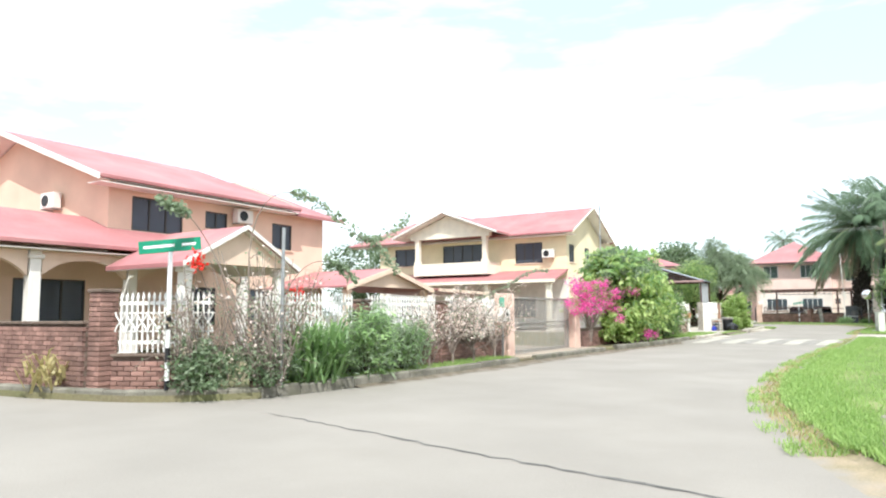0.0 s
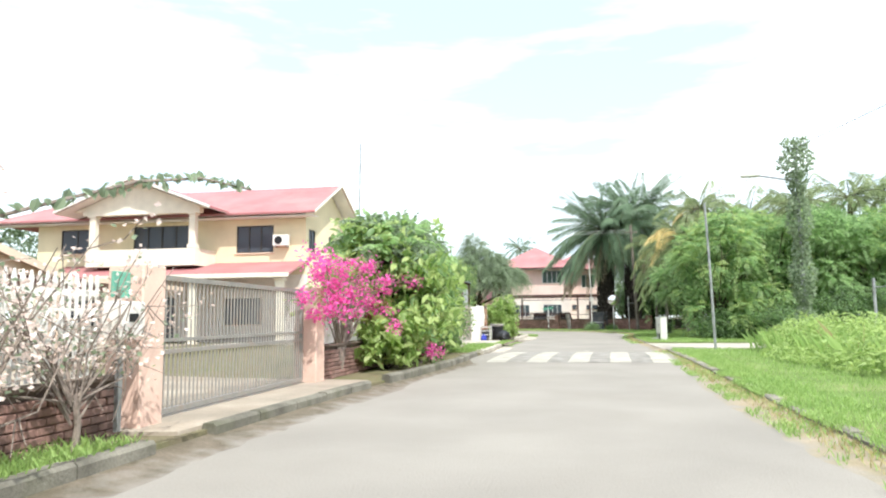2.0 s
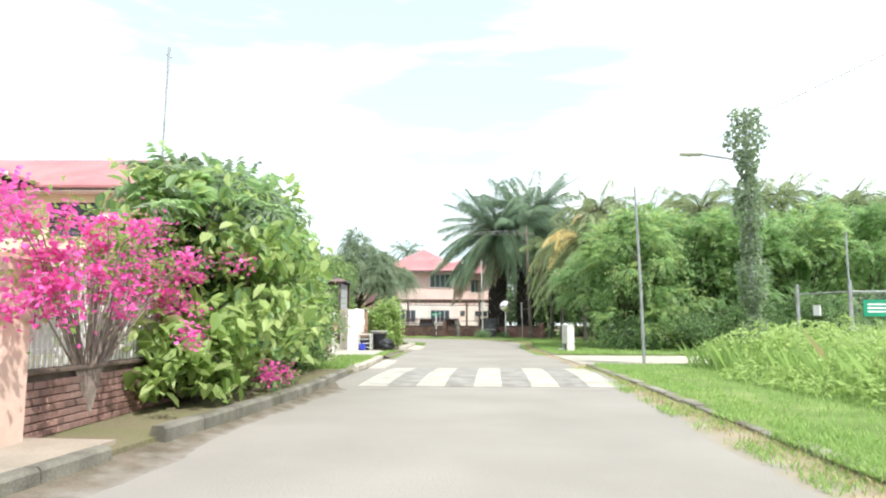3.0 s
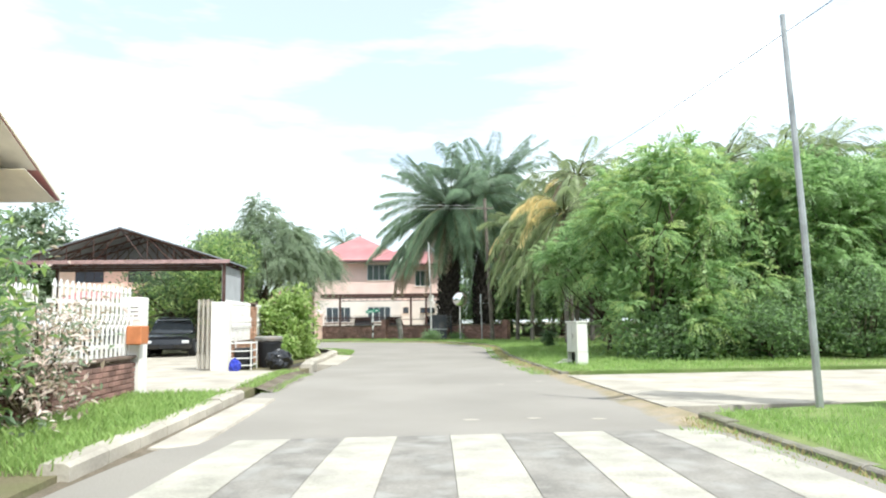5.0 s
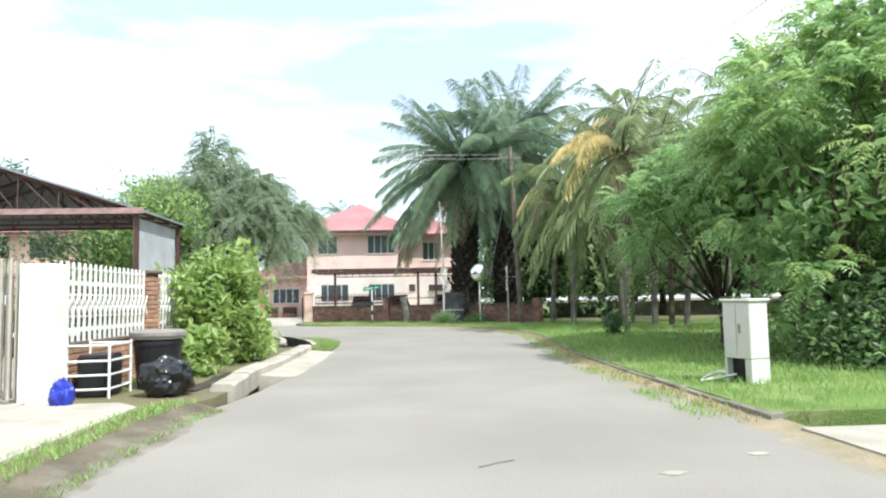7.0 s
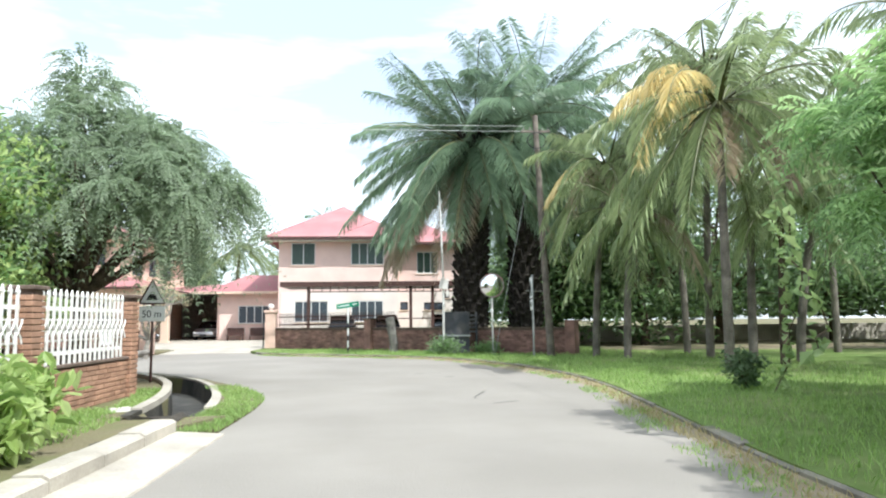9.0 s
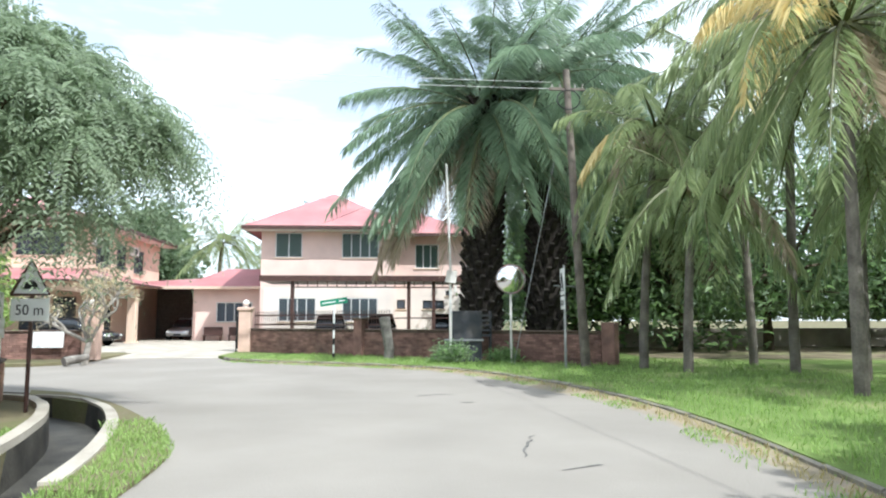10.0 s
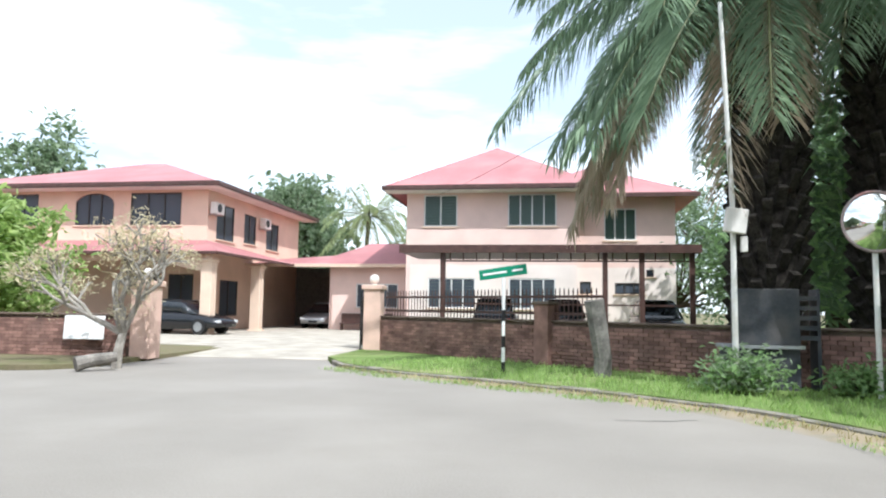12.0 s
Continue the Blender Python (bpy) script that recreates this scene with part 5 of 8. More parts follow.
# letter box by the gate
lb = thing("letter_box", "white metal letter box with a small green plate", "letter box", (WX + 0.16, 17.35, 0.72))
part("box", boxes((0, -0.2, 0.35, 0.22, 0.2, 0.72), bevel=0.02), M_TRIMP, lb)
part("slot", boxes((0.221, -0.07, 0.52, 0.228, 0.07, 0.6)), M_BLACK, lb)
part("plate", boxes((0.05, -0.14, 0.76, 0.08, 0.14, 1.02), bevel=0.008), material("faded green enamel", (0.16, 0.42, 0.30), 0.5, scale=4, fine=30, vary=0.12, bump=0.05), lb, "faded green enamel plate")
part("stem", boxes((0.06, -0.03, -0.55, 0.1, 0.03, 0.349), (0.055, -0.015, 0.721, 0.075, 0.015, 0.759)), M_GALV, lb)

# wall under the shrubs
brick_wall((WX, 23.3), (WX, 37.2), 0.1, 0.62, "low dark brick wall behind flowering shrubs", single=280)
for ya, yb in ((23.4, 26.6), (27.0, 30.2), (30.6, 33.8), (34.2, 37.0)):
    white_fence((WX, ya), (WX, yb), 0.78, "white spear-topped iron fence panel on brick")
# second plot
brick_wall((WX, 37.3), (WX, 40.0), 0.1, 0.62, "low weathered brick wall beside the open drive")
white_fence((WX, 37.3), (WX, 39.95), 0.78, "white ornamental iron fence panel on brick")
gate_pillar(WX, 40.2, 0.1, 1.62, 0.34, M_TRIMP, "white-painted concrete gate pillar")
gate_pillar(WX, 46.0, 0.1, 1.72, 0.42, M_TRIMP, "white-painted concrete gate pillar beside the open gate")
pb = thing("letter_box", "orange brown metal letter box on a pillar", "letter box", (WX + 0.18, 40.05, 0.1))
part("box", boxes((-0.12, -0.36, 0.85, 0.12, -0.021, 1.15), bevel=0.015), material("orange brown paint", (0.55, 0.20, 0.08), 0.5, vary=0.1), pb)
part("notice", boxes((-0.3, -0.033, 1.25, -0.02, -0.021, 1.52)), M_SIGNW, pb, "white notice plate with grey bars")
for k in range(3):
    part("bar", boxes((-0.27, -0.037, 1.3 + k * 0.07, -0.05, -0.034, 1.325 + k * 0.07)), M_IRON, pb)
# folded gate leaves behind the white pillar
M_FOLD = material("pale tan painted iron", (0.50, 0.46, 0.39), 0.5, metal=0.1, scale=5, fine=40, vary=0.1, bump=0.05, stain=(0.28, 0.19, 0.12), stain_scale=5, stain_amount=0.4)
fg = thing("folding_gate", "pale tan iron folding gate, folded open", "gate", (WX - 0.2, 46.0, 0.13), 0)
for k in range(3):
    part("gate_leaf", tubes(([(-0.06 - k * 0.11, 0.1, 0.05), (-0.06 - k * 0.11, 0.1, 1.75), (-0.06 - k * 0.11, -0.3, 1.75), (-0.06 - k * 0.11, -0.3, 0.05), (-0.06 - k * 0.11, 0.1, 0.05)], 0.022, 6),
                            *[([(-0.06 - k * 0.11, 0.1 - 0.13 * j, 0.05), (-0.06 - k * 0.11, 0.1 - 0.13 * j, 1.75)], 0.012, 5) for j in range(1, 3)]), M_FOLD, fg)
brick_wall((WX, 46.22), (WX, 58.9), 0.1, 0.66, "low orange-brown brick wall below a white fence", single=300, orange=True)
for ya, yb in ((46.25, 49.3), (49.75, 52.38), (52.82, 55.43), (55.87, 58.8)):
    white_fence((WX, ya), (WX, yb), 0.81, "white ornamental iron fence panel on brick")
for y in (49.52, 52.6, 55.65, 59.03):
    brick_pier(WX, y, 0.1, 1.74, label="square orange-brown brick fence pier", kind=ORANGE)
brick_wall((WX - 0.02, 59.25), (-8.95, 63.3), 0.1, 0.66, "low orange-brown brick wall round the corner", single=0, orange=True)
white_fence((WX - 0.1, 59.4), (-8.9, 63.2), 0.82, "white ornamental iron fence panel on brick")
brick_wall((-9.0, 63.35), (-16, 64.6), 0.1, 0.66, "low orange-brown brick wall along the side road", single=0, orange=True)

# refuse stand, bin and bag
stand = thing("refuse_stand", "white tubular steel refuse stand beside the fence", "refuse stand", (-7.05, 46.15, 0.1), 0)
for z in (0.12, 0.3, 0.48, 0.68):
    part("rail", tubes(([(0, 0, z), (0.55, 0.1, z), (0.55, 0.8, z), (0, 0.8, z)], 0.016, 6)), M_WHITEIRON, stand)
for x, y in ((0, 0), (0.55, 0.1), (0.55, 0.8), (0, 0.8)):
    part("leg", tubes(([(x, y, -0.05), (x, y, 0.72)], 0.018, 6)), M_WHITEIRON, stand)
part("black_crate", boxes((0.1, 0.18, 0.0, 0.48, 0.72, 0.55), bevel=0.03), M_BLACK, stand)


def drum(r0, r1, z0, z1, sides=24):
    bm = bmesh.new()
    rings = []
    for r, z in ((r0, z0), (r1, z1), (r1 * 1.06, z1), (r1 * 1.06, z1 + 0.05), (r1 * 0.9, z1 + 0.08)):
        rings.append([bm.verts.new((r * math.cos(2 * math.pi * j / sides), r * math.sin(2 * math.pi * j / sides), z)) for j in range(sides)])
    for u, v in zip(rings, rings[1:]):
        for j in range(sides):
            bm.faces.new((u[j], u[(j + 1) % sides], v[(j + 1) % sides], v[j]))
    bm.faces.new(list(reversed(rings[0]))), bm.faces.new(rings[-1])
    return bm


dustbin = thing("refuse_bin", "round black plastic refuse bin with grey lid", "bin", (-6.25, 47.3, 0.1))
part("body", drum(0.27, 0.33, 0, 0.62), M_BLACK, dustbin)
part("lid", drum(0.35, 0.36, 0.702, 0.75), M_IRON, dustbin, "grey plastic lid with a white rim")


def bag(loc, r, h, label, mat):
    bm = bmesh.new()
    bmesh.ops.create_icosphere(bm, subdivisions=4, radius=1.0)
    for v in bm.verts:
        n = noise.noise(v.co * 2.3 + Vector(loc)) * 0.22 + noise.noise(v.co * 6 + Vector(loc)) * 0.10
        v.co *= 1 + n
        v.co = Vector((v.co.x * r, v.co.y * r * 0.9, max(0.0, (v.co.z + 0.75) / 1.75) * h))
        if v.co.z > h * 0.85:
            v.co.x *= 0.6
            v.co.y *= 0.6
    ob = mesh_object("refuse_bag", bm, mat)
    ob.matrix_basis = pose(*loc)
    return tagged(ob, label, "refuse bag")


M_BAG = material("black plastic film", (0.012, 0.012, 0.014), 0.25, scale=6, fine=14, vary=0.2, bump=0.5, spec=0.6)
bag((-5.8, 46.35, 0.1), 0.33, 0.52, "crumpled black plastic refuse bag, tied", M_BAG)
bag((-6.75, 45.55, 0.1), 0.14, 0.34, "small blue plastic bag on the stand", material("blue plastic film", (0.03, 0.05, 0.45), 0.35, vary=0.15, bump=0.3))

# wall, railing and pillars of the pink house
A3, B3 = Vector((-8.3, 81.0)), Vector((4.0, 71.4))
W3 = B3 - A3
brick_wall(A3, B3, 0.1, 0.95, "red-brown brick wall round the pink house's yard", single=300)
ang3 = math.degrees(math.atan2(W3.y, W3.x))
rail3 = thing("wall_railing", "black iron railing of thin spikes on the brick wall", "railing", (A3.x, A3.y, 1.1), ang3)
for z in (0.12, 0.5):
    part("rail", boxes((0.2, -0.02, z, 7.6, 0.02, z + 0.06)), M_BROWNIRON, rail3)
SPIKE = picket_mesh(0.72, 0.016, "spike", M_BROWNIRON)
for i in range(60):
    share("spike", SPIKE, rail3, pose(0.25 + i * 0.122, 0, 0))
gate_pillar(-8.55, 81.05, 0.1, 1.75, 0.5, M_PILLAR, "peach gate pillar with a white globe lamp", 0.14, True)
gate_pillar(-12.95, 76.5, 0.1, 1.65, 0.5, M_PILLAR, "peach gate pillar with a white globe lamp", 0.14, True)
gp = thing("wall_post", "square dark brick post in the yard wall", "pier", (-3.5, 77.2, 0.1), ang3, kind="structure")
part("shaft", boxes((-0.2, -0.2, 0, 0.2, 0.2, 1.35), bevel=0.01), M_BRICKI, gp)
part("cap", boxes((-0.24, -0.24, 1.35, 0.24, 0.24, 1.42), bevel=0.01), M_MORTAR, gp)
ep = thing("wall_post", "square brick post that ends the yard wall", "pier", (4.15, 71.3, 0.1), ang3, kind="structure")
part("shaft", boxes((-0.2, -0.2, 0, 0.2, 0.2, 1.25), bevel=0.01), M_BRICKI, ep)
g3 = thing("gate", "black iron gate leaf standing open", "gate", (-8.9, 80.9, 0.1), 100)
part("gate_frame", boxes((0, -0.02, 0.1, 1.6, 0.02, 0.14), (0, -0.02, 1.5, 1.6, 0.02, 1.54), (0, -0.021, 0.0, 0.05, 0.021, 1.7), (1.55, -0.021, 0.14, 1.6, 0.021, 1.5)), M_BLACK, g3)
for i in range(12):
    part("bar", tubes(([(0.12 + i * 0.12, 0, 0.14), (0.12 + i * 0.12, 0, 1.5)], 0.01, 5)), M_BLACK, g3)
brick_wall((-40, 74.9), (-13.2, 76.3), 0.1, 0.95, "long low red-brown brick wall by the side road", single=300)
notice = tagged(mesh_object("notice_board", boxes((-0.5, -0.02, 0, 0.5, 0, 0.55)), M_SIGNW), "plain white board leaning on the brick wall", "board")
notice.matrix_basis = pose(-14.2, 76.0, 0.5, -4, 0, 3)


# ---- plants ----
def kite_strip(base, way, side, length, width, droop):
    """One leaflet as a bent kite of 2 quads: base, middle and tip."""
    mid = base + way * length[:, None] * 0.5 - np.array([0, 0, 1.0]) * (droop * length)[:, None] * 0.18
    tip = base + way * length[:, None] * 0.92 - np.array([0, 0, 1.0]) * (droop * length)[:, None] * 0.6
    w = width[:, None] * side
    return np.stack([base, mid + w * 0.5, tip, mid - w * 0.5], 1)


def frond(rng, base, azimuth, length, rise, droop, leaflets, leaf_len, leaf_w, hang=0.8, twist=0.0):
    """One feather leaf: rachis points and the corners of its leaflets."""
    t = np.linspace(0, 1, 14)
    out = np.array([math.cos(azimuth), math.sin(azimuth), 0.0])
    across = np.array([-math.sin(azimuth), math.cos(azimuth), 0.0])
    h = length * (np.sin(rise) * t - droop * t ** 2.1)
    r = length * np.cos(rise * 0.6) * (t - 0.18 * droop * t ** 3)
    pts = np.asarray(base) + out * r[:, None] + np.array([0, 0, 1.0]) * h[:, None] + across * (twist * length * t ** 2)[:, None]
    k = rng.uniform(0, 1, leaflets) * 0.03 + np.linspace(0.14, 0.99, leaflets)
    k = np.clip(k, 0, 0.999)
    f = k * 13
    i = f.astype(int)
    p = pts[i] + (pts[np.minimum(i + 1, 13)] - pts[i]) * (f - i)[:, None]
    d = pts[np.minimum(i + 1, 13)] - pts[i]
    d /= np.linalg.norm(d, axis=1, keepdims=True) + 1e-9
    res = []
    for s in (-1, 1):
        lateral = np.cross(d, np.array([0, 0, 1.0])) * s
        lateral /= np.linalg.norm(lateral, axis=1, keepdims=True) + 1e-9
        way = lateral * 0.8 + d * 0.55 + rng.normal(size=(leaflets, 3)) * 0.13 + np.array([0, 0, 0.15])
        way[:, 2] -= hang * rng.uniform(0.2, 0.8, leaflets)
        way /= np.linalg.norm(way, axis=1, keepdims=True)
        ll = leaf_len * (0.35 + 0.65 * np.sin(np.pi * np.clip(k, 0.05, 0.97)) ** 0.6) * rng.uniform(0.8, 1.15, leaflets)
        sd = np.cross(way, d)
        sd /= np.linalg.norm(sd, axis=1, keepdims=True) + 1e-9
        res.append(kite_strip(p, way, sd, ll, np.full(leaflets, leaf_w), np.full(leaflets, hang)))
    return pts, np.concatenate(res)


def palm(loc, label, trunk_h, fronds, length, leaf_len, leaf_w, leaf_mats, seed, trunk_r=0.2, lean=(0, 0), bark=None, leaflets=46, low=-0.5, dead=0, boots=False, hang=0.8, group="", old=0.3, special=(), bend=0.9, sag=1.0):
    """A feather palm: tapered trunk and single fronds."""
    rng = np.random.default_rng(seed)
    t = thing("palm_tree", label, "palm", loc, 0, group)
    bm = bmesh.new()
    pts = [(lean[0] * (i / 8) ** 1.6, lean[1] * (i / 8) ** 1.6, trunk_h * i / 8 - 0.1) for i in range(9)]
    tube(bm, pts, trunk_r * 1.25, 12, trunk_r * 0.85)
    if boots:  # old leaf bases that clothe the trunk
        for i in range(260):
            a, z = i * 2.4, 0.1 + trunk_h * i / 260
            rr = trunk_r * 1.12
            m = Matrix.Translation((lean[0] * (z / trunk_h) ** 1.6 + rr * math.cos(a), lean[1] * (z / trunk_h) ** 1.6 + rr * math.sin(a), z)) @ Matrix.Rotation(a, 4, "Z") @ Matrix.Rotation(radians(35), 4, "Y")
            box(bm, -0.06, -0.09, -0.05, 0.08, 0.09, 0.34 + 0.1 * rng.random(), m=m)
    part("trunk", bm, bark or M_BARK, t)
    top = np.array([lean[0], lean[1], trunk_h - 0.15])
    for i in range(fronds + len(special)):
        age = i / max(1, fronds - 1)
        az = i * 2.39996 + rng.normal() * 0.15
        rise = 1.35 - (1.35 - low) * age ** bend + rng.normal() * 0.08
        dr = (0.2 + 0.5 * math.cos(rise) ** 2 * rng.uniform(0.7, 1.2)) * sag
        ln = length * rng.uniform(0.82, 1.08) * (0.75 + 0.25 * min(1, age * 3))
        if rise < -0.35 and boots:
            ln *= 0.8
        mat = leaf_mats[0]
        if len(leaf_mats) > 1 and age > 0.5 and rng.random() < old:
            mat = leaf_mats[1]
        if dead and i >= fronds - dead:
            mat, rise, dr, ln = leaf_mats[-1], -0.75 + rng.normal() * 0.12, 0.35, ln * 0.8
        if i >= fronds:  # single fronds with a way and colour of their own
            az, rise, dr, ln, mat = special[i - fronds]
        base = top + np.array([0.12 * math.cos(az), 0.12 * math.sin(az), 0.0])
        pp, q = frond(rng, base, az, ln, rise, dr, leaflets, leaf_len, leaf_w, hang, rng.normal() * 0.06)
        ring = np.array([[0, 0, 1.0], [math.sin(az) * 0.87, -math.cos(az) * 0.87, -0.5], [-math.sin(az) * 0.87, math.cos(az) * 0.87, -0.5]])
        stalk = pp[:, None, :] + ring[None] * np.linspace(0.05, 0.008, len(pp))[:, None, None]
        m = len(pp)
        f1 = [[a * 3 + k, a * 3 + (k + 1) % 3, (a + 1) * 3 + (k + 1) % 3, (a + 1) * 3 + k] for a in range(m - 1) for k in range(3)]
        faces = np.concatenate([np.array(f1), quads(q) + m * 3])
        ob = soup("frond", np.concatenate([stalk.reshape(-1, 3), q.reshape(-1, 3)]), faces, M_FROND, t)
        ob.data.materials.append(mat)
        ob.data.polygons.foreach_set("material_index", [0] * len(f1) + [1] * len(q))
    return t


M_FROND = material("palm leaf stalk", (0.16, 0.17, 0.06), 0.6, scale=4, fine=30, vary=0.2, bump=0.1)


def limbs(bm, rng, base, tips, r, sag=0.0, sides=7):
    """Branches from a base to many tips, by way of a few forks."""
    base = Vector(base)
    for tip in tips:
        tip = Vector(tip)
        mid = base.lerp(tip, 0.5) + Vector(rng.normal(size=3)) * 0.12 * (tip - base).length
        mid.z += 0.1 * (tip - base).length
        end = tip.copy()
        tube(bm, [base, base.lerp(mid, 0.6), mid, mid.lerp(end, 0.55) + Vector((0, 0, 0.04)), end], r, sides, r * 0.18)


def tree(loc, label, height, radii, mat, seed, clumps=90, per=60, size=0.45, leaf=(0.16, 0.07), trunk_r=0.16, centre_z=0.62, droop=0.3, hollow=0.55, flat=0.7, name="tree", category="tree", trunk_h=None, mats=None, floor=0.05, group="", bark=None, plumes=0, plume=(1.3, 0.9, 0.5), ovate=False):
    """A tree or bush: tapered trunk with limbs, and a crown of many small leaves in uneven clumps."""
    rng = np.random.default_rng(seed)
    t = thing(name, label, category, loc, 0, group)
    c = np.array([0, 0, height * centre_z])
    p, cl = clump_points(rng, c, radii, clumps, per, size, hollow, floor, flat)
    for k in range(plumes):  # sprays that leave the crown: reach outwards, rise and droop
        a, e = rng.uniform(0, 2 * np.pi), rng.uniform(0.1, 1.2)
        o = np.array([math.cos(a) * math.cos(e), math.sin(a) * math.cos(e), math.sin(e)])
        q = np.linspace(0, 1, 90)[:, None]
        reach = plume[0] * rng.uniform(0.6, 1.2)
        arc = c + o * np.asarray(radii) * 0.95 + o * np.array([1, 1, 0.4]) * reach * q + np.array([0, 0, 1.0]) * (plume[1] * q - (plume[1] + plume[2]) * q ** 2) * reach
        p = np.concatenate([p, arc + rng.normal(size=(90, 3)) * 0.09 * (1.2 - q)])
    bm = bmesh.new()
    th = trunk_h if trunk_h is not None else max(0.3, height * centre_z - radii[2] * 0.8)
    tube(bm, [(0, 0, -0.15), (0.03, 0.02, th * 0.5), (0.0, 0.05, th)], trunk_r * 1.2, 10, trunk_r * 0.8)
    pick = cl[rng.permutation(len(cl))[: min(len(cl), 26)]]
    pick[:, 2] = np.maximum(pick[:, 2], floor + 0.1)
    limbs(bm, rng, (0, 0.03, th * 0.95), pick, trunk_r * 0.5)
    stem = part("trunk" if height > 1.5 else "stem", bm, bark or M_BARK, t)
    if height <= 1.5:
        stem["kind"] = "stuff"
    mats = mats or [mat]
    which = rng.integers(0, len(mats), len(p)) if len(mats) > 1 else np.zeros(len(p), int)
    for k, m in enumerate(mats):
        v = ovate_cloud(p[which == k], leaf[0], leaf[1], rng, droop) if ovate else leaf_cloud(p[which == k], leaf[0], leaf[1], rng, droop)
        soup("crown", v, quads(v), m, t)["kind"] = "stuff"
    return t


def blades(name, label, places, h, w, mat, seed, lean=0.5, parent=None, z=0.1):
    """Grass: one bent kite a blade."""
    rng = np.random.default_rng(seed)
    n = len(places)
    base = np.column_stack([places, np.full(n, z)]) if places.shape[1] == 2 else places
    hh = h * rng.uniform(0.45, 1.25, n)
    a = rng.uniform(0, 2 * np.pi, n)
    side = np.column_stack([np.cos(a), np.sin(a), np.zeros(n)])
    out = np.column_stack([-np.sin(a), np.cos(a), np.zeros(n)]) * (lean * rng.uniform(0.1, 1, n) * hh)[:, None]
    up = np.column_stack([np.zeros(n), np.zeros(n), hh])
    v = np.stack([base - side * w * 0.5, base + side * w * 0.5, base + out * 0.4 + up * 0.62 + side * w * 0.42, base + out + up], 1)
    ob = soup(name, v, quads(v), mat, parent)
    return tagged(ob, label, "grass", kind="stuff") if parent is None else ob


def scatter(rng, n, x0, x1, y0, y1):
    return np.column_stack([rng.uniform(x0, x1, n), rng.uniform(y0, y1, n)])


def along(rng, line, n, lo, hi):
    """Random places beside a line, between lo and hi metres to its right."""
    L = np.array(resample(line, 0.4))
    i = rng.integers(0, len(L) - 1, n)
    a, b = L[i], L[i + 1]
    d = b - a
    d /= np.linalg.norm(d, axis=1, keepdims=True)
    return a + (b - a) * rng.random((n, 1)) + np.column_stack([d[:, 1], -d[:, 0]]) * rng.uniform(lo, hi, (n, 1))


# -- oil palms and coconut palms round the bend
HUNG = [(3.0, -0.6, 0.55, 4.6, L_DEAD), (3.25, -0.7, 0.6, 4.9, L_DEAD), (3.5, -0.65, 0.5, 4.4, L_DEAD), (3.75, -0.8, 0.5, 4.8, L_DEAD), (2.8, -0.8, 0.45, 4.6, L_DEAD), (4.1, -0.9, 0.5, 4.6, L_DEAD), (3.4, -0.45, 0.6, 4.6, L_PALM), (3.1, -0.35, 0.6, 4.8, L_PALM), (3.8, -0.45, 0.6, 4.6, L_PALM), (2.7, -0.5, 0.55, 4.6, L_PALM)]
palm((0.9, 76.0, 0.1), "huge oil palm with dark shaggy trunk and drooping fronds", 9.3, 72, 6.2, 1.0, 0.046, [L_PALM, L_DEAD], 21, 0.5, (0.3, 0.0), M_DARKBARK, 140, -1.1, 4, True, 0.8, "oil palms", 0.03, HUNG, 1.0, 0.64)
palm((3.4, 76.4, 0.1), "tall oil palm with dark shaggy trunk behind the wall", 10.6, 64, 5.8, 1.0, 0.046, [L_PALM], 22, 0.5, (0.2, 0.0), M_DARKBARK, 140, -1.1, 0, True, 0.8, "oil palms", 0.3, (), 1.0, 0.64)
YELLOWS = [(3.5, 1.05, 0.85, 3.3, L_YELLOW), (3.8, 0.75, 0.85, 3.4, L_YELLOW), (3.2, 0.7, 0.7, 3.3, L_YELLOW), (3.6, 0.35, 0.9, 3.2, L_YELLOW), (4.3, -0.75, 0.3, 2.3, L_DEAD), (5.2, -0.9, 0.3, 2.2, L_DEAD), (3.4, 0.25, 0.8, 2.8, L_COCO)]
DRIES = [(3.8, 0.0, 0.8, 2.4, L_DEAD), (4.6, -0.1, 0.8, 2.4, L_DEAD), (2.9, 0.4, 0.9, 2.5, L_YELLOW)]
M_COCOBARK = material("pale grey ringed palm bark", (0.27, 0.24, 0.205), 0.95, scale=3, fine=26, vary=0.2, bump=0.6, spec=0.1)
COCO = [((5.9, 62.8, 0.1), 6.9, 24, 3.5, 31, (0.0, -0.1), [L_COCO], YELLOWS, "coconut palm with several yellowed fronds"),
        ((4.6, 69.8, 0.1), 6.9, 24, 3.3, 32, (0.6, 0.0), [L_COCO], DRIES, "slender coconut palm with arching green fronds"),
        ((5.2, 68.3, 0.1), 5.0, 18, 2.9, 37, (0.2, -0.3), [L_COCO, L_DEAD], (), "young coconut palm with dry lower fronds"),
        ((7.8, 67.9, 0.1), 9.8, 24, 3.8, 33, (0.2, -0.3), [L_COCO], DRIES, "tall slender coconut palm"),
        ((8.0, 65.6, 0.1), 8.2, 22, 3.7, 34, (0.5, 0.2), [L_COCO], DRIES, "coconut palm with hanging dry fronds"),
        ((9.3, 65.4, 0.1), 6.4, 22, 3.7, 35, (0.9, -0.6), [L_COCO], (), "leaning coconut palm under taller palms"),
        ((8.3, 70.8, 0.1), 9.0, 22, 3.9, 36, (-0.4, 0.1), [L_COCO], (), "tall slender coconut palm"),
        ((13.5, 70.0, 0.1), 8.0, 22, 4.0, 38, (0.3, 0.4), [L_COCO], (), "coconut palm in the shade of the grove")]
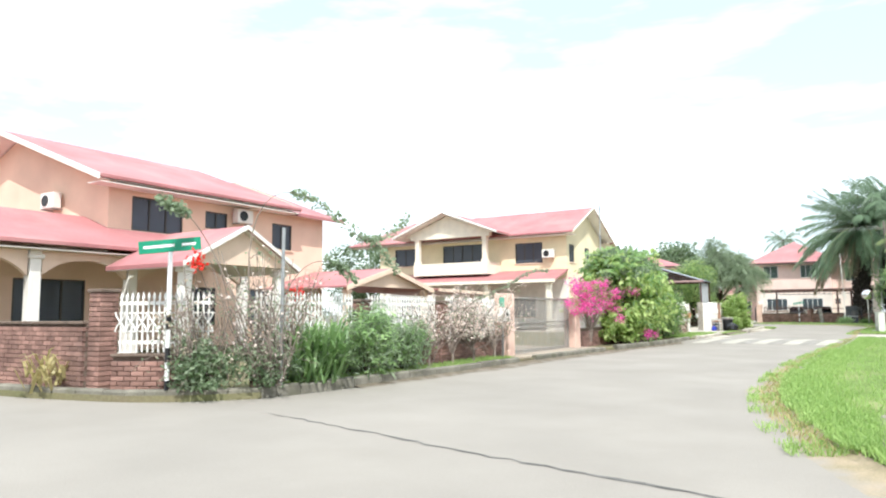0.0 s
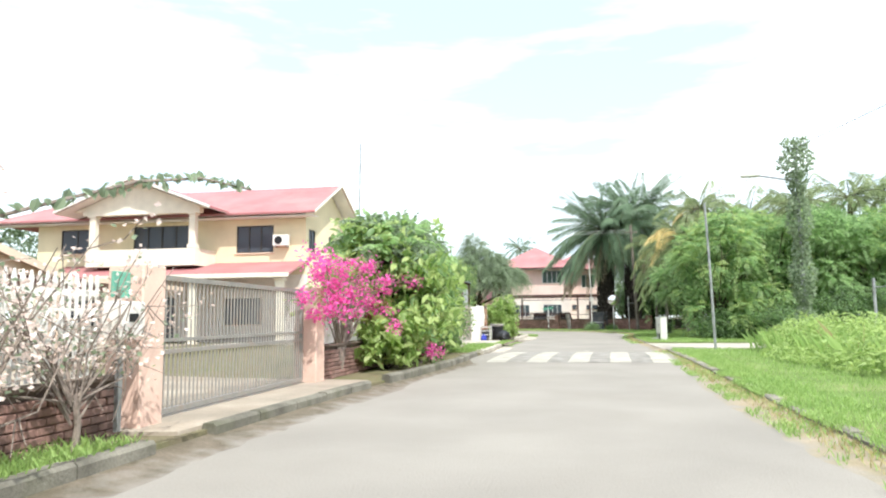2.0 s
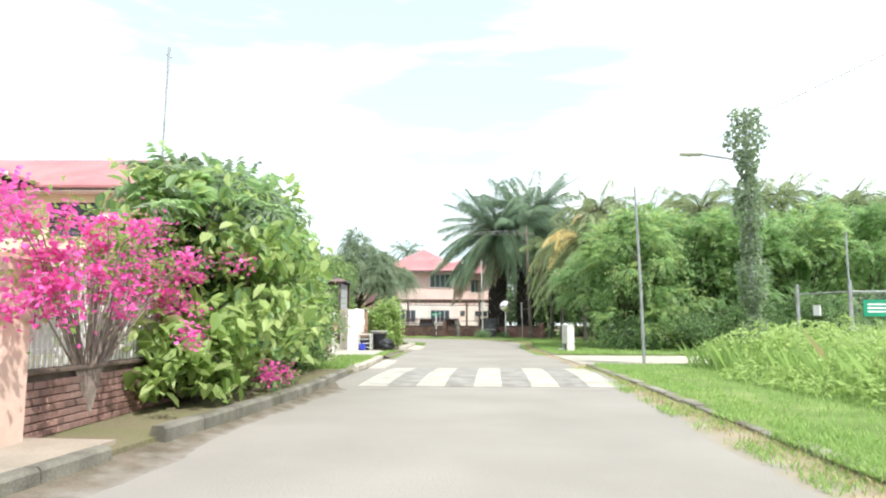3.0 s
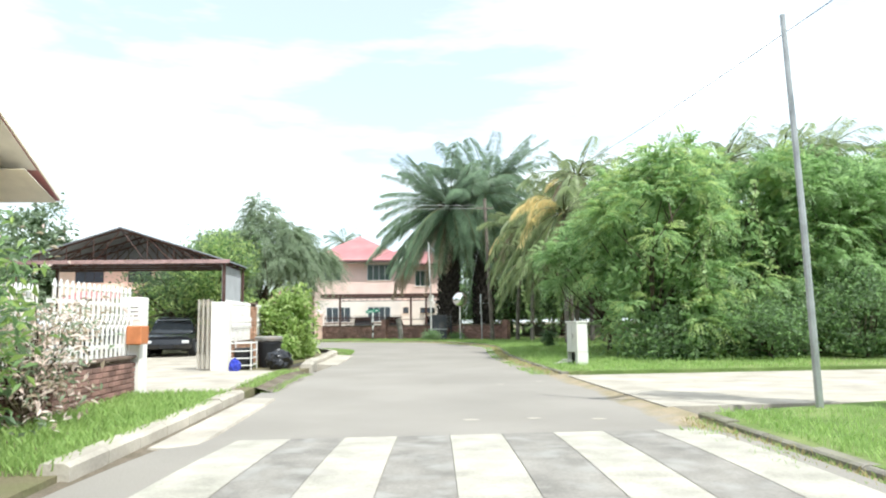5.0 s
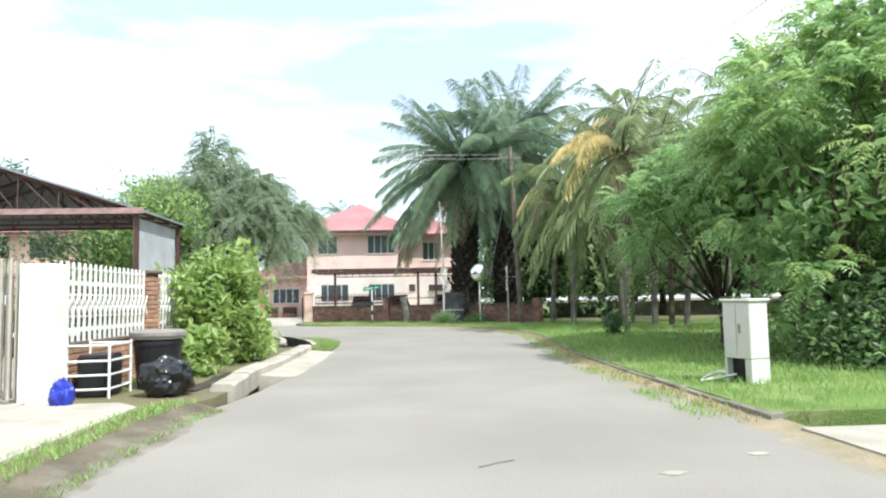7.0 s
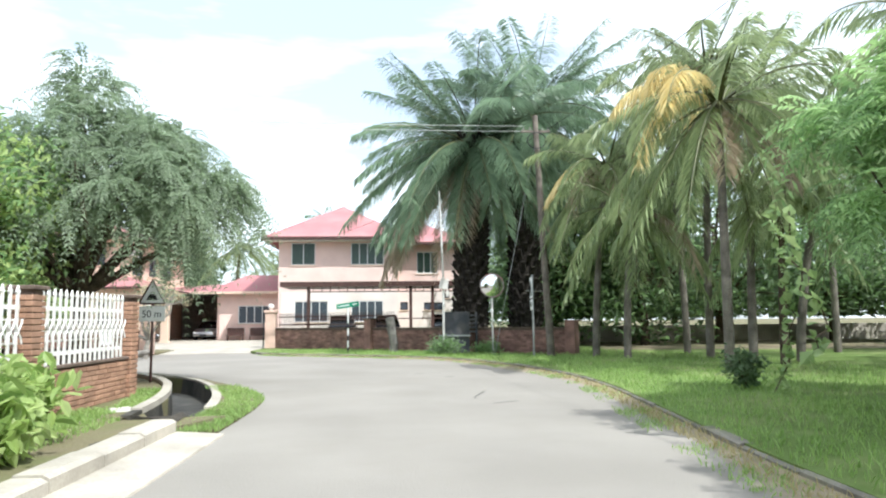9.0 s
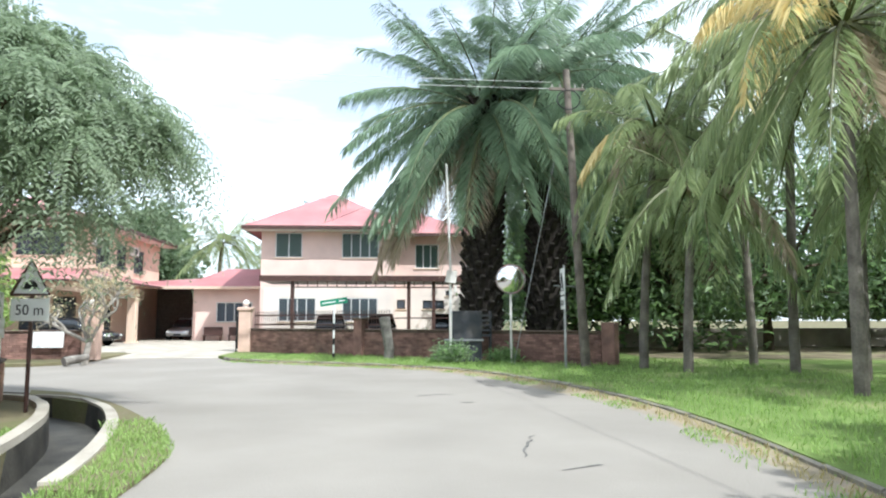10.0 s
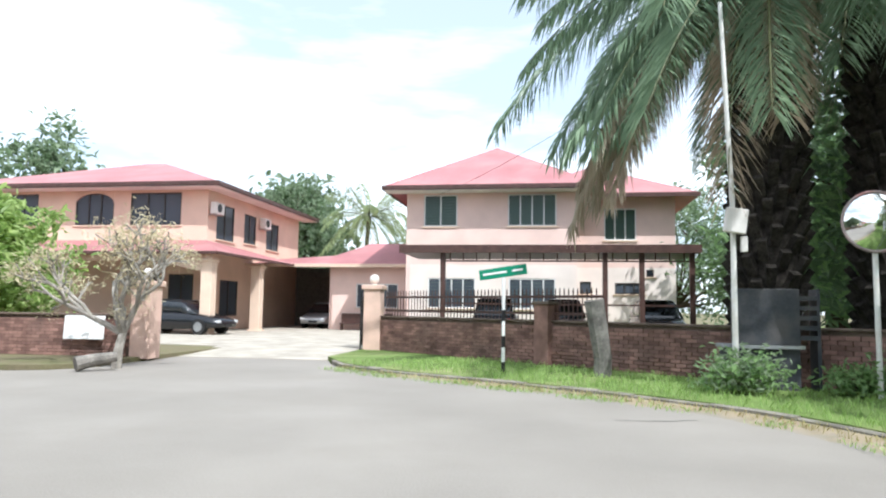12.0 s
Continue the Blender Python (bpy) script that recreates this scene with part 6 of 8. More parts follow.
for loc, h, n, ln, seed, lean, mats, extra_fronds, label in COCO:
    palm(loc, label, h, n + 2, ln, 0.7, 0.05, mats, seed, 0.105, lean, M_COCOBARK, 64, -0.85, 0, False, 0.95, "coconut palms", 0.3, extra_fronds, 0.9, 1.0)
for x, y, h in ((8.3, 64.5, 4.6),):
    palm((x, y, 0.1), "thin young palm in the shade of the grove", h, 14, 2.2, 0.6, 0.05, [L_COCO], int(x * 10), 0.1, (0.2, 0.1), M_BARK, 40, -0.4, 0, False, 1.2, "coconut palms")
palm((-16.8, 109.0, 0.1), "coconut palm behind the houses", 7.9, 26, 4.3, 0.8, 0.06, [L_COCO], 41, 0.16, (0.4, 0), M_BARK, 40, -0.4, 0, False, 1.0, "coconut palms")
palm((-13.0, 113.0, 0.1), "coconut palm behind the houses", 6.4, 20, 4.2, 0.8, 0.05, [L_COCO], 42, 0.16, (-0.3, 0), M_BARK, 40, -0.4, 0, False, 1.0, "coconut palms")
palm((-10.2, 128.0, 0.1), "tall palm far behind the pink house", 13.0, 20, 3.6, 0.8, 0.06, [L_PALM], 43, 0.18, (0, 0), M_BARK, 36, -0.3, 0, False, 0.8, "coconut palms")
for i, (x, y, h) in enumerate(((9.2, 59.5, 7.9), (11.8, 58, 8.3), (15.4, 59, 8.9), (17.8, 60, 9.3), (20.8, 58, 8.6), (25, 62, 9.0), (14.0, 65, 9.0))):
    palm((x, y, 0.1), "palm rising out of the thicket", h, 22, 3.1, 0.75, 0.055, [L_COCO], 50 + i, 0.14, (0.3, 0.1), M_BARK, 36, -0.5, 0, False, 0.9, "palms in the thicket")

# -- feathery thicket on the open side
def sprays(rng, start, way, length, droop, pairs, leaf_len, leaf_w):
    """Feather leaves: a row of leaflets on both sides of an arching, drooping midrib."""
    n = len(start)
    t = np.linspace(0.12, 1.0, pairs)[None, :, None]
    up = np.array([0, 0, 1.0])
    L, D = length[:, None, None], droop[:, None, None]
    p = start[:, None, :] + way[:, None, :] * L * t - up * D * L * t * t
    d = way[:, None, :] - up * 2 * D * t
    d /= np.linalg.norm(d, axis=2, keepdims=True)
    side = np.cross(d, up + 0.25 * rng.normal(size=(n, 1, 3)))
    side /= np.linalg.norm(side, axis=2, keepdims=True) + 1e-9
    out = []
    for s_ in (-1, 1):
        w = side * 0.85 * s_ + d * 0.5 - up * 0.18 + 0.12 * rng.normal(size=p.shape)
        w /= np.linalg.norm(w, axis=2, keepdims=True)
        l = leaf_len * rng.uniform(0.75, 1.2, (n, pairs, 1)) * (1.1 - 0.5 * np.abs(t - 0.45))
        mid = p + w * l * 0.5 + up * l * 0.05
        k = d * leaf_w * 0.5
        out.append(np.stack([p, mid + k, p + w * l - up * l * 0.1, mid - k], 2))
    return np.concatenate(out, 1).reshape(-1, 4, 3)


def spray_places(rng, centre, radii, clumps, per, size, floor, low=-0.5):
    """Starts and ways of sprays: tufts on the skin of a lumpy ellipsoid, each tuft a small dome."""
    c = rng.normal(size=(clumps, 3))
    c[:, 2] = np.where(c[:, 2] < low * np.linalg.norm(c, axis=1), -0.3 * c[:, 2], c[:, 2])
    c /= np.linalg.norm(c, axis=1, keepdims=True)
    r = (0.72 + 0.3 * rng.random((clumps, 1))) * (1 + 0.1 * np.sin(4 * c[:, :1] + 3 * c[:, 2:]))
    tuft = np.asarray(centre) + c * r * np.asarray(radii)
    o = rng.normal(size=(clumps, per, 3)) * np.array([1, 1, 0.55]) + 0.75 * c[:, None, :] + np.array([0, 0, 0.25])
    o /= np.linalg.norm(o, axis=2, keepdims=True)
    start = tuft[:, None, :] + o * size * rng.uniform(0.05, 0.75, (clumps, per, 1))
    start, o = start.reshape(-1, 3), o.reshape(-1, 3)
    keep = start[:, 2] > floor
    return start[keep], o[keep], tuft


def spray_tree(loc, label, height, lobes, mats, seed, floor=0.1, length=0.6, droop=0.5, pairs=9, leaf=(0.15, 0.05), trunk_r=0.08, trunk_h=0.9, core=(L_FEATHER, 0.3), name="thicket_tree", group="", per=30, size=0.55, clumps=44, bark=None):
    """A tree with soft feathery foliage: trunk, limbs, an inner mass of leaves and drooping sprays outside. lobes: centre, radii, share."""
    rng = np.random.default_rng(seed)
    t = thing(name, label, "tree", loc, 0, group)
    A, O, T, C = [], [], [], []
    for centre, radii, part_of in lobes:
        a_, o_, tufts = spray_places(rng, centre, radii, int(clumps * part_of), per, size, floor)
        A.append(a_), O.append(o_), T.append(tufts)
        C.append(clump_points(rng, centre, [q * 0.78 for q in radii], int(26 * part_of), 60, 0.4, 0.3, floor)[0])
    A, O, T, C = np.concatenate(A), np.concatenate(O), np.concatenate(T), np.concatenate(C)
    bm = bmesh.new()
    tube(bm, [(0, 0, -0.15), (0.04, 0.02, trunk_h * 0.5), (0.0, 0.05, trunk_h)], trunk_r * 1.2, 9, trunk_r * 0.85)
    pick = T[rng.permutation(len(T))[:22]]
    pick[:, 2] = np.maximum(pick[:, 2], floor + 0.2)
    limbs(bm, rng, (0, 0.03, trunk_h * 0.95), pick, trunk_r * 0.5)
    part("trunk", bm, bark or M_BARK, t)
    v = leaf_cloud(C, core[1], core[1] * 0.45, rng, 0.4)
    soup("inner_leaves", v, quads(v), core[0], t)["kind"] = "stuff"
    which = rng.integers(0, len(mats), len(A))
    for k, m in enumerate(mats):
        q = which == k
        n = int(q.sum())
        v = sprays(rng, A[q], O[q], length * rng.uniform(0.6, 1.3, n), droop * rng.uniform(0.6, 1.4, n), pairs, *leaf)
        soup("crown", v, quads(v), m, t)["kind"] = "stuff"
    return t


# x, y, height, radii across and along, lowest leaves
THICKET = [(5.1, 49.0, 6.3, 2.0, 2.4, 0.3), (5.0, 53.2, 4.9, 2.2, 1.9, 1.6), (7.8, 49.7, 6.5, 2.4, 2.3, 0.1), (10.6, 49.4, 6.3, 2.5, 2.3, 0.1), (13.5, 49.3, 6.3, 2.5, 2.4, 0.1), (16.6, 49.4, 6.7, 2.8, 2.5, 0.1),
           (7.4, 54.4, 6.6, 2.2, 2.4, 1.5), (11.4, 53.4, 7.2, 2.8, 2.8, 0.6), (15.4, 54.0, 7.4, 3.2, 3.0, 0.6), (20.0, 52.0, 7.0, 3.2, 3.2, 0.6)]
for i, (x, y, h, rx, ry, fl) in enumerate(THICKET):
    z = (h + fl) / 2
    lobes = [((0, 0, z), (rx, ry, (h - fl) / 2 * 0.95), 1.0), ((rx * 0.3, -ry * 0.3, h - 1.0), (rx * 0.5, ry * 0.5, 1.0), 0.22)]
    if fl < 0.5:
        lobes.append(((0, -0.3, fl + 0.9), (rx * 1.02, ry * 0.8, 1.1), 0.35))
    spray_tree((x, y, 0.1), "feathery green thicket tree with pale drooping sprays", h, lobes, [L_SPRAY, L_FEATHER, L_LIME] if i % 2 == 0 else [L_SPRAY, L_FEATHER], 60 + i, fl, 0.62, 0.5, 9, (0.15, 0.05), group="thicket trees")
BACK = [(5.6, 80.2, 8.6, 2.8), (9.6, 78.6, 8.0, 2.8), (9, 84, 5.0, 3.4), (15, 88, 5.5, 3.6), (20, 80, 4.8, 3.4), (26, 78, 5.2, 3.6), (6.5, 87, 5.0, 3.0), (24, 60, 7.5, 4.0), (29, 56, 6.5, 4.2), (35, 60, 7.0, 5.0), (42, 66, 8.0, 5.5), (22, 68, 8.5, 4.5), (31, 72, 8.5, 5.5), (14, 80, 9.5, 5.0), (22, 86, 10, 6.0), (8, 92, 9.0, 4.5), (33, 88, 10, 6.5), (46, 84, 10, 7.0)]
for i, (x, y, h, r) in enumerate(BACK):
    tree((x, y, 0.1), "dense green tree in the woods beyond the road", h, (r, r, h * 0.46), L_DARK, 90 + i, 80, 105, 0.75, (0.40, 0.15), 0.2, 0.58, 0.3, 0.5, 0.75, "woodland_tree", "tree", 1.8, [L_DARK, L_DARK, L_FEATHER], 0.05 if i < 2 else 1.3, "woodland trees")
# low shrubs and dark undergrowth below the thicket
for i, (x, y, h, r) in enumerate(((5.2, 47.7, 1.2, 1.2), (7.8, 47.3, 1.6, 1.4), (10.4, 46.9, 2.2, 1.5), (12.8, 46.2, 2.5, 1.6))):
    tree((x, y, 0.1), "dense leafy undergrowth shrub", h, (r, r, h * 0.55), L_FEATHER, 120 + i, 50, 90, 0.25, (0.13, 0.07), 0.05, 0.5, 0.2, 0.3, 0.8, "shrub", "shrub", 0.2, [L_FEATHER, L_DARK], 0.02, "undergrowth")
# hanging creepers with round pale leaves
def creeper(x, y, z0, z1, seed, sway=0.35):
    rng = np.random.default_rng(seed)
    n = int((z1 - z0) / 0.05)
    k = np.linspace(0, 1, n)
    p = np.column_stack([x + sway * np.sin(3 * k + seed) * k + rng.normal(size=n) * 0.05, y + rng.normal(size=n) * 0.06, z1 + (z0 - z1) * k])
    t = thing("creeper", "hanging creeper with round pale green leaves", "creeper", (x, y, z0), 0, "creepers")
    p -= np.array([x, y, z0])
    v = leaf_cloud(p, 0.19, 0.16, rng, 0.6)
    soup("leaves", v, quads(v), L_CREEP, t)["kind"] = "stuff"
    bm = bmesh.new()
    tube(bm, [tuple(q) for q in p[:: max(1, n // 12)]], 0.01, 5)
    part("stem", bm, M_BARK, t)


L_CREEP = leaf_material("pale round leaves", (0.13, 0.22, 0.06), (0.36, 0.45, 0.20))
for i, (x, y, z0, z1) in enumerate(((4.4, 47.5, 1.7, 3.9), (5.6, 46.0, 1.9, 4.4), (4.8, 46.8, 2.4, 3.2), (6.6, 45.4, 2.4, 4.8), (1.85, 53.2, 0.9, 2.5), (4.0, 57.2, 0.08, 3.2))):
    creeper(x, y, z0, z1, 140 + i)

# -- lamp post smothered in creeper
lamp = thing("street_lamp", "street lamp post smothered in green creeper", "street lamp", (5.0, 35.2, 0.1))
part("post", tubes(([(0, 0, -0.1), (0, 0, 6.9)], 0.08, 10, 0.05)), M_GALV, lamp)
part("arm", tubes(([(0, 0, 5.55), (-0.5, 0.25, 5.72), (-1.05, 0.55, 5.9)], 0.03, 8)), M_GALV, lamp)
bm = bmesh.new()
box(bm, -1.62, 0.42, 5.86, -1.0, 0.68, 5.95, 0.03)
part("lantern", bm, M_CAB, lamp, "flat grey lantern head, unlit")
rng = np.random.default_rng(7)
n = 5200
z = rng.uniform(0.0, 7.0, n)
rr = (0.13 + 0.16 * np.abs(np.sin(z * 1.7 + 0.6)) ** 2 + 0.10 * np.abs(np.sin(z * 4.3)) + 0.12 * (z > 5.9)) * np.sqrt(rng.random(n)) * 1.25
a = rng.uniform(0, 2 * np.pi, n)
v = leaf_cloud(np.column_stack([rr * np.cos(a), rr * np.sin(a), z]), 0.12, 0.08, rng, 0.6)
soup("creeper_leaves", v, quads(v), L_GREY, lamp)["kind"] = "stuff"

# -- street side shrubs of the left row
rng = np.random.default_rng(3)


def twiggy(loc, label, height, spread, twigs, mat, seed, flowers=600, leaf=(0.07, 0.06), mats=None, name="shrub", bare=0.0):
    """A thin, twiggy shrub with small leaves or blossoms near its twig ends."""
    r = np.random.default_rng(seed)
    t = thing(name, label, "shrub", loc)
    bm = bmesh.new()
    pts = []
    for i in range(twigs):
        a = r.uniform(0, 2 * np.pi)
        h = height * r.uniform(0.55, 1.0)
        s = spread * np.sqrt(r.random())
        p0 = Vector((0.12 * math.cos(a), 0.12 * math.sin(a), 0)) if not bare else Vector((0.03 * math.cos(a), 0.03 * math.sin(a), bare * r.uniform(0.5, 1)))
        h = max(h, bare + 0.3)
        p2 = Vector((s * math.cos(a) * 0.8, s * math.sin(a), h))
        p1 = p0.lerp(p2, 0.5) + Vector(r.normal(size=3)) * 0.12
        line = [p0, p1, p2]
        tube(bm, line, 0.013, 5, 0.004)
        for k in range(5):
            b = p0.lerp(p1, r.uniform(0.5, 1)) if k < 2 else p1.lerp(p2, r.uniform(0, 0.9))
            e = b + Vector(r.normal(size=3)) * 0.22 * height * 0.5
            e.z = max(e.z, 0.1)
            tube(bm, [b, b.lerp(e, 0.5) + Vector(r.normal(size=3)) * 0.03, e], 0.007, 4, 0.003)
            pts += [tuple(b.lerp(e, q)) for q in (0.5, 0.75, 1.0)]
    if bare:
        tube(bm, [(0, 0, -0.1), (0.03, 0.02, bare * 0.5), (0, 0, bare)], 0.035, 7, 0.025)
    part("twig", bm, M_TWIG, t)["kind"] = "stuff"
    pts = np.array(pts)
    if bare:
        pts = pts[pts[:, 2] > bare + 0.15]
    p = pts[r.integers(0, len(pts), flowers)] + r.normal(size=(flowers, 3)) * 0.07
    mats = mats or [mat]
    w = r.integers(0, len(mats), flowers)
    for k, m in enumerate(mats):
        v = leaf_cloud(p[w == k], leaf[0], leaf[1], r, 0.1)
        soup("blossoms" if m in (L_PALEF, L_PINKF, L_REDF) else "leaves", v, quads(v), m, t)["kind"] = "stuff"
    return t


M_TWIG = material("grey brown twigs", (0.35, 0.28, 0.23), 0.9, scale=8, fine=40, vary=0.2, bump=0.2)


def spiky(loc, label, height, radius, count, seed, mat, width=0.045):
    """A clump of strap-shaped, arching leaves."""
    r = np.random.default_rng(seed)
    t = thing("strap_leaf_plant", label, "plant", loc)
    vs = []
    for i in range(count):
        a, s = r.uniform(0, 2 * np.pi), radius * np.sqrt(r.random())
        b = np.array([s * 0.6 * math.cos(a), s * math.sin(a), height * 0.55 * r.random()])
        a2 = r.uniform(0, 2 * np.pi)
        o = np.array([math.cos(a2), math.sin(a2), 0.0])
        sd = np.array([-math.sin(a2), math.cos(a2), 0.0]) * width * r.uniform(0.7, 1.3)
        L = height * r.uniform(0.3, 0.6)
        m = b + o * L * 0.4 + np.array([0, 0, L * 0.75])
        e = b + o * L * 0.95 + np.array([0, 0, L * r.uniform(0.5, 0.95)])
        vs += [np.stack([b - sd * 0.4, b + sd * 0.4, m + sd * 0.5, m - sd * 0.5]), np.stack([m - sd * 0.5, m + sd * 0.5, e + sd * 0.05, e - sd * 0.05])]
    for k in range(9):  # rosettes of leaves
        v = np.stack([q for i, q in enumerate(vs) if (i // 2) % 9 == k])
        soup("rosette", v, quads(v), mat, t)
    return t


twiggy((-6.85, 8.85, 0.1), "leggy thorny shrub with grey twigs and sparse leaves", 2.3, 1.1, 48, None, 201, 1300, (0.06, 0.04), [L_GREY, L_GREY, L_PALEF])
twiggy((-7.6, 8.0, 0.1), "leggy thorny shrub with grey twigs by the street sign", 2.0, 0.8, 34, None, 202, 800, (0.06, 0.04), [L_GREY, L_DEAD])
spiky((-6.8, 9.9, 0.1), "clump of green strap-leaved plants", 1.15, 0.65, 360, 203, L_FEATHER, 0.05)
tree((-6.8, 11.2, 0.1), "leafy shrub with long narrow grey green leaves", 1.2, (0.5, 0.85, 0.6), L_GREY, 204, 45, 70, 0.17, (0.17, 0.035), 0.03, 0.48, -0.2, 0.3, 0.8, "shrub", "shrub", 0.1, [L_GREY, L_SPRAY], 0.05, plumes=12, plume=(0.35, 0.6, 0.4))
tree((-6.85, 10.2, 0.1), "low dark green hedge plant beside the kerb", 0.9, (0.35, 0.9, 0.42), L_GREY, 205, 36, 40, 0.14, (0.1, 0.05), 0.03, 0.48, 0.1, 0.2, 0.8, "hedge_plant", "shrub", 0.1)
spiky((-6.8, 12.6, 0.1), "pale spiky shrub with thin grey green leaves", 1.15, 0.5, 200, 206, L_GREY, 0.03)
tree((-6.8, 12.4, 0.1), "rounded dark shrub with small leaves", 1.1, (0.42, 0.75, 0.5), L_DARK, 207, 45, 50, 0.15, (0.08, 0.04), 0.03, 0.48, 0.1, 0.2, 0.8, "shrub", "shrub", 0.1, [L_FEATHER, L_GREY])
tree((-6.9, 8.9, 0.1), "low grey green shrub at the corner", 0.8, (0.4, 0.6, 0.38), L_DARK, 208, 36, 40, 0.14, (0.08, 0.04), 0.03, 0.48, 0.1, 0.2, 0.8, "shrub", "shrub", 0.1, [L_DARK, L_GREY])
tree((-7.45, 8.05, 0.1), "dark leafy shrub at the corner of the garden", 0.75, (0.4, 0.45, 0.38), L_DARK, 217, 40, 60, 0.16, (0.1, 0.05), 0.03, 0.48, 0.2, 0.3, 0.8, "shrub", "shrub", 0.1, [L_DARK, L_GREY])
spiky((-9.9, 6.95, 0.1), "dry pale strap-leaved plant by the wall", 0.7, 0.4, 60, 209, L_STRAW, 0.05)
for i, (y, h, n) in enumerate(((13.5, 1.5, 180), (14.5, 1.9, 320), (15.5, 2.0, 360), (16.6, 1.8, 280))):
    twiggy((-6.85, y, 0.1), "thorny bougainvillea with bare stem and pale pink papery blossoms", h, 1.1, 22, None, 210 + i, int(n * 4), (0.052, 0.046), [L_PALEF, L_PALEF, L_PALEF, L_GREY], bare=0.5)
# one long leafy shoot that arches over the fence
shoot = thing("bougainvillea_shoot", "long thin arching bougainvillea shoot with small hanging leaves", "climber", (-6.85, 13.6, 0.1))
bend_ = [Vector(q) for q in ((0, 0, 0), (0.3, 0.1, 0.9), (0.95, 0.35, 1.5), (1.42, 0.85, 1.78), (1.46, 1.65, 2.07), (1.55, 2.3, 2.22), (1.66, 2.9, 2.24))]
part("stem", tubes((bend_, 0.011, 6)), M_TWIG, shoot)
r = np.random.default_rng(230)
p = np.array([tuple(a.lerp(b, k)) for a, b in zip(bend_[2:], bend_[3:]) for k in np.linspace(0, 0.93, 14)])
p = np.repeat(p, 2, 0) + r.normal(size=(len(p) * 2, 3)) * 0.018
v = ovate_cloud(p, 0.075, 0.05, r, 1.2)
soup("leaves", v, quads(v), L_GREY, shoot)["kind"] = "stuff"
# arching sprays above the fence
spray = thing("climber", "climber with long arching sprays above the fence", "climber", (-6.9, 8.6, 0.1))
rs = np.random.default_rng(220)
bm = bmesh.new()
pts = []
ARCHES = (((0, 0, 0.3), (-0.2, -0.5, 3.0), (0.0, 0.1, 4.1), (0.6, 1.8, 2.6)), ((0.6, 1.8, 2.6), (0.5, 2.4, 2.5), (0.3, 3.2, 2.7), (0.1, 4.1, 3.3)), ((0.6, 1.8, 2.6), (0.6, 2.3, 2.6), (0.5, 2.7, 2.4), (0.5, 3.1, 2.0)), ((0, 0, 0.4), (-0.4, -0.6, 2.4), (-0.5, -0.9, 2.9), (-0.4, -1.6, 2.9)), ((0, 0.1, 0.4), (0.1, 0.5, 2.2), (0.2, 1.2, 2.5), (0.4, 2.0, 1.8)))
for p0, p1, p2, p3 in ARCHES:
    P4 = [Vector(p) for p in (p0, p1, p2, p3)]
    line = []
    for k in range(15):
        q = k / 14
        line.append(P4[0] * (1 - q) ** 3 + 3 * P4[1] * q * (1 - q) ** 2 + 3 * P4[2] * q * q * (1 - q) + P4[3] * q ** 3)
    tube(bm, line, 0.014, 5, 0.004)
    for k in range(170):
        q = (rs.random() if p0[2] > 1 else 1 - 0.3 * rs.random()) * 13.99
        i = int(q)
        pts.append(np.array(line[i].lerp(line[i + 1], q - i)) + rs.normal(size=3) * 0.05)
tube(bm, [(0, 0, -0.1), (0, 0, 1.5)], 0.03, 6, 0.015)
part("stems", bm, M_TWIG, spray)["kind"] = "stuff"
v = leaf_cloud(np.array(pts), 0.1, 0.07, rs, 0.3)
soup("leaves", v, quads(v), L_GREY, spray)["kind"] = "stuff"


def blooms(loc, label, places, size, mat, seed, count=90):
    r = np.random.default_rng(seed)
    t = thing("flower_cluster", label, "flowers", loc)
    p = np.concatenate([np.array(c) + r.normal(size=(count, 3)) * size for c in places])
    v = leaf_cloud(p, 0.06, 0.055, r, 0.0)
    soup("petals", v, quads(v), mat, t)["kind"] = "stuff"
    bm = bmesh.new()
    for c in places:
        tube(bm, [(0, 0, 0), (c[0] * 0.5, c[1] * 0.5 + 0.05, c[2] * 0.6), c], 0.008, 5, 0.004)
    part("stem", bm, M_TWIG, t)
    return t


blooms((-7.3, 8.4, 0.1), "bright red flower heads on long stems", [(0.1, -0.8, 2.05), (-0.3, 1.8, 1.6)], 0.07, L_REDF, 225)

# magenta bougainvillea beside the gate pillar
bg = thing("bougainvillea", "bougainvillea covered in magenta bracts beside the gate", "shrub", (-7.1, 24.6, 0.1))
r = np.random.default_rng(230)
bm = bmesh.new()
tips, tb = [], []
heads = []
for i in range(52):
    e = Vector((0.25 + r.normal() * 0.32, r.uniform(-2.9, 2.0), r.uniform(1.2, 2.35)))
    m = Vector((0, e.y * 0.25, 0.9)).lerp(e, 0.45) + Vector((0, 0, 0.5)) + Vector(r.normal(size=3)) * 0.1
    tube(bm, [(0, 0, 0.1), (0, e.y * 0.12, 0.6), m, e], 0.014, 5, 0.004)
    heads.append(np.array(e))
    for q in np.linspace(0.3, 1, 10):
        tb.append(np.array(m.lerp(e, q)) + r.normal(size=3) * 0.1)
part("stem", bm, M_TWIG, bg)["kind"] = "stuff"
tb, heads = np.array(tb), np.array(heads)
size_ = r.uniform(0.05, 0.13, (len(heads), 1, 1))
p = (heads[:, None, :] + r.normal(size=(len(heads), 60, 3)) * size_ * np.array([1, 1.2, 0.8])).reshape(-1, 3)
p = np.concatenate([p, tb[r.integers(0, len(tb), 700)] + r.normal(size=(700, 3)) * 0.1])
v = leaf_cloud(p, 0.07, 0.065, r, 0.0)
soup("bract", v, quads(v), L_PINKF, bg, "magenta papery bracts")["kind"] = "stuff"
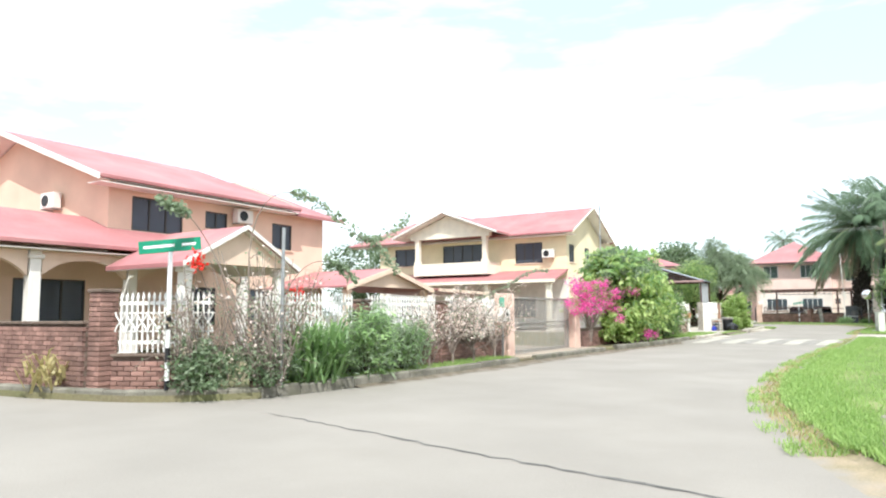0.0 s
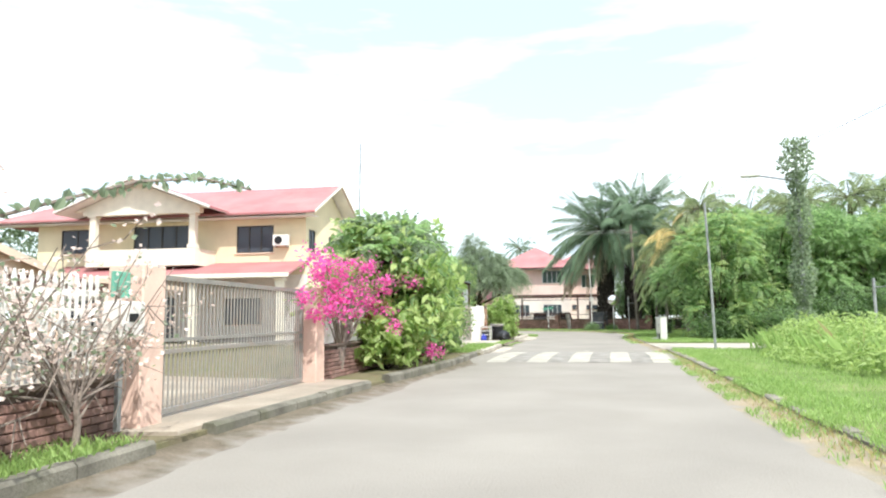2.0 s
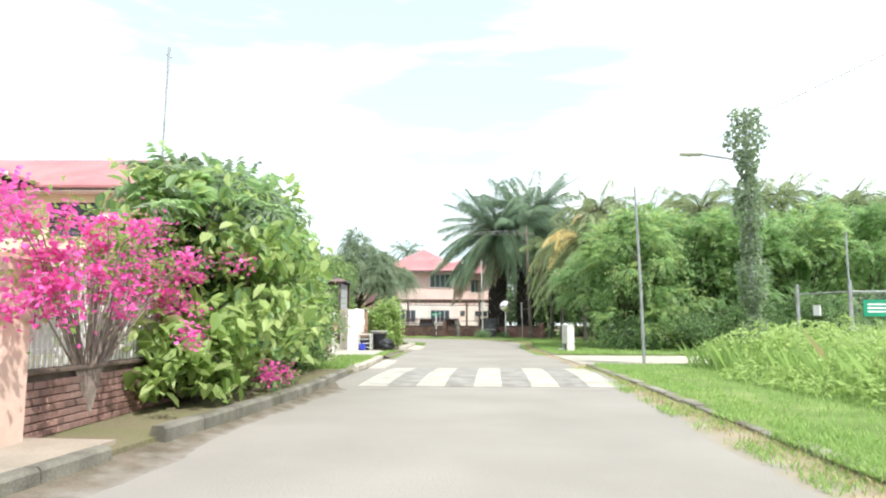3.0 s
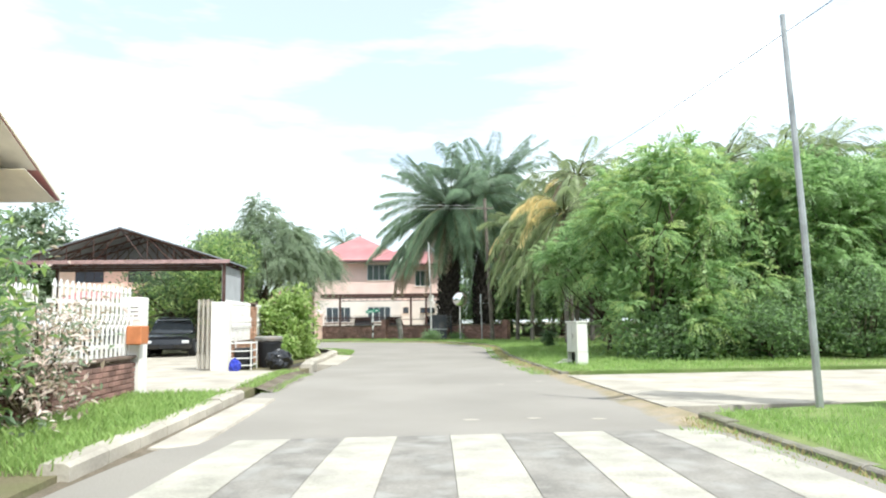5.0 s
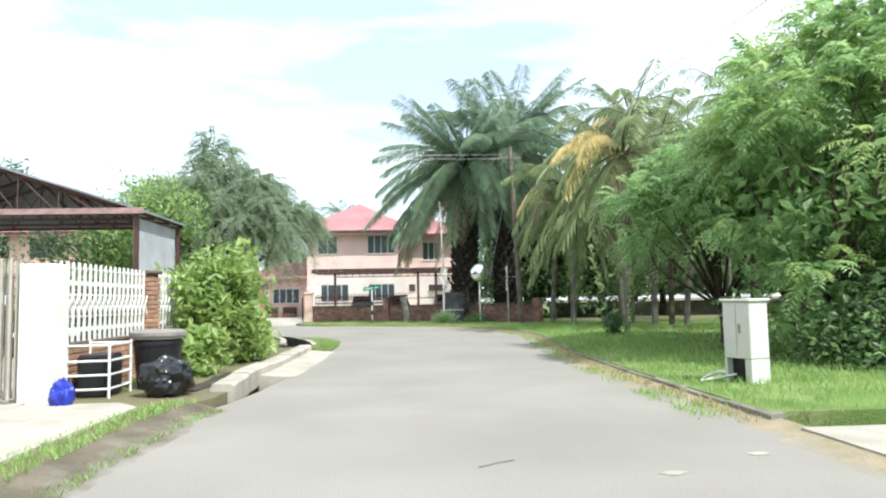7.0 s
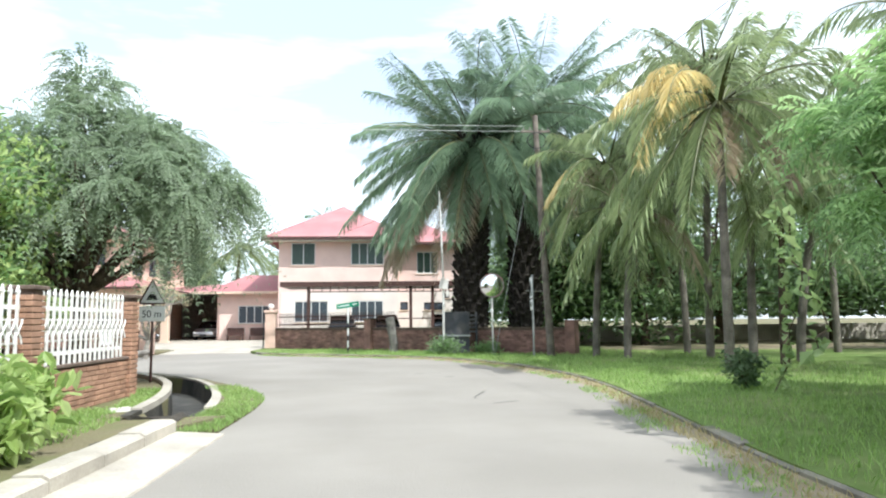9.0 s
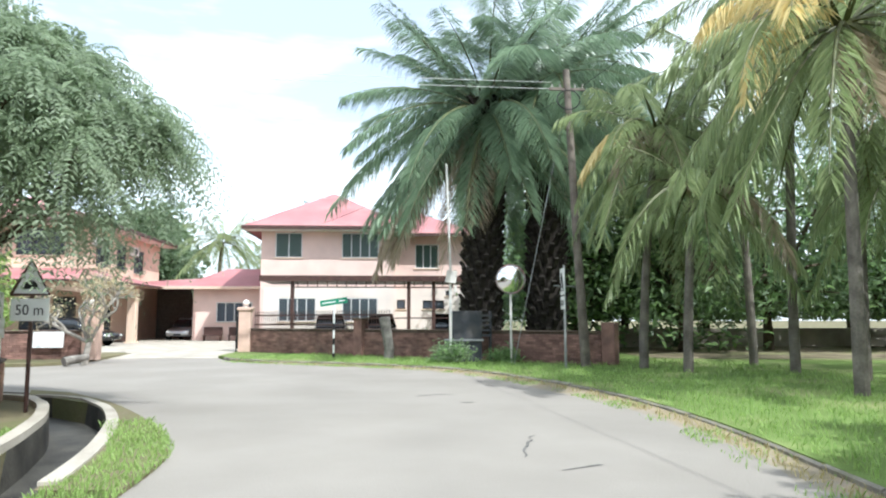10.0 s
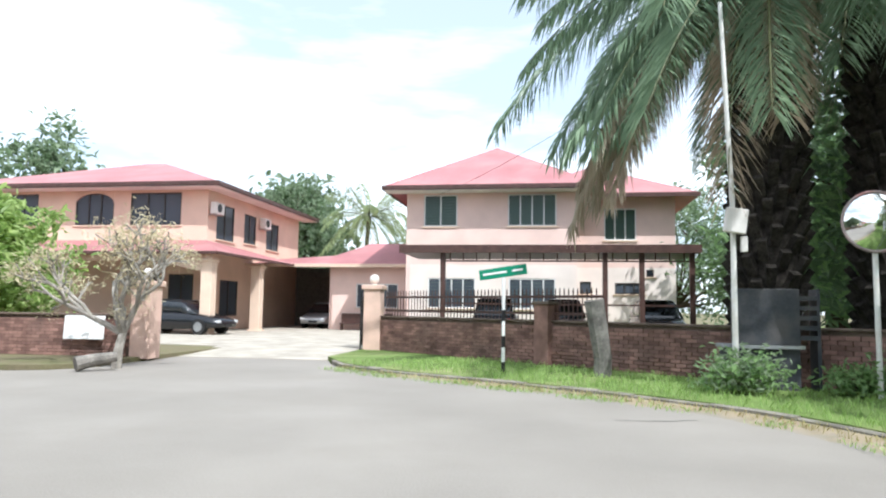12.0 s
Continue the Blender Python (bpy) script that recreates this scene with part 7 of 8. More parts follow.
p = tb[r.integers(0, len(tb), 1300)] + r.normal(size=(1300, 3)) * 0.14
v = leaf_cloud(p, 0.07, 0.045, r, 0.2)
soup("foliage", v, quads(v), L_BUSH, bg)["kind"] = "stuff"
blooms((-6.2, 27.4, 0.1), "magenta flowers low beside the kerb", [(0.35, 0.3, 0.35), (0.4, -0.3, 0.4), (0.45, 0.8, 0.3), (0.2, -2.8, 1.0)], 0.09, L_PINKF, 231, 80)

# big broad-leaved shrub
tree((-7.0, 28.5, 0.1), "big broad-leaved shrub with bright green leaves over the fence", 3.6, (1.3, 2.5, 1.65), L_BUSH, 240, 80, 84, 0.33, (0.25, 0.14), 0.09, 0.52, 0.65, 0.5, 0.6, "shrub", "shrub", 0.5, [L_LIME, L_BUSH, L_LIME, L_FEATHER], 0.06, ovate=True)
spray_tree((-7.3, 28.2, 0.1), "slender tree with long pale compound leaves above the shrub", 3.5, [((0.15, 0.6, 2.75), (0.9, 1.9, 0.6), 0.8)], [L_GREY, L_SPRAY], 245, 2.0, 0.75, 0.35, 9, (0.24, 0.085), 0.06, 2.2, (L_BUSH, 0.25), "slender_tree", per=12, size=0.4)
tree((-6.9, 31.2, 0.1), "leafy shrub with drooping bright green leaves", 2.6, (1.0, 1.3, 1.2), L_BUSH, 244, 50, 60, 0.26, (0.22, 0.11), 0.06, 0.52, 0.6, 0.5, 0.6, "shrub", "shrub", 0.4, [L_LIME, L_BUSH], 0.06, plumes=8, plume=(0.4, 0.5, 0.6), ovate=True)
tree((-6.7, 26.7, 0.1), "broad pale green leaves low in front of the wall", 1.3, (0.7, 1.0, 0.6), L_BUSH, 241, 40, 30, 0.2, (0.26, 0.14), 0.04, 0.5, 0.5, 0.4, 0.8, "shrub", "shrub", 0.2, [L_LIME, L_BUSH], 0.06, ovate=True)
tree((-6.8, 33.4, 0.1), "dense dark green hedge of small leaves", 2.1, (0.95, 1.9, 1.0), L_FEATHER, 242, 110, 70, 0.2, (0.13, 0.05), 0.05, 0.5, 0.3, 0.4, 0.8, "hedge_plant", "shrub", 0.2, [L_FEATHER, L_BUSH, L_DARK], 0.06)
tree((-6.9, 36.2, 0.1), "thin upright shrub with pale pink blossom", 1.9, (0.6, 0.9, 0.9), L_GREY, 243, 50, 50, 0.16, (0.1, 0.04), 0.03, 0.52, 0.2, 0.4, 0.8, "shrub", "shrub", 0.2, [L_GREY, L_DEAD, L_PALEF], 0.06)

# planting bed by the white fence
tree((-6.35, 51.0, 0.1), "young mango bush with glossy bright leaves", 2.2, (0.78, 0.85, 0.98), L_BUSH, 250, 90, 44, 0.2, (0.21, 0.085), 0.04, 0.53, 0.5, 0.4, 0.8, "mango_bush", "shrub", 0.25, [L_LIME, L_BUSH, L_BUSH], 0.05, ovate=True)
for i, (x, y, h) in enumerate(((-6.2, 49.0, 0.7), (-6.2, 53.0, 0.75), (-6.5, 53.9, 0.95), (-6.55, 52.2, 0.85), (-6.0, 51.6, 0.5))):
    tree((x, y, 0.1), "low bedding plant with broad green leaves", h, (0.42, 0.5, h * 0.45), L_BUSH, 251 + i, 26, 22, 0.14, (0.24, 0.11), 0.02, 0.5, 0.5, 0.4, 0.8, "bedding_plant", "plant", 0.1, [L_BUSH, L_LIME], 0.05, "bedding plants", ovate=True)

# weeping tree at the corner of the second plot
LOBES = [((0, 0, 4.0), (2.4, 2.0, 1.7), 1.0), ((2.0, -0.2, 3.9), (1.3, 1.3, 1.1), 0.5), ((0.1, 0.3, 6.1), (0.7, 0.8, 0.9), 0.2), ((-2.2, 0.2, 4.1), (1.5, 1.5, 1.3), 0.5), ((1.2, 0.5, 5.0), (1.2, 1.2, 0.8), 0.3)]
spray_tree((-9.4, 62.0, 0.1), "wide weeping tree with fine grey green foliage", 6.5, LOBES, [L_GREY], 260, 1.9, 0.95, 0.85, 15, (0.12, 0.042), 0.2, 2.0, (L_GREY, 0.22), "tree", per=34, size=0.5)
tree((-11.0, 60.2, 0.1), "leafy grey green tree behind the carport", 5.2, (1.9, 2.0, 1.9), L_BUSH, 262, 90, 120, 0.45, (0.2, 0.08), 0.14, 0.62, 0.4, 0.5, 0.8, "tree", "tree", 1.8, [L_FEATHER, L_LIME], 0.6)
tree((-12.6, 61.2, 0.1), "dark shade tree behind the carport", 4.6, (2.4, 2.4, 2.0), L_DARK, 263, 90, 80, 0.4, (0.16, 0.08), 0.12, 0.58, 0.4, 0.4, 0.8, "tree", "tree", 1.0, None, 0.3)
# far trees behind the houses
for i, (x, y, h, r_) in enumerate(((-38, 66, 8.5, 4.0), (-30, 70, 7.5, 4.0), (-46, 62, 9.0, 5.0), (-25, 116, 11.0, 5.0), (-27, 118, 11, 6.0), (-9, 116, 9.0, 4.5), (-2, 118, 10, 5.0), (5, 110, 10, 5.0), (-48, 112, 14, 8.0), (-60, 104, 13, 8.0), (-38, 122, 12, 6.5), (-36, 33, 5.0, 2.4), (-46, 40, 6.5, 4.0))):
    tree((x, y, 0.1), "broad green tree behind the houses", h, (r_, r_, h * 0.42), L_DARK, 280 + i, 90, 105, 0.6 if r_ < 6 else 1.1, (0.36, 0.15) if r_ < 6 else (0.8, 0.36), 0.2, 0.58, 0.3, 0.5, 0.8, "tree", "tree", 1.6, [L_DARK, L_GREY], 0.3, "trees behind the houses", plumes=16, plume=(1.4, 0.8, 0.5))

# north wall: bare frangipani, bush behind the wall, weeds
fr = thing("frangipani", "bare grey frangipani tree with knobbly forked branches", "tree", (-12.3, 74.5, 0.1))
r = np.random.default_rng(300)
bm = bmesh.new()
ends = []


def fork(p, d, length, rad, depth):
    e = p + d * length
    tube(bm, [p, p.lerp(e, 0.5) + Vector(r.normal(size=3)) * 0.04 * length, e], rad, 7, rad * 0.75)
    if depth == 0:
        ends.append(e)
        return
    for k in range(2 if r.random() < 0.6 else 3):
        nd = (d + Vector(r.normal(size=3)) * 0.55 + Vector((0, 0, 0.12))).normalized()
        fork(e, nd, length * r.uniform(0.65, 0.85), rad * 0.72, depth - 1)


fork(Vector((0, 0, -0.1)), Vector((0.15, 0.0, 1)).normalized(), 0.75, 0.11, 1)
for d0 in ((-0.9, -0.2, 0.5), (-0.4, 0.2, 0.9), (0.5, -0.1, 0.9), (0.1, -0.3, 1.0)):
    fork(Vector((0.1, 0, 0.6)), Vector(d0).normalized(), 0.75, 0.07, 4)
part("trunk", bm, material("smooth grey bark", (0.46, 0.42, 0.36), 0.85, scale=5, fine=30, vary=0.2, bump=0.3), fr)
E_ = np.array([tuple(e) for e in ends])
p = E_[r.integers(0, len(E_), 3600)] + r.normal(size=(3600, 3)) * 0.13
v = leaf_cloud(p, 0.12, 0.03, r, 0.1)
soup("young_leaves", v, quads(v), leaf_material("young pale leaves", (0.36, 0.32, 0.18), (0.60, 0.53, 0.36)), fr)["kind"] = "stuff"
tree((-18.9, 77.9, 0.1), "rounded bright green tree behind the brick wall", 4.1, (2.3, 2.1, 1.85), L_BUSH, 301, 120, 80, 0.32, (0.3, 0.12), 0.1, 0.56, 0.4, 0.45, 0.8, "tree", "tree", 0.9, [L_BUSH, L_BUSH, L_LIME], 0.3, ovate=True)
tree((-22.0, 79.5, 0.1), "dark hedge behind the brick wall", 2.4, (3.2, 1.2, 1.2), L_DARK, 302, 80, 70, 0.3, (0.14, 0.07), 0.06, 0.5, 0.2, 0.4, 0.8, "hedge", "hedge", 0.4, None, 0.1)
tree((-0.4, 72.6, 0.1), "small weedy bush below the yard wall", 0.6, (0.55, 0.4, 0.28), L_FEATHER, 303, 40, 40, 0.16, (0.12, 0.05), 0.02, 0.5, 0.2, 0.3, 0.8, "weed", "shrub", 0.1, [L_FEATHER, L_GREY], 0.03)
tree((1.2, 72.6, 0.1), "small weedy bush below the yard wall", 0.4, (0.4, 0.3, 0.2), L_FEATHER, 304, 26, 36, 0.14, (0.12, 0.05), 0.02, 0.5, 0.2, 0.3, 0.8, "weed", "shrub", 0.1, None, 0.03)
tree((3.9, 58.3, 0.1), "small dark seedling shrub on the grass", 0.7, (0.24, 0.24, 0.35), L_DARK, 305, 26, 24, 0.1, (0.13, 0.06), 0.02, 0.5, 0.2, 0.3, 0.8, "seedling", "plant", 0.2, None, 0.03)


# -- grass
g = np.random.default_rng(400)
right_line = list(reversed(between(RIGHT, 7.5, 37.3)))[::-1]
blades("grass", "short green grass on the verge", np.concatenate([along(g, right_line, 7000, -0.9, -0.2), along(g, between(RIGHT, 7.0, 16.0), 5000, -0.7, 0.02), along(g, right_line, 10000, -3.2, -0.2)]), 0.08, 0.012, L_GRASS, 401, 0.8)
blades("grass", "taller rough grass on the open side", scatter(g, 9000, 3.4, 13, 16, 36), 0.7, 0.025, L_GRASS, 402, 0.8, z=0.08)
blades("grass", "dry stalks among the weeds", scatter(g, 140, 3.6, 10, 17, 35), 0.9, 0.015, L_STRAW, 413, 0.6, z=0.08)
blades("grass", "dry grass stems along the kerb", np.concatenate([along(g, right_line, 3000, -0.35, 0.1), along(g, right_line, 1600, 0.0, 0.3), along(g, right_line, 5000, -2.6, -0.3)]), 0.08, 0.012, L_STRAW, 403, 0.9, z=0.02)
blades("grass", "grass creeping over the edge of the road", along(g, right_line, 4200, -0.25, 0.14), 0.06, 0.012, L_GRASS, 414, 0.9, z=0.02)
far_line = between(FAR, 43.5, 76)
blades("grass", "lush green grass round the bend", np.concatenate([along(g, far_line, 12000, -2.6, -0.1), along(g, far_line, 20000, -8, -2)]), 0.10, 0.015, L_GRASS, 404, 0.8)


def patchy(places):
    """Keeps uneven patches of the places."""
    n = np.sin(places[:, 1] * 1.7 + places[:, 0] * 0.9) + np.sin(places[:, 1] * 4.3 - places[:, 0] * 2.2) + g.normal(size=len(places)) * 0.7
    return places[n > 0.35]


blades("grass", "low grass creeping over the kerb round the bend", patchy(along(g, far_line, 16000, -0.3, 0.6)), 0.06, 0.013, L_GRASS, 416, 0.9, z=0.01)
blades("grass", "low grass creeping over the kerb onto the road", patchy(along(g, right_line, 17000, -0.25, 0.5)), 0.075, 0.013, L_GRASS, 417, 0.9, z=0.01)
blades("grass", "grass grown over the top of the kerb", patchy(along(g, between(RIGHT, 7.5, 26.0), 14000, -0.25, 0.05)), 0.07, 0.013, L_GRASS, 418, 0.9, z=0.09)
blades("grass", "dry grass along the bend's edge", along(g, far_line, 6500, -0.5, 0.3), 0.08, 0.012, L_STRAW, 405, 0.9, z=0.02)
blades("grass", "rough grass along the left kerb", np.concatenate([along(g, between(LEFT, 8.6, 17.3), 4500, -0.85, -0.1), along(g, between(LEFT, 33.0, 40.2), 9000, -1.8, -0.15)]), 0.12, 0.013, L_GRASS, 406, 0.8)
blades("grass", "grass on the corner hump", along(g, between(LEFT, 54.8, 61.5), 3800, -0.62, 0.05), 0.07, 0.012, L_GRASS, 407, 0.8, z=0.04)
blades("grass", "grass inside the corner plot", np.concatenate([scatter(g, 4500, -7.05, -6.4, 50, 57), along(g, [(-6.35, 57), (-6.6, 58.6), (-7.1, 60.0)], 1500, -0.3, 0.25)]), 0.07, 0.014, L_GRASS, 408, 0.8)
# broad-leaved weeds that make the mound of the open side
rngm = np.random.default_rng(410)
mp = scatter(rngm, 62000, 2.6, 17, 13, 37.2)
rim = 0.22 * np.sin(mp[:, 1] * 0.8) + 0.16 * np.sin(mp[:, 1] * 2.1 + 1) + 0.2 * np.sin(mp[:, 0] * 1.3 + mp[:, 1] * 0.5)
mp = mp[((np.abs(mp[:, 0] - 9.2) / 6.6) ** 4 + (np.abs(mp[:, 1] - 26.2) / 10.6) ** 4) + rim < 1.0]
lump = 0.5 + 0.28 * np.sin(mp[:, 1] * 0.9) * np.cos(mp[:, 0] * 0.8) + 0.22 * np.sin(mp[:, 1] * 2.3 + mp[:, 0]) * np.sin(mp[:, 0] * 2.9 - mp[:, 1] * 0.7)
hz = np.clip((mp[:, 0] - 2.5) / 1.8, 0, 1) * (0.35 + 0.85 * lump) + 0.08
pts3 = np.column_stack([mp, hz * rngm.uniform(0.5, 1.15, len(mp)) + 0.08])
v = leaf_cloud(pts3, 0.2, 0.05, rngm, -0.5)
tagged(soup("weeds", v, quads(v), L_WEED), "mound of broad-leaved bright green weeds", "weeds", kind="stuff")

blades("grass", "grass and weeds in the planting bed", scatter(g, 4000, -7.0, -6.0, 47.5, 56.0), 0.07, 0.014, L_GRASS, 411, 0.8)
blades("grass", "weeds along the edge of the apron", along(g, between(LEFT, 40.3, 46.0), 1300, -0.5, -0.08), 0.06, 0.013, L_GRASS, 415, 0.9, z=0.1)
blades("grass", "sparse weeds along the apron", along(g, between(LEFT, 40.3, 46.0), 2200, -0.5, 0.3), 0.06, 0.012, L_GRASS, 412, 0.9, z=0.0)


# ---- street furniture ----
cab = thing("feeder_cabinet", "pale grey street electricity cabinet with an open foot", "cabinet", (1.92, 46.15, 0.1), -70)
part("body", boxes((-0.23, -0.17, 0.32, 0.23, 0.17, 1.08), bevel=0.012), M_CAB, cab)
part("roof", boxes((-0.26, -0.2, 1.08, 0.26, 0.2, 1.12), bevel=0.012), M_CAB, cab)
part("foot", boxes((-0.225, -0.02, -0.05, 0.225, 0.165, 0.319)), M_CAB, cab)
part("foot_panel", boxes((0.12, -0.165, -0.05, 0.225, -0.021, 0.319)), M_CAB, cab)
part("foot_panel", boxes((-0.225, -0.165, -0.05, -0.185, -0.021, 0.319)), M_CAB, cab)
# black board set back in the foot, painting the shade of the cable opening
part("cable_bay_shade", boxes((-0.184, -0.06, -0.05, 0.119, -0.022, 0.318)), M_BLACK, cab, "black board standing for the shade in the cable opening")
part("door_seam", boxes((-0.004, -0.1725, 0.36, 0.004, -0.1703, 1.04)), M_IRON, cab)
part("handle", boxes((0.04, -0.185, 0.66, 0.07, -0.173, 0.78)), M_IRON, cab)
part("cables", tubes(([(-0.2, -0.1, 0.1), (-0.32, -0.22, 0.12), (-0.5, -0.3, 0.02)], 0.02, 6), ([(-0.1, -0.1, 0.1), (-0.2, -0.3, 0.06), (-0.35, -0.5, 0.02)], 0.016, 6)), M_TRIMP, cab)

tagged(mesh_object("thin_pole", tubes(([(2.52, 36.85, 0.0), (2.47, 36.85, 2.6), (2.38, 36.85, 5.3)], 0.05, 8, 0.035)), M_GALV), "slim grey steel pole standing in the grass", "pole")
tagged(mesh_object("thin_pole", tubes(([(-6.75, 8.95, 0.0), (-6.72, 8.95, 2.75)], 0.032, 8, 0.028)), M_GALV), "slim grey steel pole by the kerb", "pole")

# utility pole
up = thing("utility_pole", "leaning weathered timber utility pole with a crossarm", "pole", (3.1, 70.9, 0.1))
part("pole", tubes(([(0.1, -0.3, -0.1), (-0.05, -0.1, 4), (-0.2, 0.1, 8.9)], 0.14, 12, 0.1)), M_POLE, up)
part("crossarm", boxes((-0.75, 0.03, 8.25, 0.35, 0.1, 8.33)), M_POLE, up)
for k in (-0.65, -0.4, 0.05, 0.28):
    part("insulator", tubes(([(k, 0.065, 8.331), (k, 0.065, 8.45)], 0.03, 8, 0.02)), M_IRON, up)
part("cable_coil", tubes(([(-0.2 + 0.35 * math.cos(a), -0.12, 7.9 + 0.3 * math.sin(a)) for a in np.linspace(0, 6.28, 19)], 0.02, 6)), M_BLACK, up)
part("service_arm", tubes(([(-0.1, 0.0, 2.3), (-0.75, -0.1, 2.32)], 0.02, 6)), M_GALV, up)
part("stay_wire", tubes(([(-0.15, 0.1, 8.2), (-1.75, 1.0, 0.0)], 0.012, 5)), M_GALV, up)


def wire(a, b, sag, label="thin black overhead cable", mat=None):
    a, b = Vector(a), Vector(b)
    pts = [a.lerp(b, i / 20) - Vector((0, 0, sag * 4 * (i / 20) * (1 - i / 20))) for i in range(21)]
    return tagged(mesh_object("overhead_cable", tubes((pts, 0.009, 5)), mat or M_BLACK), label, "cable", "overhead cables")


wire((3.38, 70.97, 8.5), (5.0, 35.2, 6.8), 0.6)
wire((5.0, 35.2, 6.8), (9.0, -4.0, 7.2), 0.6)
for dz in (0.0, 0.2):
    wire((2.45, 70.98, 8.4 + dz), (-34, 68.0, 8.5 + dz), 0.25, "pale aluminium overhead wire", M_ALU)
wire((2.9, 70.9, 8.2), (-9.0, 93.2, 6.6), 0.6, "slack black service cable to the house")

# convex traffic mirror
mir = thing("traffic_mirror", "round convex traffic mirror on a white post", "traffic mirror", (1.35, 72.3, 0.1))
part("post", tubes(([(0, 0.06, -0.1), (0, 0.06, 2.9)], 0.038, 10)), M_WHITEIRON, mir)
m_tilt = Matrix.Translation((0, 0, 2.6)) @ Matrix.Rotation(radians(-6), 4, "Z") @ Matrix.Rotation(radians(90), 4, "X")
bm = bmesh.new()
N, R = 36, 0.43
rings = []
for k in range(9):
    r_ = R * k / 8
    zz = 0.15 - 0.15 * (k / 8) ** 2
    rings.append([bm.verts.new((r_ * math.cos(2 * math.pi * j / N), r_ * math.sin(2 * math.pi * j / N), zz)) for j in range(N)] if k else [bm.verts.new((0, 0, zz))])
for j in range(N):
    bm.faces.new((rings[0][0], rings[1][j], rings[1][(j + 1) % N]))
for u, w_ in zip(rings[1:], rings[2:]):
    for j in range(N):
        bm.faces.new((u[j], w_[j], w_[(j + 1) % N], u[(j + 1) % N]))
for f in bm.faces:
    f.smooth = True
bmesh.ops.transform(bm, matrix=m_tilt, verts=bm.verts[:])
M_MIRROR = bpy.data.materials.new("convex mirror")
M_MIRROR.use_nodes = True
mb = M_MIRROR.node_tree.nodes["Principled BSDF"]
mb.inputs["Metallic"].default_value, mb.inputs["Roughness"].default_value = 1.0, 0.03
mb.inputs["Base Color"].default_value = (0.85, 0.87, 0.88, 1)
part("mirror_face", bm, M_MIRROR, mir, "convex mirror glass")
bm = bmesh.new()
tube(bm, [(0.45 * math.cos(a), 0.45 * math.sin(a), 0.0) for a in np.linspace(0, 2 * math.pi, 37)], 0.02, 6)
bmesh.ops.transform(bm, matrix=m_tilt, verts=bm.verts[:])
part("rim", bm, material("faded rim paint", (0.42, 0.33, 0.31), 0.6, scale=3, vary=0.2, stain=(0.45, 0.10, 0.08), stain_scale=2.5, stain_amount=0.6), mir, "thin faded grey and red rim")
bm = bmesh.new()
bmesh.ops.create_cone(bm, cap_ends=True, segments=24, radius1=0.43, radius2=0.2, depth=0.08, matrix=m_tilt @ Matrix.Rotation(math.pi, 4, "X") @ Matrix.Translation((0, 0, 0.05)))
part("back", bm, M_IRON, mir)

# pole with a white box, seen before the palms
bp_ = thing("service_pole", "white steel service pole with a white meter box", "pole", (-0.48, 73.0, 0.1))
part("post", tubes(([(0, 0, -0.1), (0, 0, 3.0), (-0.12, 0.03, 6.4)], 0.05, 10, 0.035)), M_WHITEIRON, bp_)
bm = bmesh.new()
box(bm, -0.17, -0.16, -0.2, 0.17, -0.05, 0.2, 0.015, m=Matrix.Translation((0.02, 0, 2.7)) @ Matrix.Rotation(radians(9), 4, "Y"))
part("meter_box", bm, M_TRIMP, bp_, "white plastic box, slightly tilted")
part("small_lamp", boxes((0.1, -0.1, 2.2, 0.2, -0.02, 2.45), bevel=0.01), M_TRIMP, bp_)

# traffic sign for the other road, beside the utility pole
ss = thing("traffic_sign", "white traffic sign with a black triangle and a small plate below", "sign", (2.4, 69.9, 0.1), -94)
part("post", tubes(([(0, 0.03, -0.1), (0.02, 0.03, 2.85)], 0.035, 8)), M_GALV, ss)
board = part("board", boxes((-0.3, -0.03, 2.02, 0.3, -0.008, 2.76), bevel=0.004), M_SIGNW, ss)
part("triangle", tubes(([(-0.22, -0.034, 2.14), (0.22, -0.034, 2.14), (0, -0.034, 2.62), (-0.22, -0.034, 2.14)], 0.022, 6)), M_BLACK, board, "black triangle outline")
part("symbol", boxes((-0.05, -0.036, 2.2, 0.05, -0.031, 2.36)), M_BLACK, board)
low = part("lower_plate", boxes((-0.28, -0.03, 1.62, 0.28, -0.008, 1.98), bevel=0.004), M_SIGNW, ss)
for u0, u1 in ((-0.2, -0.02), (0.05, 0.2)):
    part("bar", boxes((u0, -0.034, 1.72, u1, -0.031, 1.88)), M_BLACK, low)


def street_sign(loc, rz, label, pole_h, w=0.95, banded=True, tilt=0.0):
    """A green street name plate on a black and white post; its lettering as plain white bars."""
    t = thing("street_sign", label, "sign", loc, rz)
    bm = tubes(([(0, 0, -0.1), (0, 0, pole_h)], 0.035, 10))
    part("post", bm, M_SIGNW if banded else M_WHITEIRON, t)
    if banded:
        for z0, z1 in ((0.0, 0.22), (0.5, 0.72), (1.0, 1.22)):
            part("band", tubes(([(0, 0, z0), (0, 0, z1)], 0.0375, 10)), M_BLACK, t)
    lean = Matrix.Translation((0, 0, pole_h)) @ Matrix.Rotation(radians(tilt), 4, "Y")
    bm = bmesh.new()
    box(bm, -w / 2, -0.025, 0, w / 2, 0.0, 0.2, 0.004, m=lean)
    plate = part("plate", bm, M_GREEN, t, "green street name plate")
    for u0, u1 in ((-0.42, 0.08), (0.2, 0.42)):
        bm = bmesh.new()
        box(bm, u0 * w, -0.03, 0.08, u1 * w, -0.026, 0.12, m=lean)
        part("bar", bm, M_SIGNW, plate)
    return t


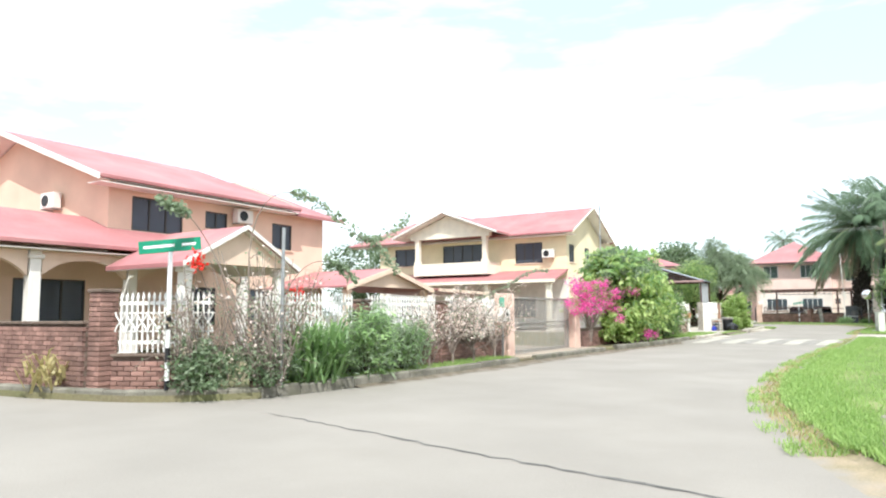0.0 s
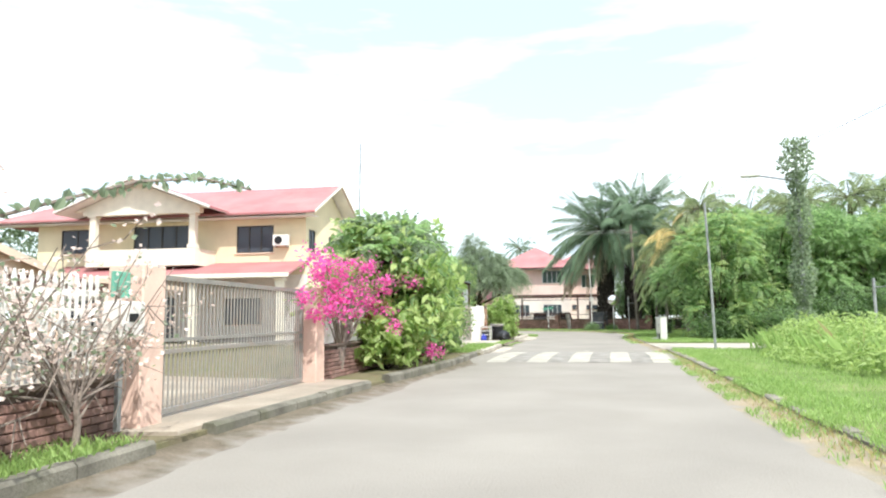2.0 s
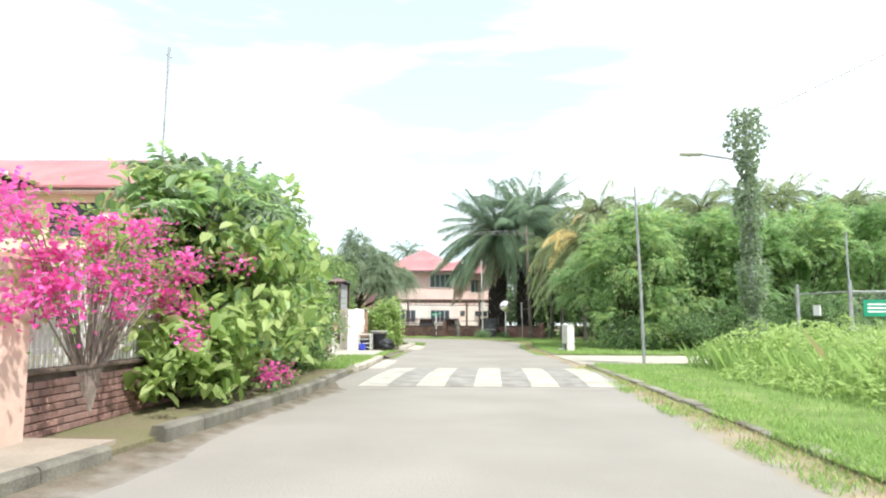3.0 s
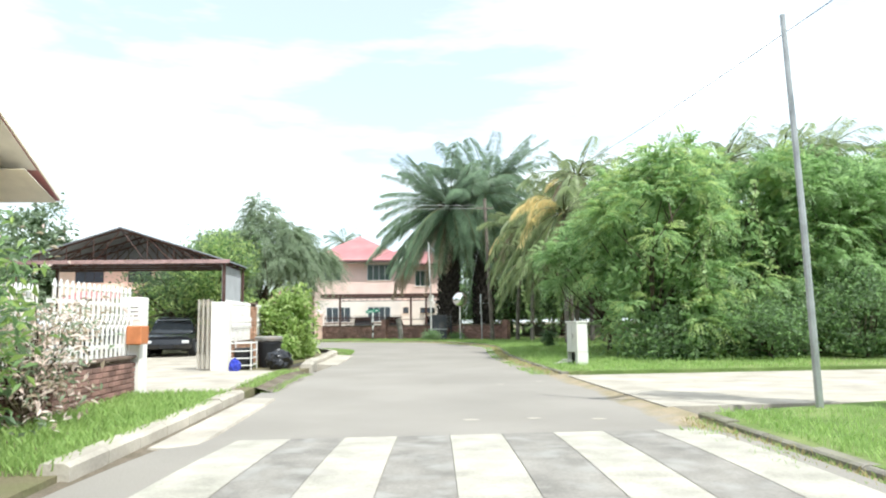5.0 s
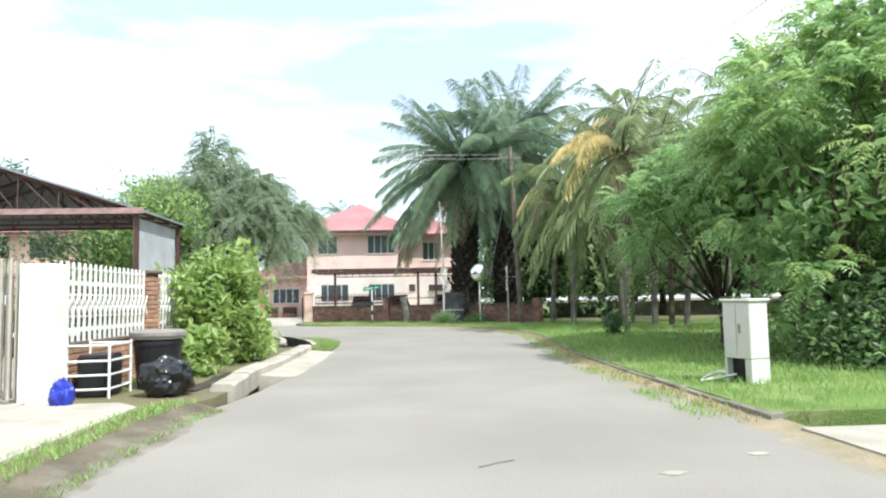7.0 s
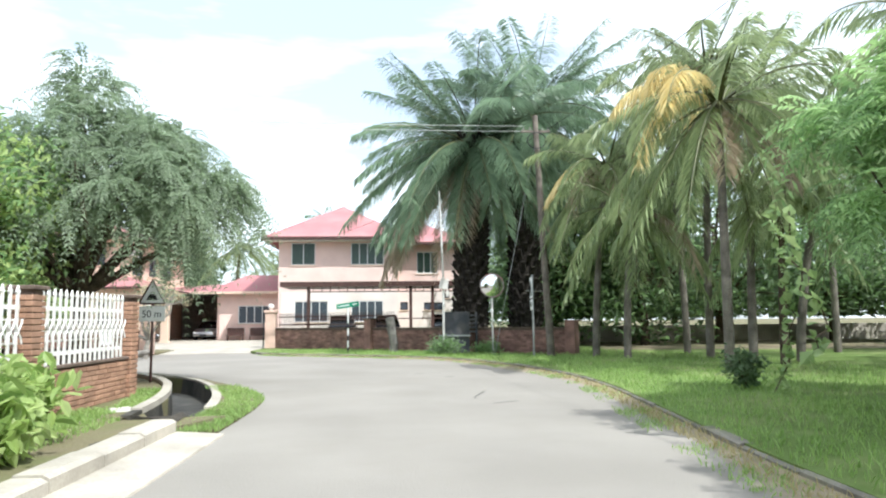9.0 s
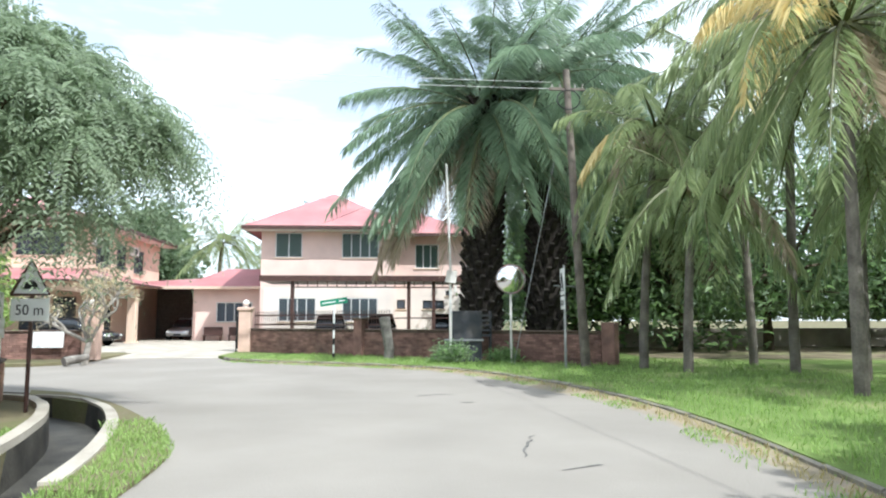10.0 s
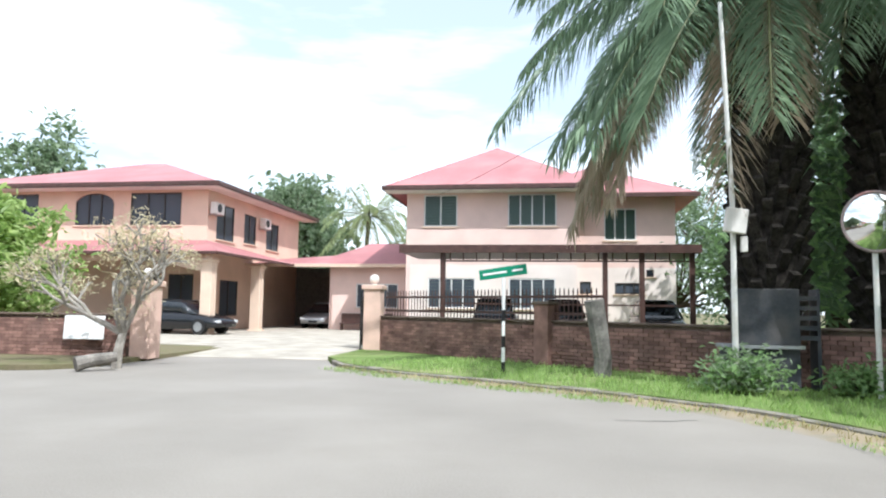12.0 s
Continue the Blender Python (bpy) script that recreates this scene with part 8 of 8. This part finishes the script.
street_sign((-4.3, 74.7, 0.1), -10, "green street name sign on a black and white post", 1.85, tilt=-8)
street_sign((-7.75, 7.55, 0.1), 35, "green street name sign at the corner garden", 2.2, tilt=-5)

# warning sign with a distance plate
ws = thing("warning_sign", "triangular warning sign with a 50 m plate below", "sign", (-7.7, 61.8, 0.1), -8)
part("post", tubes(([(0, 0, -0.1), (0, 0, 2.1)], 0.03, 8)), M_BROWNIRON, ws)
bm = bmesh.new()
prism(bm, [(-0.3, 0), (0.3, 0), (0, 0.52)], -0.01, 0.0)
bmesh.ops.transform(bm, matrix=Matrix.Translation((0, -0.035, 1.72)) @ Matrix.Rotation(radians(90), 4, "X"), verts=bm.verts[:])
part("triangle", bm, M_SIGNW, ws)
bm = tubes(([(-0.3, -0.05, 1.72), (0.3, -0.05, 1.72), (0, -0.05, 2.24), (-0.3, -0.05, 1.72)], 0.022, 6))
part("border", bm, M_BROWNIRON, ws, "dark triangle border")
bm = bmesh.new()
prism(bm, [(-0.15, 0)] + [(-0.11 * math.cos(k * math.pi / 8), 0.03 + 0.1 * math.sin(k * math.pi / 8)) for k in range(9)] + [(0.15, 0)], -0.004, 0.0)
bmesh.ops.transform(bm, matrix=Matrix.Translation((0, -0.047, 1.80)) @ Matrix.Rotation(radians(90), 4, "X"), verts=bm.verts[:])
part("symbol", bm, M_BLACK, ws, "black hump symbol")
part("plate", boxes((-0.3, -0.045, 1.33, 0.3, -0.03, 1.66), bevel=0.004), M_SIGNW, ws)
fc = bpy.data.curves.new("plate_text", "FONT")
fc.body, fc.size, fc.extrude, fc.align_x = "50 m", 0.22, 0.002, "CENTER"
fo = new("plate_text", fc)
fo.parent, fo.matrix_basis = ws, pose(0, -0.049, 1.42, 90)
fc.materials.append(M_BLACK)

# pale trunk stump before the yard wall
bm = bmesh.new()
tube(bm, [(0, 0, -0.1), (0.02, 0, 0.35), (-0.05, 0, 0.8), (-0.12, 0, 1.25), (-0.15, 0, 1.42)], 0.16, 14, 0.19)
for vtx in bm.verts:
    vtx.co += vtx.co.normalized() * 0.05 * noise.noise(vtx.co * 4)
stump = tagged(mesh_object("tree_stump", bm, material("bleached grey wood", (0.30, 0.28, 0.25), 0.95, scale=4, fine=26, vary=0.25, bump=0.7)), "bleached grey trunk stump before the brick wall", "stump")
stump.matrix_basis = pose(-2.45, 74.7, 0.1, 0, 0, 20)
bm = bmesh.new()
tube(bm, [(-0.45, -0.15, 0.05), (-0.15, 0.0, 0.12), (0.25, 0.08, 0.18)], 0.15, 10, 0.1)
lg = tagged(mesh_object("log", bm, material("bleached grey log", (0.34, 0.31, 0.27), 0.95, scale=4, fine=26, vary=0.25, bump=0.7)), "short grey log lying by the gate pillar", "log")
lg.matrix_basis = pose(-12.2, 73.9, 0.1, 0, 0, 25)
# grey crates and sheets beside the palm
cab2 = thing("storage_cabinet", "dark grey sheet metal cabinet standing before the brick wall", "cabinet", (0.2, 73.4, 0.1))
M_SHEETGREY = material("dull dark grey sheet metal", (0.075, 0.08, 0.09), 0.6, metal=0.2, scale=2, fine=25, vary=0.18, bump=0.1, stain=(0.12, 0.10, 0.08), stain_scale=2, stain_amount=0.4)
part("body", boxes((-0.6, -0.25, 0.72, 0.35, 0.2, 1.62), bevel=0.01), M_SHEETGREY, cab2)
part("ledge", boxes((-0.85, -0.3, 0.66, 0.4, 0.22, 0.715)), M_GALV, cab2, "pale metal ledge")
part("base", boxes((-0.8, -0.22, -0.05, 0.35, 0.18, 0.655), bevel=0.01), M_SHEETGREY, cab2)
for k in range(5):
    part("slat", boxes((0.36, -0.2, 0.8 + k * 0.16, 0.62, 0.15, 0.87 + k * 0.16)), M_SHEETGREY, cab2)
part("side_post", boxes((0.62, -0.2, -0.05, 0.67, 0.15, 1.62)), M_SHEETGREY, cab2)
for x, y, rz in ((-13.8, 96.4, 0), (-12.2, 96.4, 2)):
    b_ = thing("garden_bench", "dark carved wooden bench against the wall", "bench", (x, y, 0.05), rz, "benches by the wall")
    part("seat", boxes((-0.6, -0.25, 0.4, 0.6, 0.2, 0.45), bevel=0.01), M_BROWNIRON, b_)
    part("backrest", boxes((-0.6, 0.16, 0.452, 0.6, 0.2, 0.95), bevel=0.01), M_BROWNIRON, b_)
    for u in (-0.55, 0.5):
        part("leg", boxes((u, -0.22, -0.04, u + 0.06, 0.18, 0.399)), M_BROWNIRON, b_)

# substation fence with a green notice
sf = thing("mesh_fence", "grey steel mesh fence round a small substation", "fence", (11.4, 41.8, 0.1))
for x, y in ((0, 0), (2.6, -0.2), (5.2, -0.4), (7.8, -0.6), (-0.6, 2.6)):
    part("post", tubes(([(x, y, -0.1), (x, y, 2.75)], 0.07, 8)), M_GALV, sf)
for a, b in (((0, 0), (7.8, -0.6)), ((0, 0), (-0.6, 2.6))):
    part("rail", tubes(([(*a, 2.35), (*b, 2.35)], 0.03, 6), ([(*a, 0.7), (*b, 0.7)], 0.03, 6)), M_GALV, sf)
bm = bmesh.new()
for i in range(46):
    k = i / 45
    tube(bm, [(7.8 * k, -0.6 * k, 0.1), (7.8 * k, -0.6 * k, 2.35)], 0.006, 4, cap=False)
for i in range(14):
    z = 0.2 + i * 0.16
    tube(bm, [(0, 0, z), (7.8, -0.6, z)], 0.006, 4, cap=False)
part("mesh_wire", bm, M_GALV, sf)["kind"] = "stuff"
part("notice", boxes((0.35, -0.16, 1.45, 1.75, -0.13, 2.05), bevel=0.005), M_GREEN, sf, "green notice with pale bars")
for k in range(3):
    part("bar", boxes((0.5, -0.166, 1.6 + k * 0.13, 1.6, -0.161, 1.65 + k * 0.13)), M_SIGNW, sf)
part("small_notice", boxes((-0.32, 1.5, 1.5, -0.28, 2.0, 1.9)), M_SIGNW, sf)
tagged(mesh_object("thin_pole", tubes(([(13.8, 46.0, 0.0), (13.8, 46.0, 5.2)], 0.05, 8, 0.04)), M_GALV), "slim grey lamp pole behind the mesh fence", "pole")


# ---- cars ----
def loft(sections, smooth=True):
    bm = bmesh.new()
    rings = [[bm.verts.new(p) for p in s] for s in sections]
    n = len(rings[0])
    for u, w_ in zip(rings, rings[1:]):
        for j in range(n):
            bm.faces.new((u[j], u[(j + 1) % n], w_[(j + 1) % n], w_[j]))
    bm.faces.new(list(reversed(rings[0]))), bm.faces.new(rings[-1])
    bmesh.ops.recalc_face_normals(bm, faces=bm.faces[:])
    for f in bm.faces:
        f.smooth = smooth
    return bm


def car(loc, rz, label, paint, suv=False):
    """A car along its own x axis: body, greenhouse, roof, lamps and four wheels."""
    t = thing("car", label, "car", loc, rz, "parked cars")
    h = 1.0 if suv else 0.9
    st = [(-2.15, 0.45, h - 0.22, 0.70), (-2.05, 0.28, h - 0.04, 0.80), (-1.3, 0.22, h, 0.86), (0.0, 0.2, h + 0.02, 0.87), (0.9, 0.22, h - 0.02, 0.86), (1.7, 0.26, h - 0.14, 0.82), (2.1, 0.32, h - 0.26, 0.74), (2.2, 0.45, h - 0.4, 0.62)]
    part("body", loft([[(x, -w, zb), (x, -w * 1.02, (zb + zt) / 2), (x, -w * 0.95, zt - 0.06), (x, -w * 0.8, zt), (x, w * 0.8, zt), (x, w * 0.95, zt - 0.06), (x, w * 1.02, (zb + zt) / 2), (x, w, zb)] for x, zb, zt, w in st]), paint, t)
    top = 1.62 if suv else 1.42
    cs = [(-1.95 if suv else -1.75, h - 0.05, h, 0.72), (-1.55 if suv else -1.15, h - 0.05, top - 0.05, 0.64), (-0.4, h - 0.05, top, 0.63), (0.35, h - 0.05, top - 0.04, 0.63), (1.1, h - 0.07, h - 0.02, 0.74)]
    part("greenhouse", loft([[(x, -w - 0.1, zb), (x, -w, zt - 0.02), (x, -w * 0.9, zt), (x, w * 0.9, zt), (x, w, zt - 0.02), (x, w + 0.1, zb)] for x, zb, zt, w in cs]), M_GLASSCAR, t, "dark tinted car windows")
    part("roof", loft([[(x, -w, z), (x, -w * 0.9, z + 0.035), (x, w * 0.9, z + 0.035), (x, w, z)] for x, z, w in ((-1.55 if suv else -1.1, top - 0.05, 0.62), (-0.4, top, 0.62), (0.32, top - 0.045, 0.61))]), paint, t)
    for s in (-1, 1):
        part("headlight", boxes((2.06, s * 0.62 - 0.12, h - 0.42, 2.19, s * 0.62 + 0.12, h - 0.3), bevel=0.02), M_LAMPGLASS, t)
        part("tail_light", boxes((-2.17, s * 0.66 - 0.1, h - 0.3, -2.06, s * 0.66 + 0.1, h - 0.14), bevel=0.02), M_TAIL, t)
        for x in (-1.35, 1.35):
            bm = bmesh.new()
            bmesh.ops.create_cone(bm, cap_ends=True, segments=22, radius1=0.32, radius2=0.32, depth=0.22, matrix=pose(x, s * 0.78, 0.32, 90))
            wh = part("wheel", bm, M_TYRE, t)
            bm = bmesh.new()
            bmesh.ops.create_cone(bm, cap_ends=True, segments=18, radius1=0.2, radius2=0.17, depth=0.03, matrix=pose(x, s * 0.9, 0.32, 90 * s))
            part("rim", bm, M_GALV, wh)
    part("plate", boxes((2.2, -0.24, h - 0.58, 2.215, 0.24, h - 0.46)), M_BLACK, t)
    return t


M_GLASSCAR = material("dark car glass", (0.02, 0.024, 0.028), 0.08, vary=0.05, bump=0, spec=0.7)
M_LAMPGLASS = material("clear lamp glass", (0.6, 0.6, 0.6), 0.15, vary=0.05, bump=0, spec=0.6)
M_TAIL = material("red lamp glass", (0.30, 0.015, 0.015), 0.2, vary=0.05, bump=0, spec=0.6)
car((-18.9, 88.6, 0.118), -6, "dark saloon car parked under the porch", M_CARBLACK)
car((-16.4, 99.9, 0.118), -90, "pale silver car parked deep in the garage", M_CARGREY)
car((-5.6, 89.6, 0.12), 90, "dark car parked under the brown carport", M_CARBLACK, True)
car((-2.9, 89.4, 0.12), -90, "black car parked under the brown carport", M_CARBLACK, True)
car((0.6, 88.8, 0.12), -90, "dark car parked at the carport's end", M_CARBLACK, True)
car((-13.9, 55.5, 0.13), -14, "dark grey car parked in the open carport", M_CARBLACK)
car((-11.3, 55.6, 0.13), -80, "black car parked in the open carport", M_CARBLACK)

# small white tray left on the grass by the drain
tray = tagged(mesh_object("plastic_tray", boxes((-0.14, -0.09, 0, 0.14, 0.09, 0.012), (-0.14, -0.09, 0.0121, 0.14, -0.08, 0.05), (-0.14, 0.08, 0.0121, 0.14, 0.09, 0.05), (-0.14, -0.0799, 0.0121, -0.13, 0.0799, 0.05), (0.13, -0.0799, 0.0121, 0.14, 0.0799, 0.05)), M_TRIMP), "small white plastic tray lying on the grass", "tray")
tray.matrix_basis = pose(-6.4, 56.8, 0.102, 0, 0, 30)
